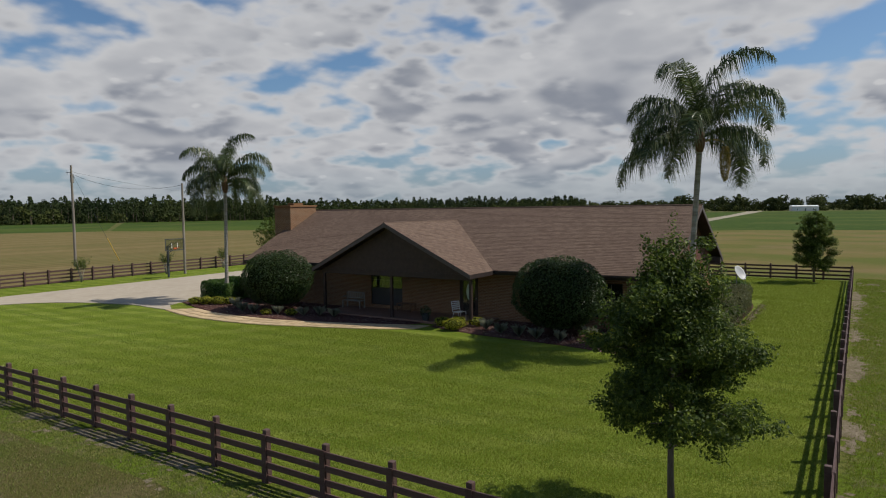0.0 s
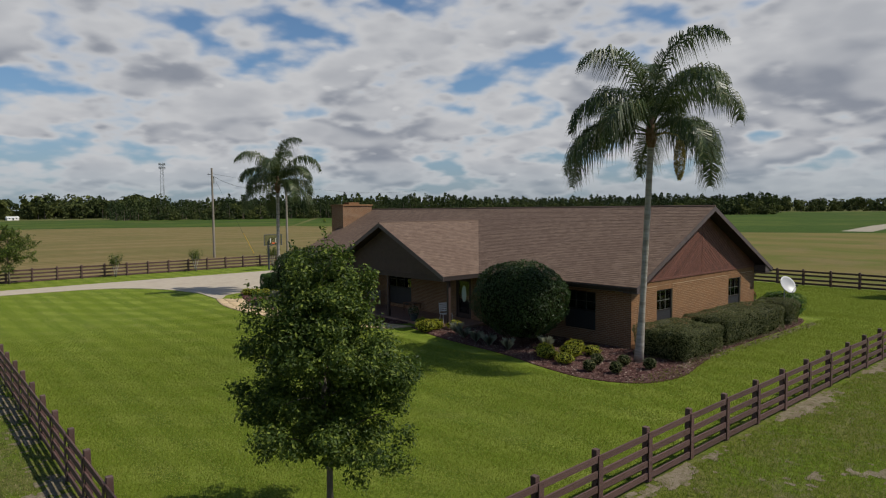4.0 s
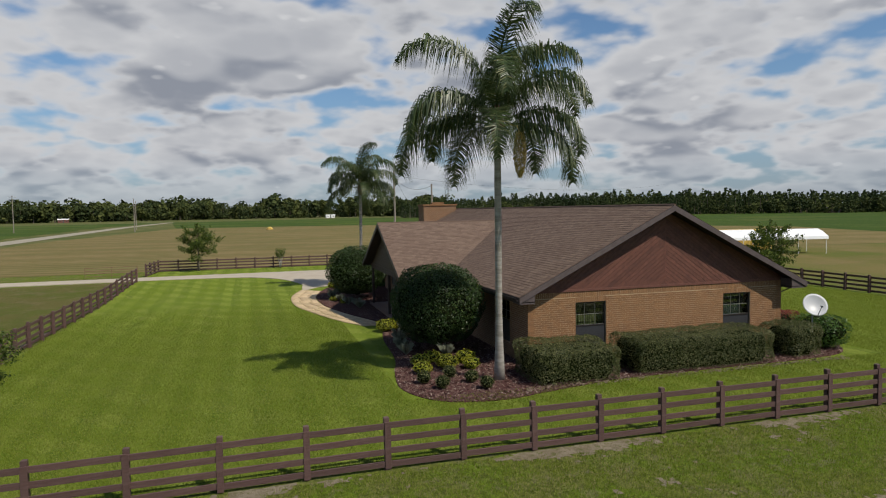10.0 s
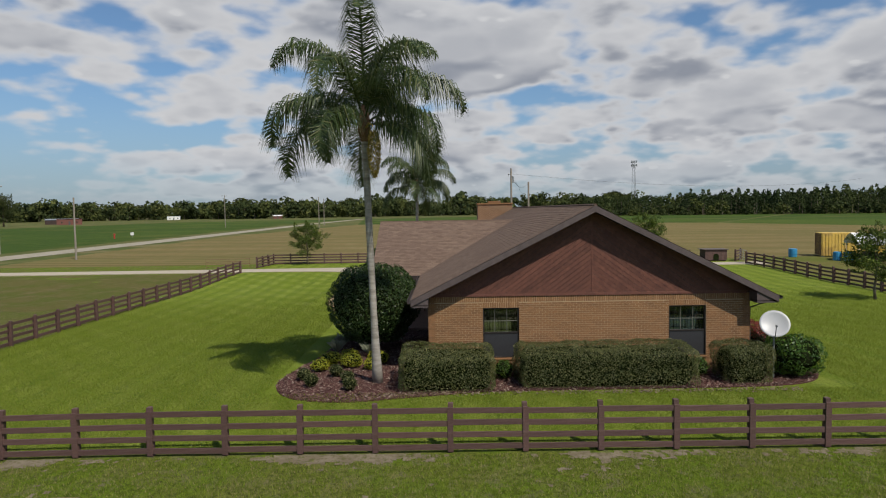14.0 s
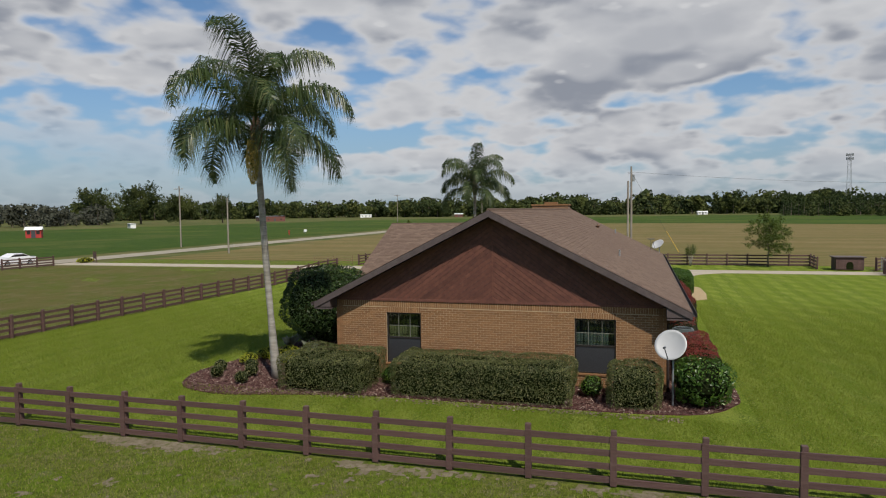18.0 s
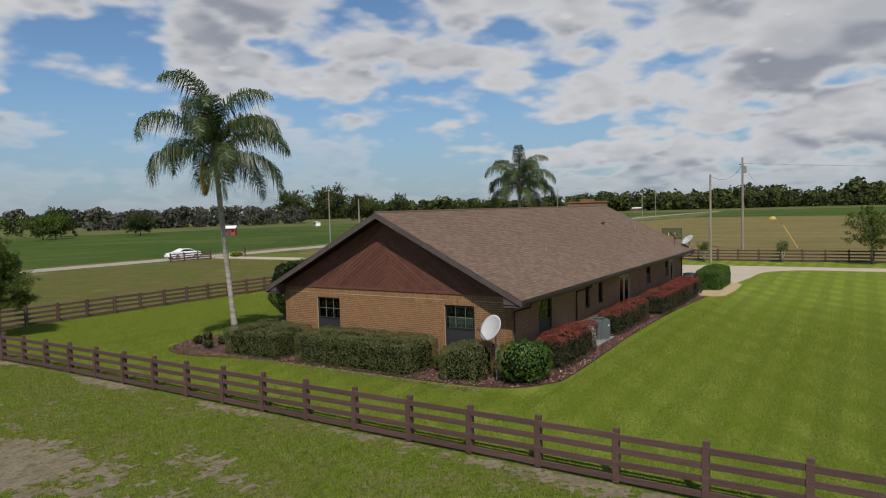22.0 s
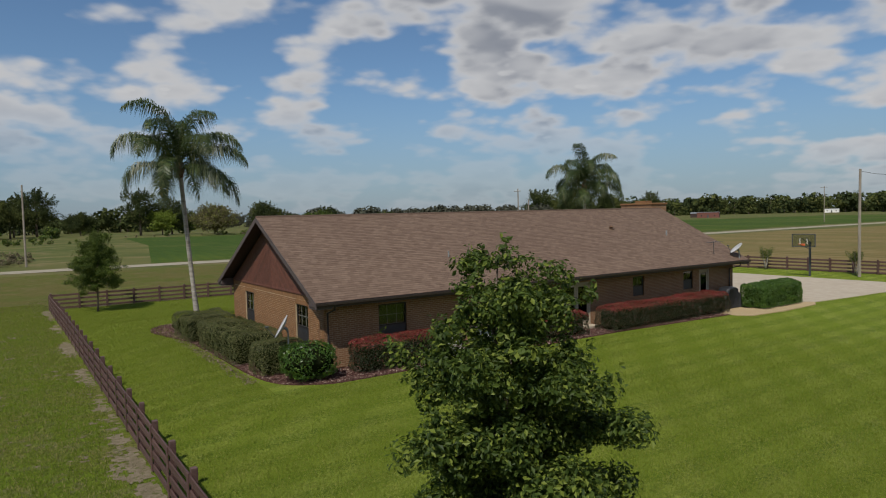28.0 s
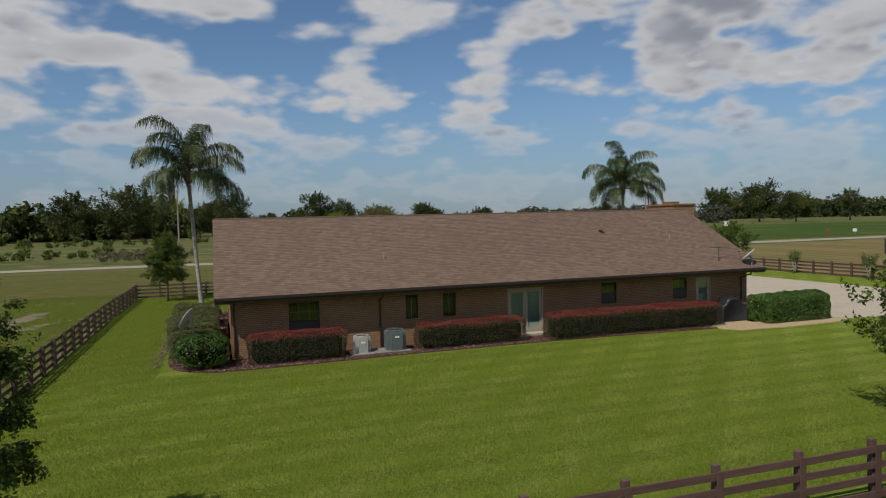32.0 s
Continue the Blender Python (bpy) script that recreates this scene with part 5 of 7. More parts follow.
def vase_tree(x, y, seed):
    """A small tree of several pale stems that spread like a vase, with open foliage on the upper twigs."""
    rng = np.random.default_rng(seed)
    r = random.Random(seed)
    ob = thing("small_tree", (x, y, 0.0), "small vase-shaped tree with several pale stems beside the fence", "small tree", "small trees along the fence")
    P, N = [], []
    for k in range(5):
        a = k * 1.257 + r.uniform(-0.3, 0.3)
        c = Vector((math.cos(a), math.sin(a), 0))
        stem = [c * 0.05 + Vector((0, 0, -0.03)), c * 0.12 + Vector((0, 0, 0.5)), c * 0.26 + Vector((0, 0, 1.05))]
        part("stem", tube(stem, [0.035, 0.028, 0.02], 6), PALMBARK, ob, smooth=True)
        for m in range(3):
            tip = stem[2] + c * r.uniform(0.02, 0.28) + Vector((r.uniform(-0.16, 0.16), r.uniform(-0.16, 0.16), r.uniform(0.45, 0.95)))
            part("twig", tube([stem[2], stem[2].lerp(tip, 0.55) + c * 0.05, tip], [0.012, 0.008, 0.003], 5), PALMBARK, ob)
            t = rng.uniform(0.1, 1.05, 95)[:, None]
            q = np.array(stem[2])[None, :] * (1 - t) + np.array(tip)[None, :] * t + rng.normal(0, 0.10, (95, 3))
            P.append(q), N.append(rng.normal(0, 0.6, (95, 3)) + np.array([0, 0, 0.6]))
    leaves("crown", np.concatenate(P), np.concatenate(N), 0.085, OAKLEAF, ob, seed, 0.5)
    return ob


for i, (x, y) in enumerate([(-55.4, 22.2), (-55.4, 29.2), (-55.0, 36.9), (-55.4, 43.7)]):
    vase_tree(x, y, 50 + i)

shrub(-11.85, 26.35, 2.08, 1.85, 3.5, MYRTLELEAF, "large dark rounded shrub clipped like a dome beside the porch", 61, 420, 0.10, 0.04, "round_shrub", flat=0.14, lumpy=0.10, tuck=0.4)
shrub(-28.75, 25.8, 2.15, 1.9, 3.4, MYRTLELEAF, "dark rounded dome-shaped shrub beside the driveway", 62, 380, 0.10, 0.04, "round_shrub", flat=0.14, lumpy=0.10, tuck=0.4)
G1 = "olive hedges along the gable wall"
hedge(-7.45, -5.2, 27.75, 30.75, 1.12, HEDGELEAF, None, "clipped olive-green hedge below the gable window", 71, group=G1)
hedge(-7.5, -5.4, 31.5, 37.05, 1.15, HEDGELEAF, None, "long clipped olive-green hedge below the gable wall", 72, group=G1)
hedge(-7.4, -5.65, 38.0, 39.5, 1.12, HEDGELEAF, None, "short clipped olive-green hedge beside the dish", 73, group=G1)
shrub(-6.9, 31.1, 0.4, 0.32, 0.6, BRIGHTLEAF, "low bright green shrub between hedges", 74, 500, 0.06)
shrub(-7.0, 37.5, 0.45, 0.35, 0.6, BRIGHTLEAF, "low bright green shrub between hedges", 75, 500, 0.06)
shrub(-6.95, 40.65, 1.0, 0.85, 1.3, BRIGHTLEAF, "glossy bright green rounded shrub at the house corner", 76, 420, 0.09, flat=0.3, lumpy=0.14)
G2 = "red-topped hedges along the back wall"
hedge(-12.35, -8.55, 40.15, 41.3, 1.12, DARKLEAF, REDLEAF, "dark hedge with red new growth on top", 81, group=G2)
hedge(-20.3, -15.35, 40.1, 41.15, 1.05, DARKLEAF, REDLEAF, "dark hedge with red new growth on top", 82, group=G2)
hedge(-30.5, -21.4, 40.2, 41.6, 1.1, DARKLEAF, REDLEAF, "long dark hedge with red new growth on top", 83, group=G2)
hedge(-36.5, -32.5, 40.7, 42.3, 1.3, BRIGHTLEAF, None, "clipped green hedge beside the driveway", 84, size=0.085)
hedge(-36.9, -34.2, 26.7, 29.6, 1.2, BRIGHTLEAF, None, "clipped green hedge below the shorter palm", 85, size=0.085)

# ---- far trees ----
def clump_tree(rng, x, y, h, r, kind, P, N, S):
    """Clumps of one far tree, gathered into the lists."""
    if kind == "pine":
        n = 120
        f = rng.uniform(0.03, 1.0, n) ** 0.9
        rr = r * (1.02 - f) ** 0.7 * rng.uniform(0.3, 1.0, n) + 0.25
        a = rng.uniform(0, 2 * math.pi, n)
        p = np.stack([x + np.cos(a) * rr, y + np.sin(a) * rr, h * f], 1)
        nn = np.stack([np.cos(a), np.sin(a), 0.5 + 0 * a], 1)
        s = h * 0.055 * rng.uniform(0.7, 1.3, n)
    else:
        blobs = rng.integers(6, 10)
        p, nn, s = [], [], []
        for _ in range(blobs):
            bc = np.array([x, y, h * rng.uniform(0.10, 0.78)]) + np.array([rng.normal(0, r * 0.5), rng.normal(0, r * 0.5), 0])
            br = r * rng.uniform(0.4, 0.72)
            n = 46
            d = rng.normal(0, 1, (n, 3))
            d /= np.linalg.norm(d, axis=1, keepdims=True)
            p.append(bc + d * br * np.array([1, 1, 0.75]) * rng.uniform(0.7, 1.05, n)[:, None])
            nn.append(d + np.array([0, 0, 0.4]))
            s.append(np.full(n, r * 0.20) * rng.uniform(0.6, 1.4, n))
        p, nn, s = np.concatenate(p), np.concatenate(nn), np.concatenate(s)
        p[:, 2] = np.clip(p[:, 2], 0.3, h)
    P.append(p), N.append(nn), S.append(s)


def woods(segments, material, label, seed, name="woods"):
    """A belt of far trees. segments: bearing from, to, distance, rows, spacing, least and greatest height, kind."""
    rng = np.random.default_rng(seed)
    P, N, S, V, F = [], [], [], [], []
    for a0, a1, dist, rows, gap, h0, h1, kind in segments:
        n = max(1, int(radians(a1 - a0) * dist / gap))
        for row in range(rows):
            for i in range(n):
                a = radians(a0 + (a1 - a0) * (i + rng.uniform(0, 1)) / n)
                d = dist * (1 + 0.045 * row + rng.uniform(-0.02, 0.02))
                h = rng.uniform(h0, h1) * (1 + 0.12 * noise.noise(Vector((a * 14, seed, 0)))) * rng.choice([0.72, 0.9, 1.0, 1.0, 1.12])
                r = h * (0.28 if kind == "pine" else rng.uniform(0.33, 0.5))
                x, y = math.cos(a) * d, 30 + math.sin(a) * d
                clump_tree(rng, x, y, h, r, kind, P, N, S)
                i0, w = len(V), 0.018 * h
                V += [(x - w, y - w, -0.1), (x + w, y - w, -0.1), (x, y + w, -0.1), (x, y, h * 0.8)]
                F += [(i0, i0 + 1, i0 + 3), (i0 + 1, i0 + 2, i0 + 3), (i0 + 2, i0, i0 + 3)]
    P, N, S = np.concatenate(P), np.concatenate(N), np.concatenate(S)
    v, f = leaf_arrays(P, N, 1.0, rng, 0.85, 0.3)
    c = np.repeat(P, 4, axis=0)
    v = c + (v - c) * np.repeat(S * 1.5, 4)[:, None]
    v[:, 2] = np.maximum(v[:, 2], -0.05)
    ob = mesh_from(name, v, np.concatenate([f[:, [0, 1, 2]], f[:, [0, 2, 3]]]), material)
    tagged(ob, label, "woods", "", "stuff")
    tr = mesh_from("trunk", V, F, BARK, ob)
    return ob


woods([(112, 168, 450, 6, 2.2, 10.5, 13.5, "pine"), (138, 160, 440, 3, 3.0, 13, 16, "pine")], PINELEAF, "dark pine woods along the horizon", 201)
woods([(84, 116, 620, 3, 8, 10, 15, "oak"), (164, 200, 640, 4, 8, 14, 23, "oak"), (112, 166, 432, 2, 6, 6, 10, "oak")], WOODSLEAF, "broad dark green oaks along the horizon", 202)
woods([(198, 226, 715, 4, 9, 14, 22, "oak"), (272, 294, 318, 5, 7, 13, 20, "oak"), (256, 274, 470, 3, 10, 12, 18, "oak")], WOODSLEAF, "dark green oaks behind the crop fields", 203)
woods([(224, 241, 400, 3, 8, 10, 15, "oak"), (226, 262, 620, 2, 9, 11, 17, "oak")], GREYLEAF, "grey-green scrub oaks beyond the crop field", 204)
woods([(240, 262, 330, 1, 40, 6, 10, "oak"), (264, 290, 250, 1, 16, 3, 6, "oak")], OAKLEAF, "scattered low oaks in dry grassland", 205)
woods([(150, 175, 600, 1, 70, 9, 12, "oak")], LIMELEAF, "bright lime-green trees in spring leaf", 206)
woods([(262, 288, 190, 2, 6, 1.6, 3.4, "oak"), (242, 258, 268, 1, 7, 1.5, 3.0, "oak"), (272, 292, 96, 4, 3.2, 1.2, 2.6, "oak")], OAKLEAF, "low scrub and bushes beside the road", 207)
DRYBRUSH = leaf_mat("dry_brush_leaf", (0.15, 0.12, 0.07), (0.27, 0.23, 0.14), (0.12, 0.15, 0.04), 0.25, 0.9)
woods([(268, 278, 78, 7, 2.2, 0.9, 2.0, "oak"), (242, 262, 262, 1, 6, 0.8, 1.6, "oak")], DRYBRUSH, "dry straw-coloured brush on a mound beside the road", 208, "brush")

AUTUMN = leaf_mat("rusty_leaf", (0.08, 0.075, 0.03), (0.19, 0.16, 0.07), (0.24, 0.27, 0.04), 0.2, 0.8)
FAR_OAKS = [(-64, -277, 10.7, 6.3, LIMELEAF, "lime"), (-84, -260, 12.0, 8.4, AUTUMN, "rusty"), (-55, -281, 21.0, 8.5, WOODSLEAF, ""), (-70, -285, 17.0, 7.0, WOODSLEAF, ""),
            (-34, -329, 11.0, 6.8, WOODSLEAF, ""), (-15, -341, 24.0, 9.0, WOODSLEAF, ""), (-5, -352, 20.0, 9.5, WOODSLEAF, ""), (-100, -236, 13.5, 6.0, WOODSLEAF, ""),
            (-108, -239, 10.2, 4.6, WOODSLEAF, ""), (-96, -172, 6.8, 4.4, OAKLEAF, ""), (-102, -176, 7.4, 4.6, OAKLEAF, ""), (-119, -206, 10.0, 5.0, WOODSLEAF, ""),
            (-77, -229, 9.6, 8.0, AUTUMN, "rusty"), (-126, -166, 7.0, 4.6, WOODSLEAF, ""), (55, -264, 19.5, 10.0, WOODSLEAF, ""), (28, -227, 20.0, 10.0, WOODSLEAF, ""),
            (20, -340, 20.5, 10.0, LIMELEAF, "lime"), (24, -278, 18.0, 8.5, WOODSLEAF, ""), (3, -300, 15.0, 8.0, WOODSLEAF, ""), (-3, -318, 17.0, 9.0, WOODSLEAF, ""),
            (-330, -300, 20.0, 11.5, WOODSLEAF, ""), (-324, -257, 22.0, 12.0, WOODSLEAF, ""), (-316, -222, 15.0, 9.5, WOODSLEAF, ""), (-352, -218, 17.5, 6.0, WOODSLEAF, "")]
FAR_LABEL = {"": "spreading dark green oak beyond the crop field", "lime": "rounded lime-green tree in new leaf beyond the field", "rusty": "wide tree with thin rust-tinged leaves beyond the field"}
for i, (x, y, h, r, m, kind) in enumerate(FAR_OAKS):
    tree(x, y, h, r * 0.92, h * 0.22, FAR_LABEL[kind], 700 + i, 6500, 0.075 * r + 0.14, 0.022 * h, m, limbs=16, group="far oaks", puff=0.46)
# ---- things round the house ----
def front_plants():
    gy, gs, gd = "yellow shrubs in the front beds", "silver grasses in the front beds", "small dark shrubs in the front beds"
    for i, (x, y, r) in enumerate([(-35.1, 25.0, .42), (-34.4, 25.3, .45), (-33.7, 25.6, .45), (-33.1, 26.0, .4), (-28.0, 24.2, .3), (-16.6, 25.2, .5), (-16.8, 25.9, .45), (-16.1, 26.5, .4), (-17.6, 25.8, .4),
                                   (-9.3, 25.0, .4), (-8.8, 25.8, .45), (-9.3, 26.7, .42), (-8.3, 24.8, .36), (-9.9, 25.6, .36), (-8.4, 26.6, .34), (-26.6, 24.7, .32)]):
        shrub(x, y, r, r * 0.9, r * 1.05, YELLOWLEAF, "low bright yellow-green mounded shrub in mulch", 300 + i, 900, 0.065, group=gy, lumpy=0.35)
    for i, (x, y) in enumerate([(-27.4, 24.5), (-29.0, 24.2), (-30.1, 24.4), (-25.8, 24.8), (-25.0, 25.2), (-31.2, 25.0), (-15.2, 25.8), (-14.2, 25.3), (-13.2, 25.1), (-12.3, 24.95), (-11.2, 24.9), (-10.4, 26.3), (-24.0, 25.2), (-32.2, 25.6)]):
        ob = thing("ornamental_grass", (x, y, 0.045), "pale silvery tuft of ornamental grass in mulch", "grass tuft", gs)
        rng = np.random.default_rng(340 + i)
        n = 130
        a = rng.uniform(0, 2 * math.pi, n)
        ln = rng.uniform(0.3, 0.62, n)
        out_ = rng.uniform(0.15, 0.75, n) * ln
        c, s = np.cos(a), np.sin(a)
        w = 0.011
        v = np.stack([np.stack([-s * w, c * w, 0 * a], 1), np.stack([s * w, -c * w, 0 * a], 1),
                      np.stack([c * out_ * .5 + s * w, s * out_ * .5 - c * w, ln * .75], 1), np.stack([c * out_, s * out_, ln * rng.uniform(.55, 1, n)], 1)], 1).reshape(-1, 3)
        k = np.arange(n)[:, None] * 4
        bl = mesh_from("blades", v, np.concatenate([k + np.array([[0, 1, 2]]), k + np.array([[0, 2, 3]])]), SILVERLEAF, ob)
        bl["kind"] = "stuff"
    for i, (x, y) in enumerate([(-7.0, 24.5), (-6.2, 24.9), (-7.4, 25.5), (-6.6, 26.0), (-5.7, 26.2)]):
        shrub(x, y, 0.24, 0.24, 0.42, HEDGELEAF, "small dark new shrub in bark mulch", 370 + i, 700, 0.05, group=gd)


front_plants()


def mulch_chips():
    rng = np.random.default_rng(9)
    def inside(poly, p):
        x, y = p[:, 0], p[:, 1]
        r = np.zeros(len(p), bool)
        for (ax, ay), (bx, by) in zip(poly, poly[1:] + poly[:1]):
            r ^= ((ay > y) != (by > y)) & (x < (bx - ax) * (y - ay) / (by - ay + 1e-12) + ax)
        return r
    for poly, n, box_ in ((BED_E + [(-30.0, 39.8), (-29.8, 42.0), (-22, 41.5)] + BED_N[:-1], 110000, (-30, -4.5, 23.5, 42.2)), (BED_W, 14000, (-37, -18, 23, 31))):
        p = np.stack([rng.uniform(box_[0], box_[1], n), rng.uniform(box_[2], box_[3], n)], 1)
        p = p[inside(poly, p) & ~((p[:, 0] > -33.6) & (p[:, 0] < -8) & (p[:, 1] > 28.6) & (p[:, 1] < 39.7))]
        cen = np.column_stack([p, np.full(len(p), 0.03 if box_[0] < -32 and box_[1] > -10 or box_[1] > -10 else 0.058) + rng.uniform(0, 0.02, len(p))])
        nor = np.tile([0, 0, 1.6], (len(p), 1))
        v, f = leaf_arrays(cen, nor, 0.10, rng, 0.38, 0.12)
        ob = mesh_from("bark_mulch", v, np.concatenate([f[:, [0, 1, 2]], f[:, [0, 2, 3]]]), MULCH_CHIP)
        tagged(ob, "reddish bark mulch chips lying in the bed", "mulch", "", "stuff")


MULCH_CHIP = leaf_mat("mulch_chip", (0.10, 0.050, 0.040), (0.24, 0.145, 0.115), (0.36, 0.27, 0.22), 0.12, 0.9, 0.0)
mulch_chips()


def dish(at, normal, radius, base_z, label, mast_at=None, arm=True):
    ob = thing("satellite_dish", (at[0], at[1], base_z), label, "satellite dish")
    nrm = Vector(normal).normalized()
    c = Vector((0, 0, at[2] - base_z))
    side_ = nrm.cross(Vector((0, 0, 1))).normalized()
    upv = side_.cross(nrm)
    bm = bmesh.new()
    rings = []
    for sh in (0.0, -0.018):
        rr = []
        for k in range(0, 7):
            f = k / 6
            depth = (f * f - 1) * radius * 0.22
            rr.append([bm.verts.new(c + (side_ * math.cos(j * math.pi / 16) + upv * math.sin(j * math.pi / 16)) * radius * f + nrm * (depth + sh)) if k else None for j in range(32)])
        rr[0] = [bm.verts.new(c + nrm * (-radius * 0.22 + sh))]
        rings.append(rr)
    for idx, rr in enumerate(rings):
        for j in range(32):
            bm.faces.new([rr[0][0], rr[1][j], rr[1][(j + 1) % 32]][::(1 if idx == 0 else -1)])
            for k in range(1, 6):
                bm.faces.new([rr[k][j], rr[k + 1][j], rr[k + 1][(j + 1) % 32], rr[k][(j + 1) % 32]][::(1 if idx == 0 else -1)])
    for j in range(32):
        bm.faces.new([rings[0][6][j], rings[1][6][j], rings[1][6][(j + 1) % 32], rings[0][6][(j + 1) % 32]])
    part("reflector", bm, DISHGREY, ob, "pale grey-white reflector", True)
    b = c - nrm * (radius * 0.22 + 0.03)
    part("bracket", tube([b, b - nrm * 0.10, b - nrm * 0.14 - Vector((0, 0, 0.12))], [0.07, 0.05, 0.03], 8), GREYMETAL, ob)
    e = b - nrm * 0.14
    part("mast", tube([Vector((e.x, e.y, -0.05)) if mast_at is None else Vector(mast_at), e], [0.028, 0.028], 8), GREYMETAL, ob)
    low = c - upv * radius * 0.95
    foc = c + nrm * radius * 0.95 - upv * radius * 0.55
    part("feed_arm", tube([low, foc], [0.014, 0.012], 6), DARKMETAL, ob)
    d2 = (c - foc).normalized()
    part("receiver", tube([foc - d2 * 0.05, foc, foc + d2 * 0.08], [0.03, 0.035, 0.022], 8), DARKMETAL, ob)
    return ob


dish((-6.35, 39.72, 1.82), (0.81, -0.31, 0.5), 0.45, 0.04, "large white satellite dish on a post beside the hedge")
dish((-33.35, 40.05, 3.28), (0.5, -0.45, 0.74), 0.42, 2.72, "white satellite dish mounted on the roof corner")
ant = thing("antenna", (-31.9, 39.6, 2.95), "thin dark roof antenna beside the dish", "antenna")
part("mast", tube([(0, 0, 0), (0, 0, 0.75)], [0.018, 0.018], 6), DARKMETAL, ant)
part("boom", tube([(-0.55, 0.05, 0.72), (0.5, -0.05, 0.72)], [0.014, 0.014], 6), DARKMETAL, ant)
for k in range(5):
    part("element", tube([(-0.5 + 0.24 * k, -0.28 + 0.02 * k, 0.72), (-0.5 + 0.24 * k, 0.28 - 0.02 * k, 0.72)], [0.008, 0.008], 5), DARKMETAL, ant)


PADGREY = mat("weathered_pad", (0.24, 0.225, 0.20), (0.33, 0.31, 0.275), 5, 0.9, (0.17, 0.155, 0.13), 1.5, 0.6, bump=0.3)


def ac_unit(x, y, w, h, body, label):
    ob = thing("air_conditioner", (x, y, 0.08), label, "air conditioner", "air conditioners by the back wall")
    bm = bmesh.new()
    bmesh.ops.create_cube(bm, size=1.0)
    bmesh.ops.scale(bm, vec=(w, w, h), verts=bm.verts)
    bmesh.ops.translate(bm, vec=(0, 0, h / 2), verts=bm.verts)
    bmesh.ops.bevel(bm, geom=[e for e in bm.edges if abs(e.verts[0].co.z - e.verts[1].co.z) > 0.1], offset=w * 0.2, segments=4, affect="EDGES")
    part("casing", bm, body, ob)
    for sgn in (1, -1):
        for k in range(7):
            u = -w * 0.27 + k * w * 0.09
            part("grille_rib", add_box(bmesh.new(), u - 0.012, u + 0.012, *sorted((sgn * w / 2, sgn * (w / 2 + 0.014))), 0.1, h - 0.12), body, ob)
            part("grille_rib", add_box(bmesh.new(), *sorted((sgn * w / 2, sgn * (w / 2 + 0.014))), u - 0.012, u + 0.012, 0.1, h - 0.12), body, ob)
    ring = [(math.cos(a * math.pi / 10) * w * 0.42, math.sin(a * math.pi / 10) * w * 0.42, h + 0.03) for a in range(21)]
    part("fan_ring", tube(ring, [0.03] * 21, 6), body, ob)
    for k in range(8):
        a = k * math.pi / 8
        part("fan_guard", tube([(math.cos(a) * w * .42, math.sin(a) * w * .42, h + 0.04), (-math.cos(a) * w * .42, -math.sin(a) * w * .42, h + 0.04)], [0.006] * 2, 4), DARKMETAL, ob)
    # thin black disc on the closed casing paints the shade below the fan guard
    part("fan_shade_disc", tube([(0, 0, h + 0.002), (0, 0, h + 0.012)], [w * 0.4, w * 0.4], 20), TYRE, ob)
    part("name_plate", add_box(bmesh.new(), -0.09, 0.09, w / 2 + 0.014, w / 2 + 0.02, h - 0.24, h - 0.18), WHITE, ob, "small pale plate")
    return ob


pad = box("equipment_pad", -15.05, -12.55, 40.05, 41.0, 0.0, 0.08, PADGREY, None, 0.01)
tagged(pad, "pale concrete pad under the air conditioners", "concrete pad")
ac_unit(-13.05, 40.55, 0.64, 0.64, mat("pale_casing", (0.38, 0.38, 0.35), (0.46, 0.46, 0.43), 6, 0.5, bump=0.1), "small pale grey air conditioner on a pad")
ac_unit(-14.45, 40.55, 0.80, 0.78, GREENGREY, "large dark grey air conditioner on a pad")

# covered grill
gr = thing("barbecue_grill", (-31.75, 40.55, 0.03), "barbecue grill under a black vinyl cover", "grill")
bm = bmesh.new()
prof = [(-0.72, 0.02), (-0.74, 0.5), (-0.70, 0.80), (-0.45, 0.88), (-0.38, 1.08), (-0.2, 1.18), (0.2, 1.18), (0.38, 1.08), (0.45, 0.88), (0.70, 0.80), (0.74, 0.5), (0.72, 0.02)]
rows_ = []
for k, (yy, f) in enumerate(((-0.34, 0.93), (-0.36, 0.98), (-0.15, 1.0), (0.15, 1.0), (0.36, 0.98), (0.34, 0.93))):
    rows_.append([bm.verts.new((x * (1 + 0.03 * math.sin(i * 2.3 + k)), yy + 0.03 * math.sin(i * 1.7 + k * 2), max(0.0, z * f))) for i, (x, z) in enumerate(prof)])
for r0, r1 in zip(rows_, rows_[1:]):
    for i in range(len(prof) - 1):
        bm.faces.new((r0[i], r0[i + 1], r1[i + 1], r1[i]))
bm.faces.new(rows_[0][::-1]), bm.faces.new(rows_[-1])
part("cover", bm, BLACKCLOTH, gr, "", True)
for x in (-0.6, 0.6):
    part("wheel", tube([(x, -0.3, 0.08), (x + 0.05, -0.3, 0.08)], [0.08, 0.08], 12), TYRE, gr)


GREYWOOD = mat("weathered_wood", (0.26, 0.24, 0.21), (0.36, 0.33, 0.29), 5, 0.85, (0.2, 0.18, 0.155), 2.0, 0.5, bump=0.4)


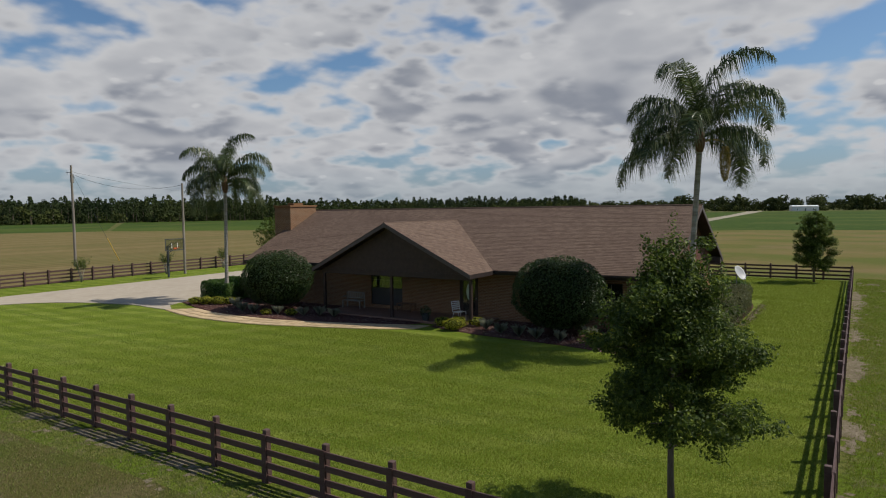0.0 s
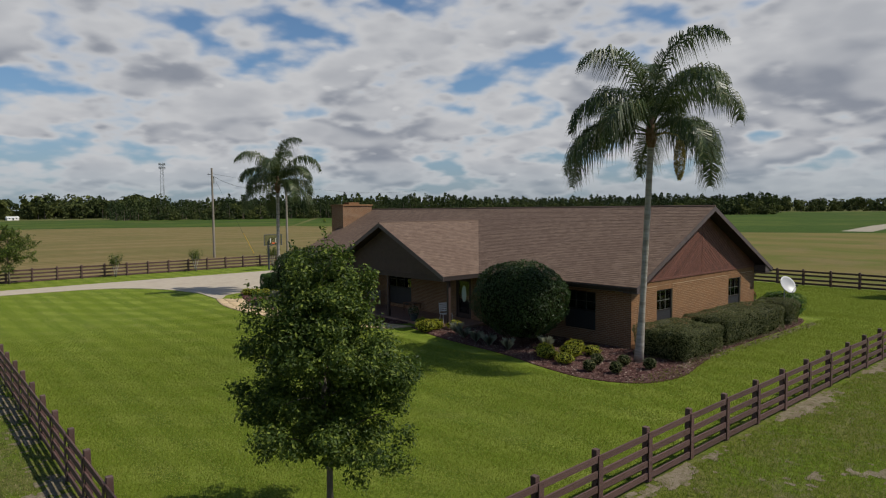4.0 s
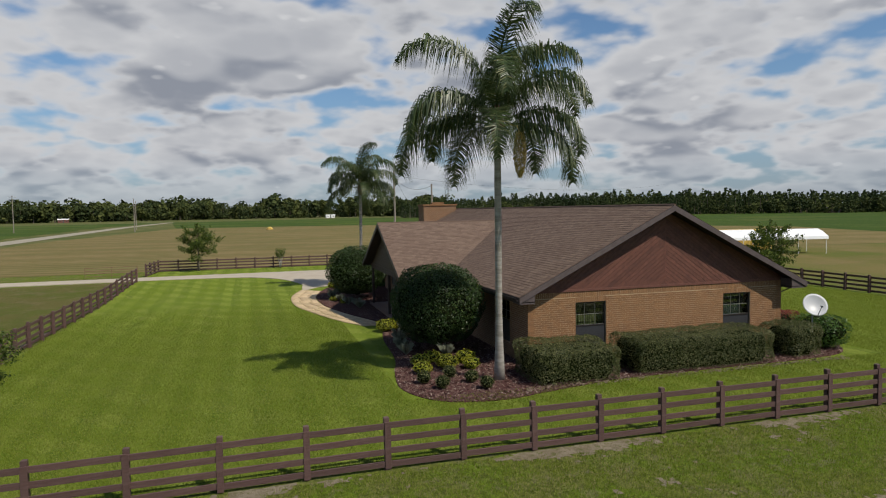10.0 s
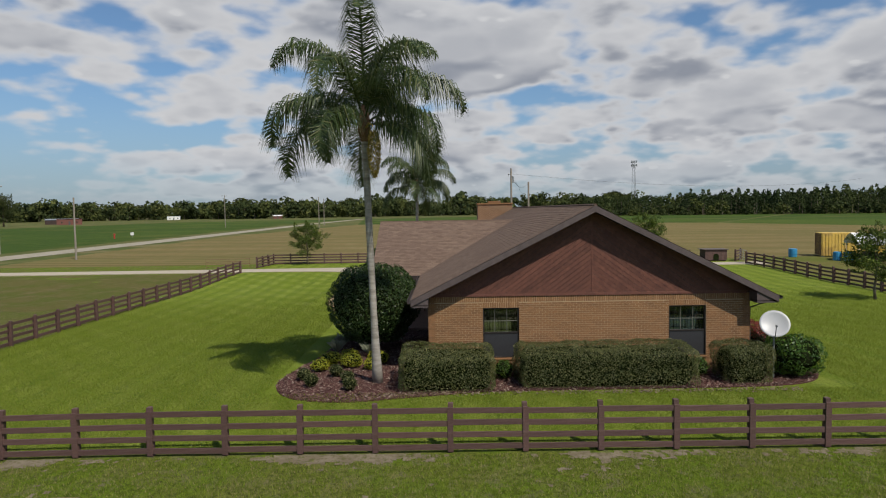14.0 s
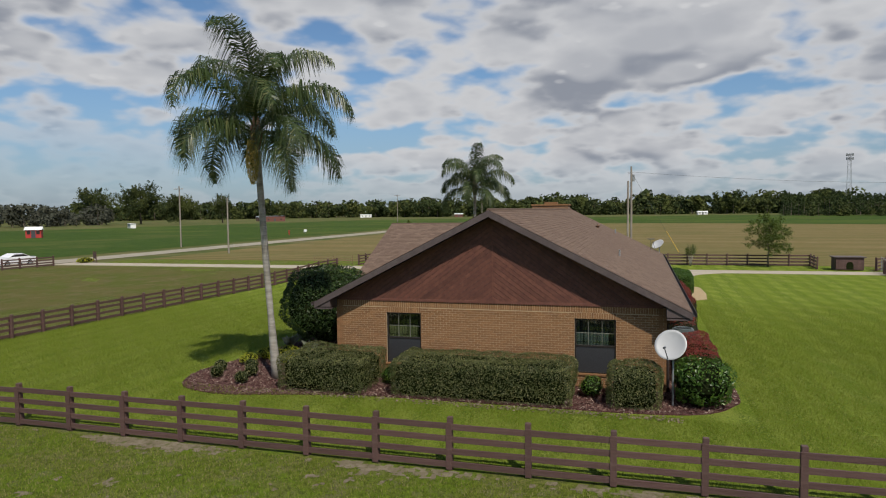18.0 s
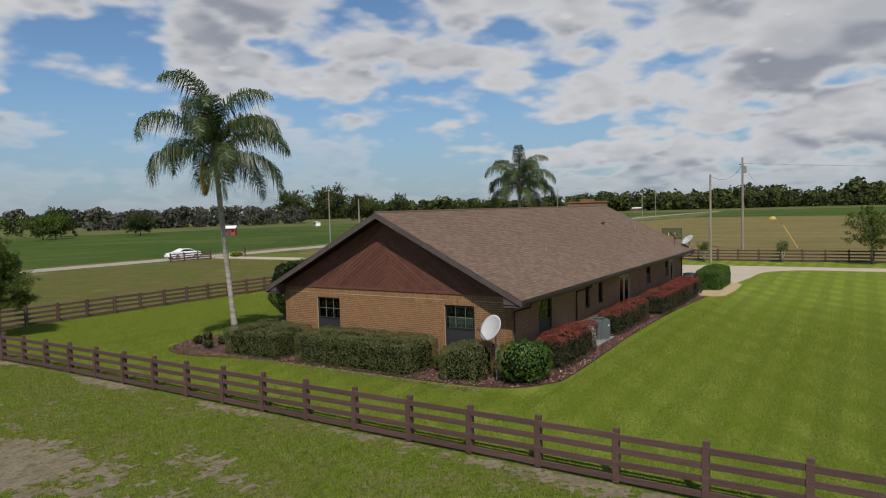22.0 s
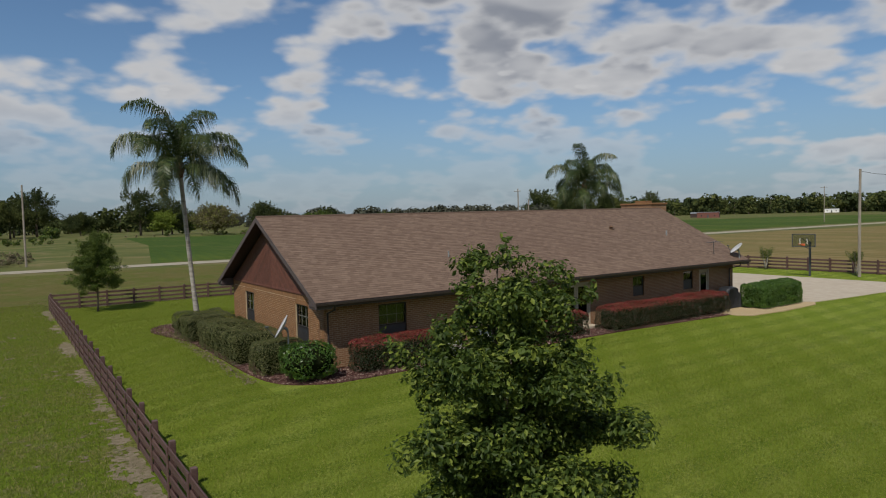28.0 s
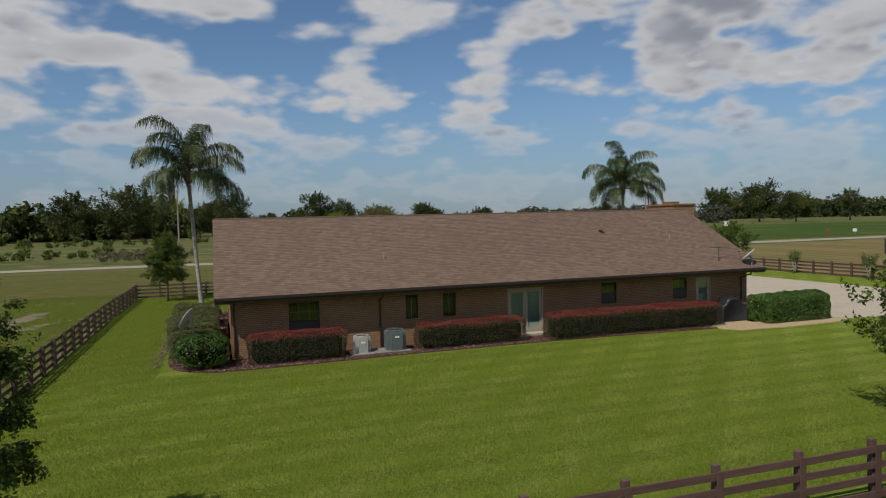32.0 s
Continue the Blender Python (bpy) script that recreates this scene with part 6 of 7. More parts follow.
def bench(x, y, w, material, label, back=True, turn=0.0, h=0.44):
    ob = thing("bench", (x, y, 0.12), label, "bench", turn=turn)
    for sx in (-1, 1):
        for sy in (-1, 1):
            top = 0.88 if back and sy > 0 else h
            part("leg", add_box(bmesh.new(), sx * (w / 2 - 0.05) - 0.03, sx * (w / 2 - 0.05) + 0.03, sy * 0.2 - 0.03, sy * 0.2 + 0.03, 0, top, 0.006), material, ob)
        if back:
            part("armrest", add_box(bmesh.new(), sx * (w / 2 - 0.05) - 0.035, sx * (w / 2 - 0.05) + 0.035, -0.24, 0.2, 0.62, 0.66, 0.006), material, ob)
    for k in range(4):
        yy = -0.21 + k * 0.125
        part("seat_slat", add_box(bmesh.new(), -w / 2 + 0.02, w / 2 - 0.02, yy, yy + 0.10, h - 0.03, h, 0.004), material, ob)
    if back:
        for z in (0.52, 0.84):
            part("back_rail", add_box(bmesh.new(), -w / 2 + 0.05, w / 2 - 0.05, 0.19, 0.225, z, z + 0.06, 0.004), material, ob)
        for k in range(9):
            xx = -w / 2 + 0.16 + k * (w - 0.32) / 8
            part("back_slat", add_box(bmesh.new(), xx - 0.03, xx + 0.03, 0.195, 0.215, 0.58, 0.84, 0.003), material, ob)
    return ob


bench(-24.95, 27.95, 1.35, GREYWOOD, "weathered grey slatted wooden bench on the porch")
bench(-21.5, 28.25, 1.0, HUSK, "low brown wooden bench beside the front door", False)
ch = thing("chair", (-17.5, 27.2, 0.12), "white metal garden chair on the porch", "chair", turn=70)
for sx in (-0.24, 0.24):
    part("frame", tube([(sx, -0.25, 0), (sx, -0.24, 0.42), (sx, 0.2, 0.40), (sx, 0.32, 0.92)], [0.016] * 4, 6), WHITE, ch)
    part("leg", tube([(sx, 0.28, 0), (sx, 0.1, 0.41)], [0.016] * 2, 6), WHITE, ch)
for k in range(6):
    part("slat", add_box(bmesh.new(), -0.24, 0.24, -0.22 + k * 0.075, -0.17 + k * 0.075, 0.41, 0.425), WHITE, ch)
for k in range(5):
    part("slat", add_box(bmesh.new(), -0.24, 0.24, 0.22 + k * 0.022, 0.235 + k * 0.022, 0.5 + k * 0.09, 0.56 + k * 0.09), WHITE, ch)
pot = thing("flower_pot", (-18.9, 26.3, 0.12), "dark pot of white flowers on the porch edge", "flower pot")
part("pot", tube([(0, 0, 0), (0, 0, 0.05), (0, 0, 0.3), (0, 0, 0.33)], [0.14, 0.16, 0.21, 0.23], 16), DARKMETAL, pot)
rng_ = np.random.default_rng(77)
d_ = rng_.normal(0, 1, (260, 3))
d_ /= np.linalg.norm(d_, axis=1, keepdims=True)
leaves("foliage", d_ * 0.26 + np.array([0, 0, 0.45]), d_, 0.09, MYRTLELEAF, pot, 5)
leaves("flowers", d_[:60] * 0.29 + np.array([0, 0, 0.47]), d_[:60], 0.06, SILVERLEAF, pot, 6, 0.9)

# stones of the path
def flagstones():
    rng = random.Random(4)
    n, m = 36, 3
    po2, pi2 = smooth_line(PATH_OUT, 12), smooth_line(PATH_IN, 12)
    def P(u, v):
        i = u * (len(po2) - 1)
        k = min(int(i), len(po2) - 2)
        a = Vector(po2[k]).lerp(Vector(po2[k + 1]), i - k)
        b = Vector(pi2[k]).lerp(Vector(pi2[k + 1]), i - k)
        return a.lerp(b, v)
    jit = {(i, j): (rng.uniform(-0.28, 0.28) / n * (0 < i < n), rng.uniform(-0.28, 0.28) / m * (0 < j < m)) for i in range(n + 1) for j in range(m + 1)}
    for i in range(n):
        for j in range(m):
            cs = [((i + a) / n + jit[i + a, j + b][0], (j + b) / m + jit[i + a, j + b][1]) for a, b in ((0, 0), (1, 0), (1, 1), (0, 1))]
            pts = [P(*c) for c in cs]
            c = sum(pts, Vector((0, 0))) / 4
            bm = bmesh.new()
            lo, hi = [], []
            for q in pts:
                q = c + (q - c) * 0.93
                lo.append(bm.verts.new((q.x - c.x, q.y - c.y, 0.0)))
                q2 = c + (q - c) * 0.95
                hi.append(bm.verts.new((q2.x - c.x, q2.y - c.y, 0.022 + rng.uniform(0, 0.008))))
            bm.faces.new(hi)
            for k in range(4):
                bm.faces.new((lo[k], lo[(k + 1) % 4], hi[(k + 1) % 4], hi[k]))
            bmesh.ops.recalc_face_normals(bm, faces=bm.faces[:])
            o = part("flagstone", bm, STONE, garden_path)
            o.location = (c.x, c.y, 0.012)


# basketball hoop
bb = thing("basketball_hoop", (-51.8, 34.9, 0.0), "dark basketball hoop with a clear backboard beside the driveway", "basketball hoop")
part("pole", add_box(bmesh.new(), -0.07, 0.07, -0.07, 0.07, 0, 2.75, 0.01), DARKMETAL, bb)
for z0, z1 in ((2.2, 2.55), (2.65, 3.1)):
    part("arm", tube([(0, 0.12, z0), (0.95, 0.2, z1)], [0.03, 0.03], 6), DARKMETAL, bb)
    part("arm", tube([(0, -0.12, z0), (0.95, -0.2, z1)], [0.03, 0.03], 6), DARKMETAL, bb)
for a in ((-0.92, 0.92, 2.38, 2.44), (-0.92, 0.92, 3.36, 3.42)):
    part("board_frame", add_box(bmesh.new(), 0.95, 1.0, *a), DARKMETAL, bb)
for yy in (-0.92, 0.86):
    part("board_frame", add_box(bmesh.new(), 0.95, 1.0, yy, yy + 0.06, 2.44, 3.36), DARKMETAL, bb)
part("backboard", add_box(bmesh.new(), 0.965, 0.985, -0.86, 0.86, 2.44, 3.36), GLASS, bb, "clear backboard")
for a in ((-0.30, -0.26, 2.6, 3.05), (0.26, 0.30, 2.6, 3.05)):
    part("board_mark", add_box(bmesh.new(), 0.986, 0.99, *a), WHITE, bb)
part("rim", tube([(1.25 + math.cos(a * math.pi / 10) * 0.23, math.sin(a * math.pi / 10) * 0.23, 2.62) for a in range(21)], [0.012] * 21, 6), ORANGE, bb)
part("rim_bracket", add_box(bmesh.new(), 0.985, 1.05, -0.12, 0.12, 2.5, 2.64, 0.005), ORANGE, bb)


def pole(x, y, h, label, r=0.13, arm=0.0, can=False, lamp=False, turn=0.0):
    ob = thing("utility_pole", (x, y, -0.1), label, "utility pole", turn=turn)
    part("shaft", tube([(0, 0, 0), (0.02, 0, h * 0.5), (0.0, 0.02, h + 0.1)], [r, r * 0.88, r * 0.72], 10), POLEWOOD, ob)
    if arm:
        part("crossarm", add_box(bmesh.new(), -arm / 2, arm / 2, -0.16, -0.08, h - 0.45, h - 0.33), POLEWOOD, ob)
        for k in (-0.45, -0.2, 0.2, 0.45):
            part("insulator", tube([(k * arm, -0.12, h - 0.33), (k * arm, -0.12, h - 0.18)], [0.035, 0.03], 6), WHITE, ob)
    if can:
        part("transformer", tube([(0.05, 0.33, h - 1.75), (0.05, 0.33, h - 1.7), (0.05, 0.33, h - 0.95), (0.05, 0.33, h - 0.88)], [0.16, 0.2, 0.2, 0.1], 12), GREYMETAL, ob, "grey transformer can")
        part("fuse", tube([(-0.4, 0.1, h - 0.9), (-0.4, 0.1, h - 0.5)], [0.03, 0.03], 6), WHITE, ob)
        part("bracket", add_box(bmesh.new(), -0.5, 0.1, 0.05, 0.11, h - 0.72, h - 0.66), DARKMETAL, ob)
    if lamp:
        part("lamp_arm", tube([(0, 0, h - 0.2), (0.5, 0, h + 0.05), (0.9, 0, h + 0.05)], [0.03] * 3, 6), GREYMETAL, ob)
        part("lamp_head", add_box(bmesh.new(), 0.8, 1.3, -0.1, 0.1, h, h + 0.1, 0.02), GREYMETAL, ob)
    return ob


pole(-72.3, 37.9, 10.9, "tall weathered wooden utility pole with transformer in the field", 0.15, 0, True, turn=60)
pole(-53.5, 37.8, 8.35, "grey wooden service pole beside the fence", 0.12)
pole(-84.0, -38.0, 10.6, "wooden utility pole with crossarm along the road", 0.14, 2.0, turn=85)
pole(-69.0, -18.0, 7.9, "pale wooden pole without arms in the field", 0.13)
pole(-1.3, -46.0, 11.3, "pale wooden utility pole beside the dirt road", 0.15)
pole(-248.0, -59.0, 13.0, "distant utility pole with crossarm", 0.16, 2.6, turn=85)
pole(-225.0, -17.0, 11.0, "distant utility pole with lamp", 0.16, 0, False, True)
pole(-262.0, -22.0, 11.0, "distant utility pole with lamp", 0.16, 0, False, True)


def wire(a, b, sag, label):
    pts = [Vector(a).lerp(Vector(b), k / 14) + Vector((0, 0, -sag * 4 * (k / 14) * (1 - k / 14))) for k in range(15)]
    ob = part("overhead_wire", tube(pts, [0.017] * 15, 4), DARKMETAL)
    return tagged(ob, label, "wire")


wire((-72.3, 37.9, 10.0), (-53.5, 37.8, 8.2), 0.9, "sagging dark service wire between two poles")
wire((-72.3, 37.9, 10.2), (-130, 120, 11), 1.6, "dark power line crossing the field")

# pen with a small wooden hutch at the end of the driveway
fence((-56.2, 54.4), (-52.9, 54.2), "short dark brown board fence of a small pen", face=-1)
fence((-52.3, 58.6), (-54.2, 60.0), "short dark brown board fence of a small pen", face=-1)
hut = thing("hutch", (-52.6, 56.5, 0), "low brown board hutch with an arched opening painted on as dark shade", "hutch", turn=90)
part("box", add_box(bmesh.new(), -1.1, 1.1, -0.7, 0.7, 0.08, 1.15, 0.01), DARKSIDING, hut)
for k in range(9):
    xx = -1.08 + k * 0.243
    part("board", add_box(bmesh.new(), xx, xx + 0.23, -0.722, -0.70, 0.10, 1.14, 0.003), FENCE, hut)
part("roof", add_box(bmesh.new(), -1.25, 1.25, -0.85, 0.85, 1.15, 1.22, 0.01), TRIM, hut)
# flat dark face on the boards, painting the shade of an arched opening
bm = bmesh.new()
vs = [bm.verts.new((x, -0.724, z)) for x, z in [(-0.28, 0.12), (0.28, 0.12), (0.28, 0.5)] + [(0.28 * math.cos(a * math.pi / 8), 0.5 + 0.28 * math.sin(a * math.pi / 8)) for a in range(1, 8)] + [(-0.28, 0.5)]]
bm.faces.new(vs)
part("arch_shade_face", bm, PAINTED_SHADE, hut)
for x in (-1.0, 1.0):
    part("skid", add_box(bmesh.new(), x - 0.06, x + 0.06, -0.65, 0.65, 0, 0.08), POLEWOOD, hut)
gt = thing("metal_gate", (-51.9, 58.9, 0), "thin grey tube gate beside the pen", "gate", turn=-12)
for z in (0.25, 0.5, 0.75, 1.0, 1.2):
    part("bar", tube([(0, 0, z), (2.9, 0, z)], [0.02] * 2, 6), GREYMETAL, gt)
for x in (0, 1.45, 2.9):
    part("upright", tube([(x, 0, 0.0 if x != 1.45 else 0.2), (x, 0, 1.25)], [0.025] * 2, 6), GREYMETAL, gt)
g2 = thing("metal_gate", (-51.6, 9.4, 0), "open brown tube gate across from the fence end", "gate", turn=-78)
for z in (0.25, 0.5, 0.75, 1.0):
    part("bar", tube([(0, 0, z), (4.2, 0, z)], [0.02] * 2, 6), HUSK, g2)
for x in (0, 2.1, 4.2):
    part("upright", tube([(x, 0, 0.0), (x, 0, 1.05)], [0.025] * 2, 6), HUSK, g2)

# shipping container, canopies and barrels behind the back fence
cn = thing("shipping_container", (-55.6, 75.6, -0.03), "rusty yellow shipping container behind the canopies", "container", turn=76)
part("box", add_box(bmesh.new(), -6.1, 6.1, -1.2, 1.2, 0.1, 2.55, 0.02), YELLOWPAINT, cn)
for k in range(40):
    xx = -6.0 + k * 0.305
    part("rib", add_box(bmesh.new(), xx, xx + 0.14, -1.235, -1.2, 0.2, 2.45), YELLOWPAINT, cn)
for k in range(7):
    part("rib", add_box(bmesh.new(), -6.13, -6.1, -1.1 + k * 0.33, -0.95 + k * 0.33, 0.2, 2.45), HUSK, cn)
for x in (-5.9, 5.9):
    part("foot", add_box(bmesh.new(), x - 0.15, x + 0.15, -1.2, 1.2, 0, 0.1), DARKMETAL, cn)


def canopy(x, y, w, d, h, turn, label):
    ob = thing("canopy", (x, y, -0.03), label, "canopy", "white canopies behind the fence", turn=turn)
    for sx in (-1, 1):
        for k in range(3):
            yy = -d / 2 + k * d / 2
            part("post", tube([(sx * w / 2, yy, 0), (sx * w / 2, yy, h)], [0.04] * 2, 6), WHITE, ob)
    prof = [(-w / 2 - 0.1, h - 0.25), (-w / 2 - 0.05, h + 0.05), (-w / 4, h + 0.55), (0, h + 0.85), (w / 4, h + 0.55), (w / 2 + 0.05, h + 0.05), (w / 2 + 0.1, h - 0.25)]
    bm = bmesh.new()
    lay = []
    for off in (0, 0.03):
        lay.append([[bm.verts.new((px_, yy, pz + off)) for px_, pz in prof] for yy in (-d / 2 - 0.2, 0, d / 2 + 0.2)])
    for L in lay:
        for r0, r1 in zip(L, L[1:]):
            for i in range(len(prof) - 1):
                bm.faces.new((r0[i], r0[i + 1], r1[i + 1], r1[i]))
    part("sheet", bm, CANVAS, ob, "white sheet roof")
    return ob


canopy(-50.0, 72.2, 3.6, 5.6, 1.9, -14, "white peaked canopy with dark end over stored goods")
canopy(-48.2, 79.2, 3.8, 6.5, 1.9, -14, "white peaked canopy behind the first")
for i, (x, y, m, s) in enumerate([(-56.0, 66.4, BLUE, 0.42), (-51.0, 68.2, BLUE, 0.4), (-50.4, 68.9, BLUE, 0.4)]):
    br = thing("barrel", (x, y, -0.03), "blue plastic barrel on the ground", "barrel", "blue barrels")
    part("drum", tube([(0, 0, 0), (0, 0, 0.06), (0, 0, 0.35 * s * 2), (0, 0, 0.4 * s * 2), (0, 0, 1.1 * s * 2 - 0.05), (0, 0, 1.1 * s * 2)], [s * 0.9, s, s, s * 1.05, s, s * 0.85], 16), m, br)
for i, (x, y) in enumerate([(-51.6, 71.8), (-50.4, 73.2), (-49.2, 71.6), (-51.2, 74.4)]):
    cr = thing("crate", (x, y, -0.03), "dark stacked crate under the canopy", "crate", "stored crates", turn=i * 17)
    part("box", add_box(bmesh.new(), -0.6, 0.6, -0.45, 0.45, 0, 0.75 + 0.2 * (i % 2), 0.02), DARKSIDING, cr)

# far buildings, tower, car
def shed(x, y, w, d, h, turn, wallm, roofm, label, name="shed", rise=0.8):
    ob = thing(name, (x, y, -0.06), label, name.replace("_", " "), turn=turn)
    part("wall", add_box(bmesh.new(), -w / 2, w / 2, -d / 2, d / 2, 0, h), wallm, ob)
    bm = bmesh.new()
    a = [bm.verts.new(p) for p in ((-w / 2 - .3, -d / 2 - .3, h - .05), (-w / 2 - .3, 0, h + rise), (-w / 2 - .3, d / 2 + .3, h - .05))]
    b = [bm.verts.new((-v.co.x, v.co.y, v.co.z)) for v in a]
    bm.faces.new(a[::-1]), bm.faces.new(b)
    for i, j in ((0, 1), (1, 2), (2, 0)):
        bm.faces.new((a[i], a[j], b[j], b[i]))
    part("roof", bm, roofm, ob)
    part("door", add_box(bmesh.new(), -0.5, 0.5, -d / 2 - 0.05, -d / 2, 0, min(2.1, h - 0.2)), DARKMETAL, ob)
    for sx in (-1, 1):
        part("window", add_box(bmesh.new(), sx * w * 0.3 - 0.4, sx * w * 0.3 + 0.4, -d / 2 - 0.04, -d / 2, 1.0, min(2.0, h - 0.3)), BRONZE, ob)
    return ob


shed(-124, -116, 3.6, 3.0, 2.2, 130, RED, WHITE, "small red shed with white roof in the crop field")
shed(-425, -228, 19, 11, 3.0, 118, DARKSIDING, GREYMETAL, "low farmhouse with grey hip roof before the trees", "farmhouse")
shed(-399, -208, 14, 3, 3.6, 118, REDBROWN, REDBROWN, "long red-brown shipping container beside the farmhouse", "container", 0.1)
shed(-640, -242, 12, 6, 3.0, 112, WHITE, WHITE, "low white building before the oaks", "building", 0.4)
shed(-600, -128, 8, 5, 2.6, 105, REDBROWN, WHITE, "small red house with white roof before the oaks", "house")
shed(-583, 90, 8, 4, 2.2, 98, WHITE, WHITE, "low white barn before the trees", "barn")
shed(-225, -175, 5.4, 2.2, 2.1, 55, WHITE, WHITE, "white box trailer before the oaks", "trailer", 0.1)
shed(-300, 360, 12, 6, 2.6, 60, DARKSIDING, TRIM, "low brown barn before the pine woods", "barn")
shed(-40, 620, 20, 9, 4.0, 20, WHITE, WHITE, "white barn beyond the green field", "barn")
tw = thing("lattice_tower", (-548.9, 190, 0), "tall pale lattice tower above the trees", "tower")
for k in range(3):
    a = k * 2 * math.pi / 3
    part("leg", tube([(math.cos(a) * 2.4, math.sin(a) * 2.4, 0), (math.cos(a) * 1.2, math.sin(a) * 1.2, 44)], [0.16, 0.11], 5), GREYMETAL, tw)
    a2 = a + 2 * math.pi / 3
    for i in range(14):
        z0, z1 = i * 3.1, (i + 1) * 3.1
        f0, f1 = 2.4 - 1.2 * z0 / 44, 2.4 - 1.2 * z1 / 44
        part("brace", tube([(math.cos(a) * f0, math.sin(a) * f0, z0), (math.cos(a2) * f1, math.sin(a2) * f1, z1)], [0.05, 0.05], 4), GREYMETAL, tw)
for z in (40, 43):
    for k in range(6):
        a = k * math.pi / 3
        part("antenna_panel", add_box(bmesh.new(), math.cos(a) * 2.3 - 0.25, math.cos(a) * 2.3 + 0.25, math.sin(a) * 2.3 - 0.25, math.sin(a) * 2.3 + 0.25, z, z + 2.0), GREYMETAL, tw)
    part("platform", tube([(0, 0, z + 0.9), (0, 0, z + 1.05)], [2.2, 2.2], 10), GREYMETAL, tw)


def car(x, y, turn):
    ob = thing("car", (x, y, 0.0), "white saloon car parked on the dirt road", "car", turn=turn)
    prof = [(-2.3, 0.45), (-2.32, 0.75), (-2.15, 0.98), (-1.55, 1.04), (-0.75, 1.42), (0.35, 1.45), (1.15, 1.05), (2.05, 0.88), (2.3, 0.65), (2.3, 0.4), (1.9, 0.28), (-1.9, 0.28)]
    bm = bmesh.new()
    rws = []
    for yy, f in ((-0.88, 0.86), (-0.9, 0.95), (-0.62, 1.0), (0.62, 1.0), (0.9, 0.95), (0.88, 0.86)):
        rws.append([bm.verts.new((px_, yy * (0.8 if pz > 1.2 else 1), 0.28 + (pz - 0.28) * (f if pz > 1.0 else 1))) for px_, pz in prof])
    n = len(prof)
    for r0, r1 in zip(rws, rws[1:]):
        for i in range(n):
            bm.faces.new((r0[i], r0[(i + 1) % n], r1[(i + 1) % n], r1[i]))
    bm.faces.new(rws[0][::-1]), bm.faces.new(rws[-1])
    bmesh.ops.recalc_face_normals(bm, faces=bm.faces[:])
    part("body", bm, CARPAINT, ob)
    for sg in (-1, 1):
        bm = bmesh.new()
        bm.faces.new([bm.verts.new((px_, sg * (0.80 + 0.06 * (1.38 - pz)) if True else 0, pz)) for px_, pz in ((-1.35, 1.05), (-0.7, 1.30), (0.3, 1.32), (0.95, 1.06))])
        part("side_window", bm, BRONZE, ob)
        for wx in (-1.4, 1.4):
            w = part("wheel", tube([(wx, sg * 0.70, 0.32), (wx, sg * 0.91, 0.32)], [0.32, 0.32], 18), TYRE, ob)
            part("rim", tube([(wx, sg * 0.91, 0.32), (wx, sg * 0.925, 0.32)], [0.2, 0.18], 12), GREYMETAL, w)
        part("headlight", add_box(bmesh.new(), 2.2, 2.32, sg * 0.7 - 0.15, sg * 0.7 + 0.15, 0.66, 0.78), GLASS, ob)
        part("tail_light", add_box(bmesh.new(), -2.34, -2.25, sg * 0.7 - 0.15, sg * 0.7 + 0.15, 0.75, 0.9), RED, ob)
    return ob


car(-45.5, -30.6, -3)
shrub(-50.2, -25.0, 1.2, 0.6, 0.7, YELLOWLEAF, "low yellow shrubs at the road entrance", 401, 200, 0.10, -0.03)
sg = thing("entrance_sign", (-51.3, -24.6, -0.03), "small brown board sign at the road entrance", "sign", turn=60)
part("board", add_box(bmesh.new(), -0.55, 0.55, -0.03, 0.03, 0.5, 1.25, 0.005), FENCE, sg)
for x in (-0.5, 0.5):
    part("post", add_box(bmesh.new(), x - 0.05, x + 0.05, -0.05, 0.05, 0, 1.4), FENCE, sg)


# ---- small things in the fields ----
def lumpy_dome(rx, ry, h):
    bm = bmesh.new()
    bmesh.ops.create_icosphere(bm, subdivisions=3, radius=1.0)
    for v in bm.verts:
        k = 1 + lump(v.co, 4, 2.0, 0.2)
        v.co = Vector((v.co.x * rx * k, v.co.y * ry * k, max(0.0, v.co.z) * h * k))
    return bm


mk = thing("marker", (-215.1, 26.1, -0.02), "bright yellow domed field cover before the crop rows", "cover")
part("cover", lumpy_dome(1.7, 1.1, 0.9), YELLOWPAINT, mk)
for x, y, m, lab in ((-142.3, -50.1, RED, "faded red pump stand beside the dirt road"), (-11.0, -42.0, ORANGE, "small orange-red standpipe beside the dirt road")):
    st = thing("standpipe", (x, y, -0.04), lab, "standpipe")
    part("body", tube([(0, 0, 0), (0, 0, 0.9), (0, 0, 1.0)], [0.16, 0.15, 0.05], 10), m, st)
    part("cap", tube([(0, 0, 0.98), (0, 0, 1.12), (0, 0, 1.2)], [0.26, 0.24, 0.06], 10), m, st)
    part("outlet", tube([(0, 0, 0.6), (0.42, 0, 0.6)], [0.1, 0.1], 8), m, st)
bx_ = thing("valve_box", (-150.0, -49.5, -0.04), "small white box on a post in the crop field", "valve box")
part("post", tube([(0, 0, 0), (0, 0, 0.5)], [0.06, 0.06], 6), GREYMETAL, bx_)
part("box", add_box(bmesh.new(), -0.35, 0.35, -0.3, 0.3, 0.5, 1.2, 0.03), WHITE, bx_)
guy = thing("guy_wire", (-73.5, 43.7, -0.02), "steel guy wire with a pale yellow guard sleeve", "guy wire")
part("wire", tube([(0, 0, 0), (1.2, -5.8, 10.2)], [0.012, 0.012], 5), DARKMETAL, guy)
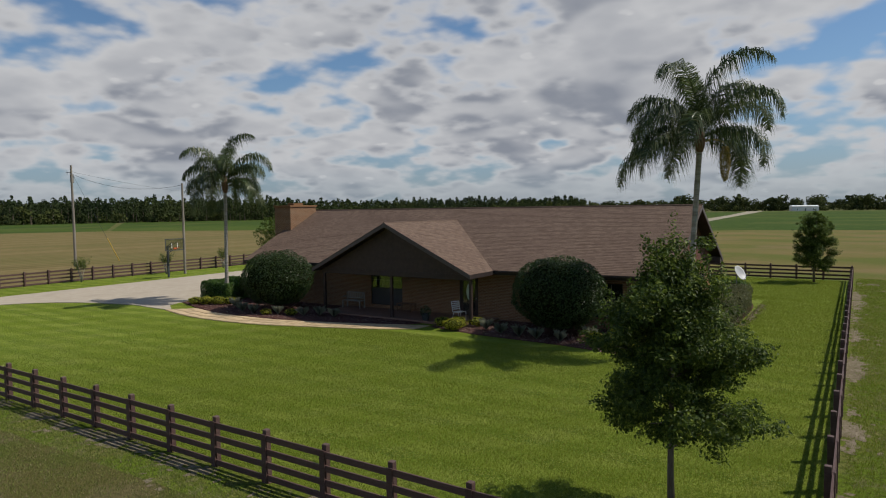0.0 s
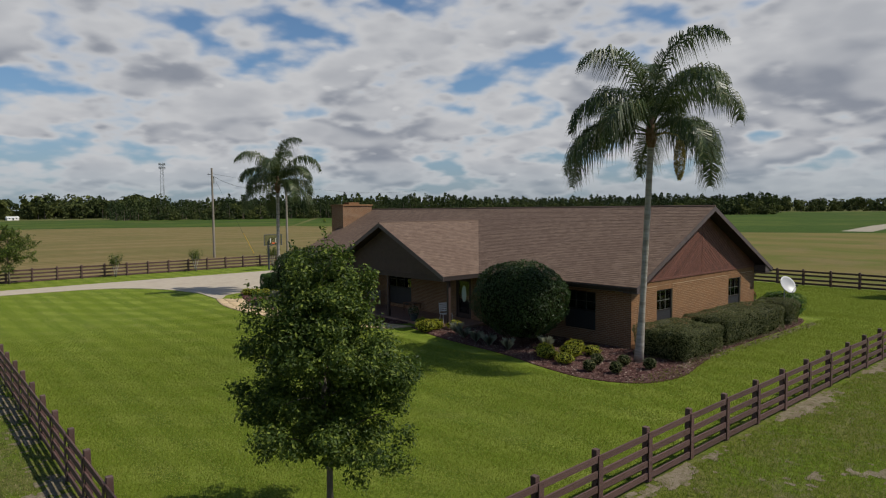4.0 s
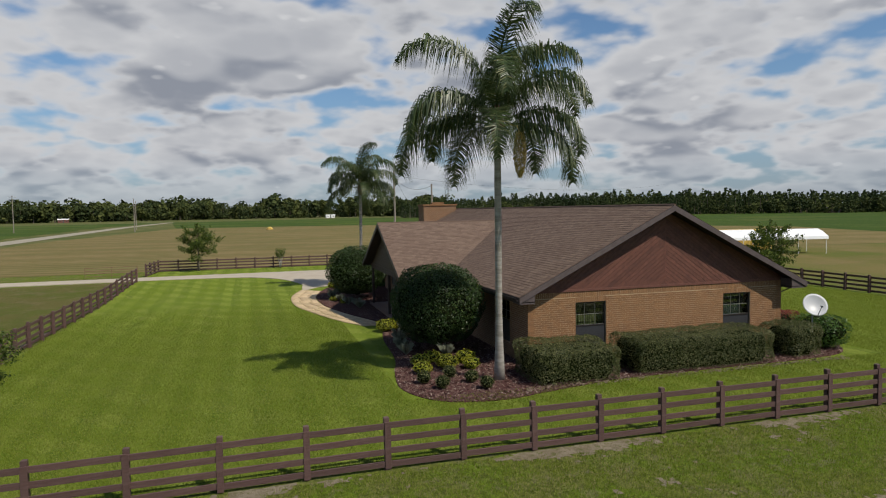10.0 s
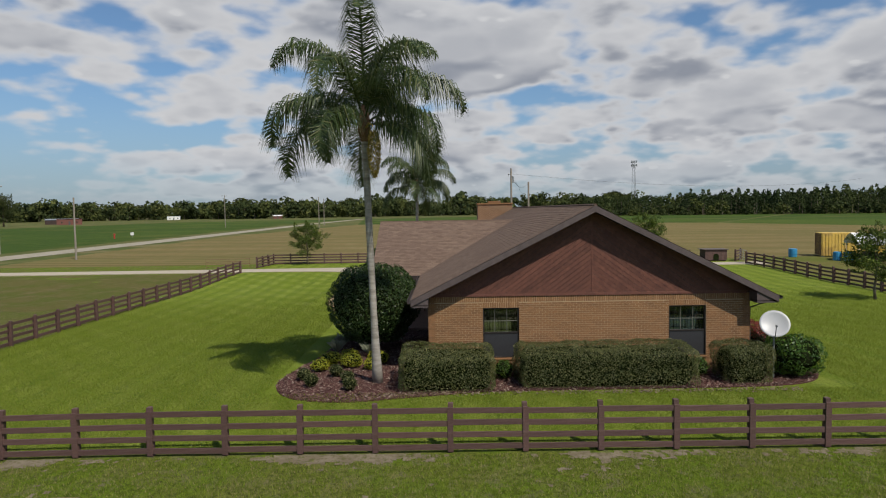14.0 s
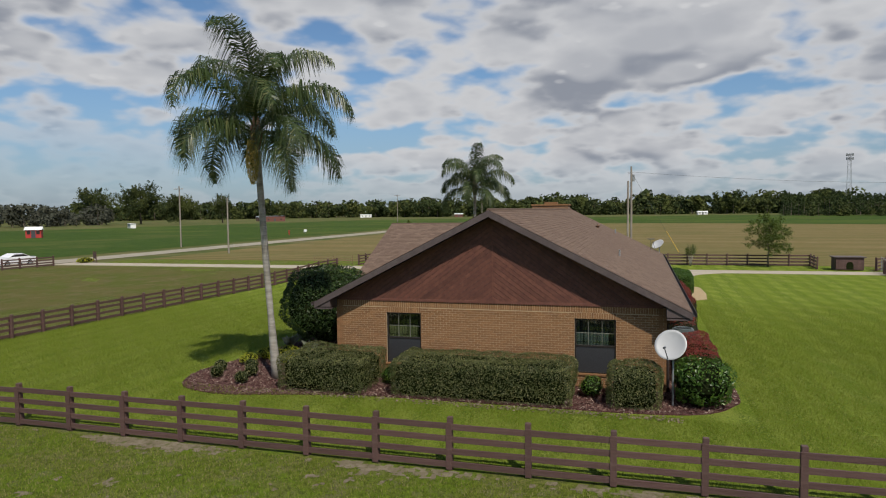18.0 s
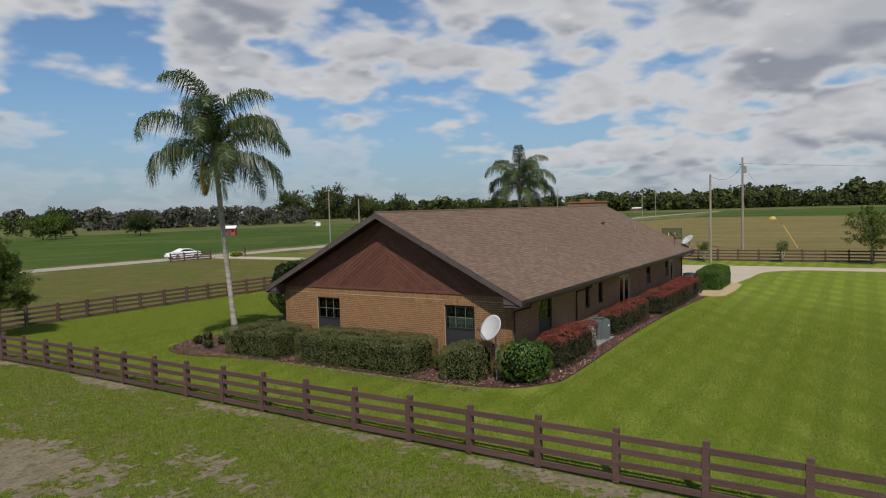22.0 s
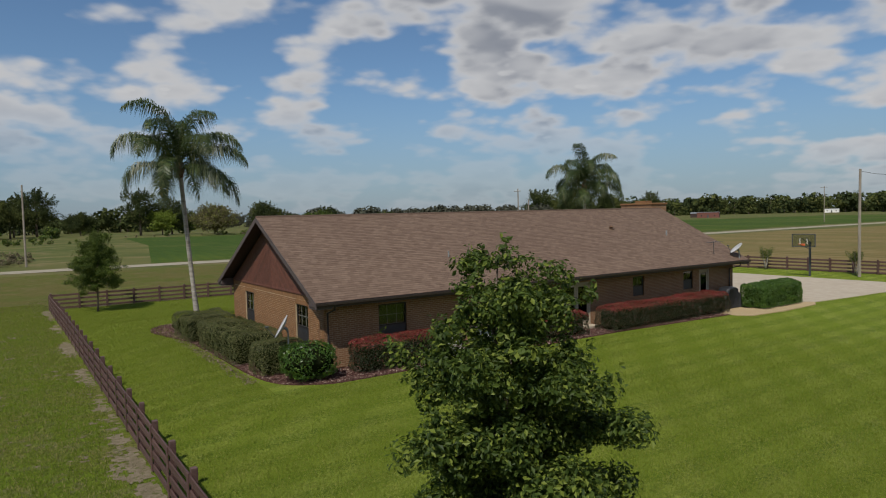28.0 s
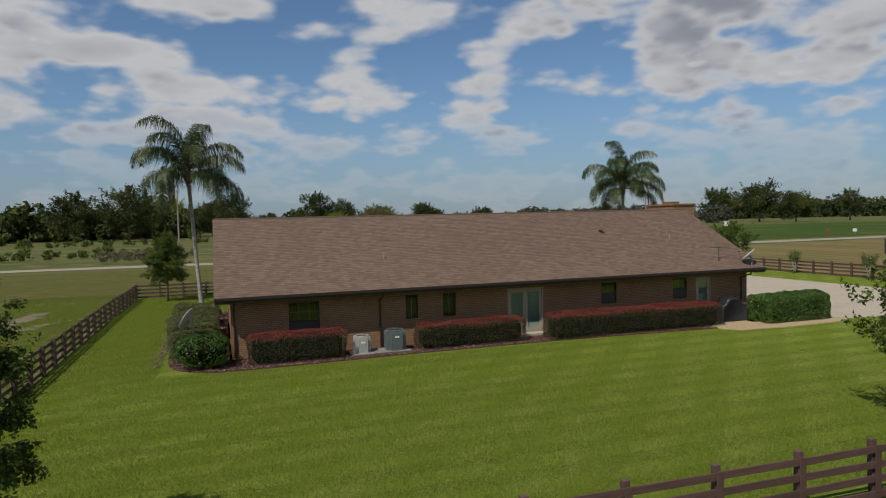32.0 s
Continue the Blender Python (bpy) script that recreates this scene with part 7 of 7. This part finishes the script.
part("guard", tube([(0.02, -0.1, 0.2), (0.33, -1.6, 2.85)], [0.05, 0.05], 6), YELLOWPAINT, guy)


def litter(box_, n, seed):
    """Pale fallen leaves along the foot of a hedge."""
    rng = np.random.default_rng(seed)
    P = np.column_stack([rng.normal(box_[0], box_[1], n), rng.uniform(box_[2], box_[3], n), rng.uniform(0.03, 0.05, n)])
    v, f = leaf_arrays(P, np.tile([0, 0, 2.0], (n, 1)), 0.09, rng, 0.55, 0.15)
    ob = mesh_from("leaf_litter", v, np.concatenate([f[:, [0, 1, 2]], f[:, [0, 2, 3]]]), LITTER)
    tagged(ob, "pale dry fallen leaves along the hedge foot", "leaf litter", "", "stuff")


LITTER = leaf_mat("fallen_leaf", (0.14, 0.10, 0.06), (0.30, 0.24, 0.16), None, 0.0, 0.9, 0.0)
litter((-5.2, 0.14, 27.2, 40.0), 800, 15)
# ---- grass and bare soil ----
def blades(name, box_, n, hgt, width, material, seed, label, z, keep=None):
    rng = np.random.default_rng(seed)
    p = np.stack([rng.uniform(box_[0], box_[1], n), rng.uniform(box_[2], box_[3], n)], 1)
    if keep is not None:
        p = p[keep(p)]
    n = len(p)
    a = rng.uniform(0, 2 * math.pi, n)
    h = hgt * rng.uniform(0.5, 1.4, n)
    lean = rng.uniform(0.2, 0.9, n) * h
    b = rng.uniform(0, 2 * math.pi, n)
    c, s = np.cos(a) * width, np.sin(a) * width
    base = np.column_stack([p, np.array([z + lie(*q) for q in p.tolist()])])
    v = np.stack([base + np.column_stack([c, s, 0 * a]), base - np.column_stack([c, s, 0 * a]), base + np.column_stack([np.cos(b) * lean, np.sin(b) * lean, h])], 1).reshape(-1, 3)
    ob = mesh_from(name, v, np.arange(n * 3).reshape(n, 3), material)
    return tagged(ob, label, "grass", "", "stuff")


def on_lawn(p):
    x, y = p[:, 0], p[:, 1]
    house_ = (x < -5.4) & (x > -37) & (y > 23.6) & (y < 41.9)
    fade = np.random.default_rng(6).uniform(0, 1, len(p)) < np.clip((x + 32) / 14, 0, 1)
    return ~house_ & fade & (x < -0.75 - (y - 8.5) * 0.018)


for box_, n, seed in (((-32, -1.3, 9.2, 24.5), 300000, 501), ((-32, -1.3, 41.5, 57.2), 300000, 502)):
    blades("grass", box_, n, 0.05, 0.008, BLADE, seed, "short bright green mown lawn grass", 0.0, on_lawn)
blades("grass", (-5.4, -1.3, 24.5, 41.5), 50000, 0.05, 0.008, BLADE, 503, "short bright green mown lawn grass", 0.0)


def worn(x, y):
    """Above 0 where the pasture is worn down to sand: beside the fences, and along a track farther out."""
    k = noise.noise(Vector((x * 0.6, y * 0.35, 2.0))) + 0.6 * noise.noise(Vector((x * 1.9, y * 1.5, 7.0))) + 0.5 * noise.noise(Vector((x * 5, y * 5, 4.0)))
    track = math.exp(-((x - 4.9) / 1.7) ** 2) * ramp(y, 10, 24) * (1 - ramp(y, 40, 52))
    front = 9.0 - 0.026 * (x + 12.5)
    return k * 0.62 - 0.36 + 0.50 * track + 0.34 * math.exp(-((x + 0.78) / 0.26) ** 2) + (0.44 * math.exp(-((y - front + 0.15) / 0.36) ** 2) if x < -0.9 else 0.0)


def off_soil(p):
    rng = np.random.default_rng(8)
    return np.array([worn(*q) for q in p.tolist()]) < rng.uniform(-0.16, 0.16, len(p))


TUFT = leaf_mat("pasture_blade", (0.125, 0.180, 0.016), (0.245, 0.300, 0.040), (0.32, 0.28, 0.12), 0.22, 0.85, 0.35, 0.12)
blades("grass", (-0.85, 8.5, 4.0, 60), 230000, 0.055, 0.010, TUFT, 504, "patchy rough pasture grass outside the fence", -0.03, off_soil)
blades("grass", (-26, 0, 1.5, 9.0), 90000, 0.05, 0.009, DRYBLADE, 505, "patchy rough pasture grass outside the fence", -0.03, off_soil)
SOIL = ground_mat("bare_soil", [(0.22, 0.18, 0.12), (0.30, 0.25, 0.18), (0.16, 0.14, 0.07), (0.12, 0.13, 0.035)], [(3.0, 0.4, 0.6, 0.8), (9.0, 0.5, 0.62, 0.75), (4.2, 0.54, 0.64, 0.8)], bump=1.0, bscale=25)


def bare_patches(x0, x1, y0, y1, st, label):
    """Sand showing between the tufts: cells of a fine grid where the ground is worn, lying on the pasture."""
    V, F, idx = [], [], {}
    rng = random.Random(12)

    def corner(i, j):
        if (i, j) not in idx:
            x, y = i * st, j * st
            idx[i, j] = len(V)
            V.append((x + rng.uniform(-0.3, 0.3) * st, y + rng.uniform(-0.3, 0.3) * st, -0.022 + lie(x, y)))
        return idx[i, j]

    for i in range(int(x0 / st), int(x1 / st)):
        for j in range(int(y0 / st), int(y1 / st)):
            if worn((i + 0.5) * st, (j + 0.5) * st) > rng.uniform(-0.08, 0.10):
                F.append((corner(i, j), corner(i + 1, j), corner(i + 1, j + 1), corner(i, j + 1)))
    tagged(mesh_from("bare_sand", V, F, SOIL), label, "soil", "", "stuff")


bare_patches(-1.0, 8.6, 9, 57, 0.11, "worn sandy patches in the rough pasture")
bare_patches(-25, -1.0, 7.8, 9.5, 0.11, "bare grey soil along the foot of the front fence")

# ---- small pieces last ----
flagstones()
bricks()
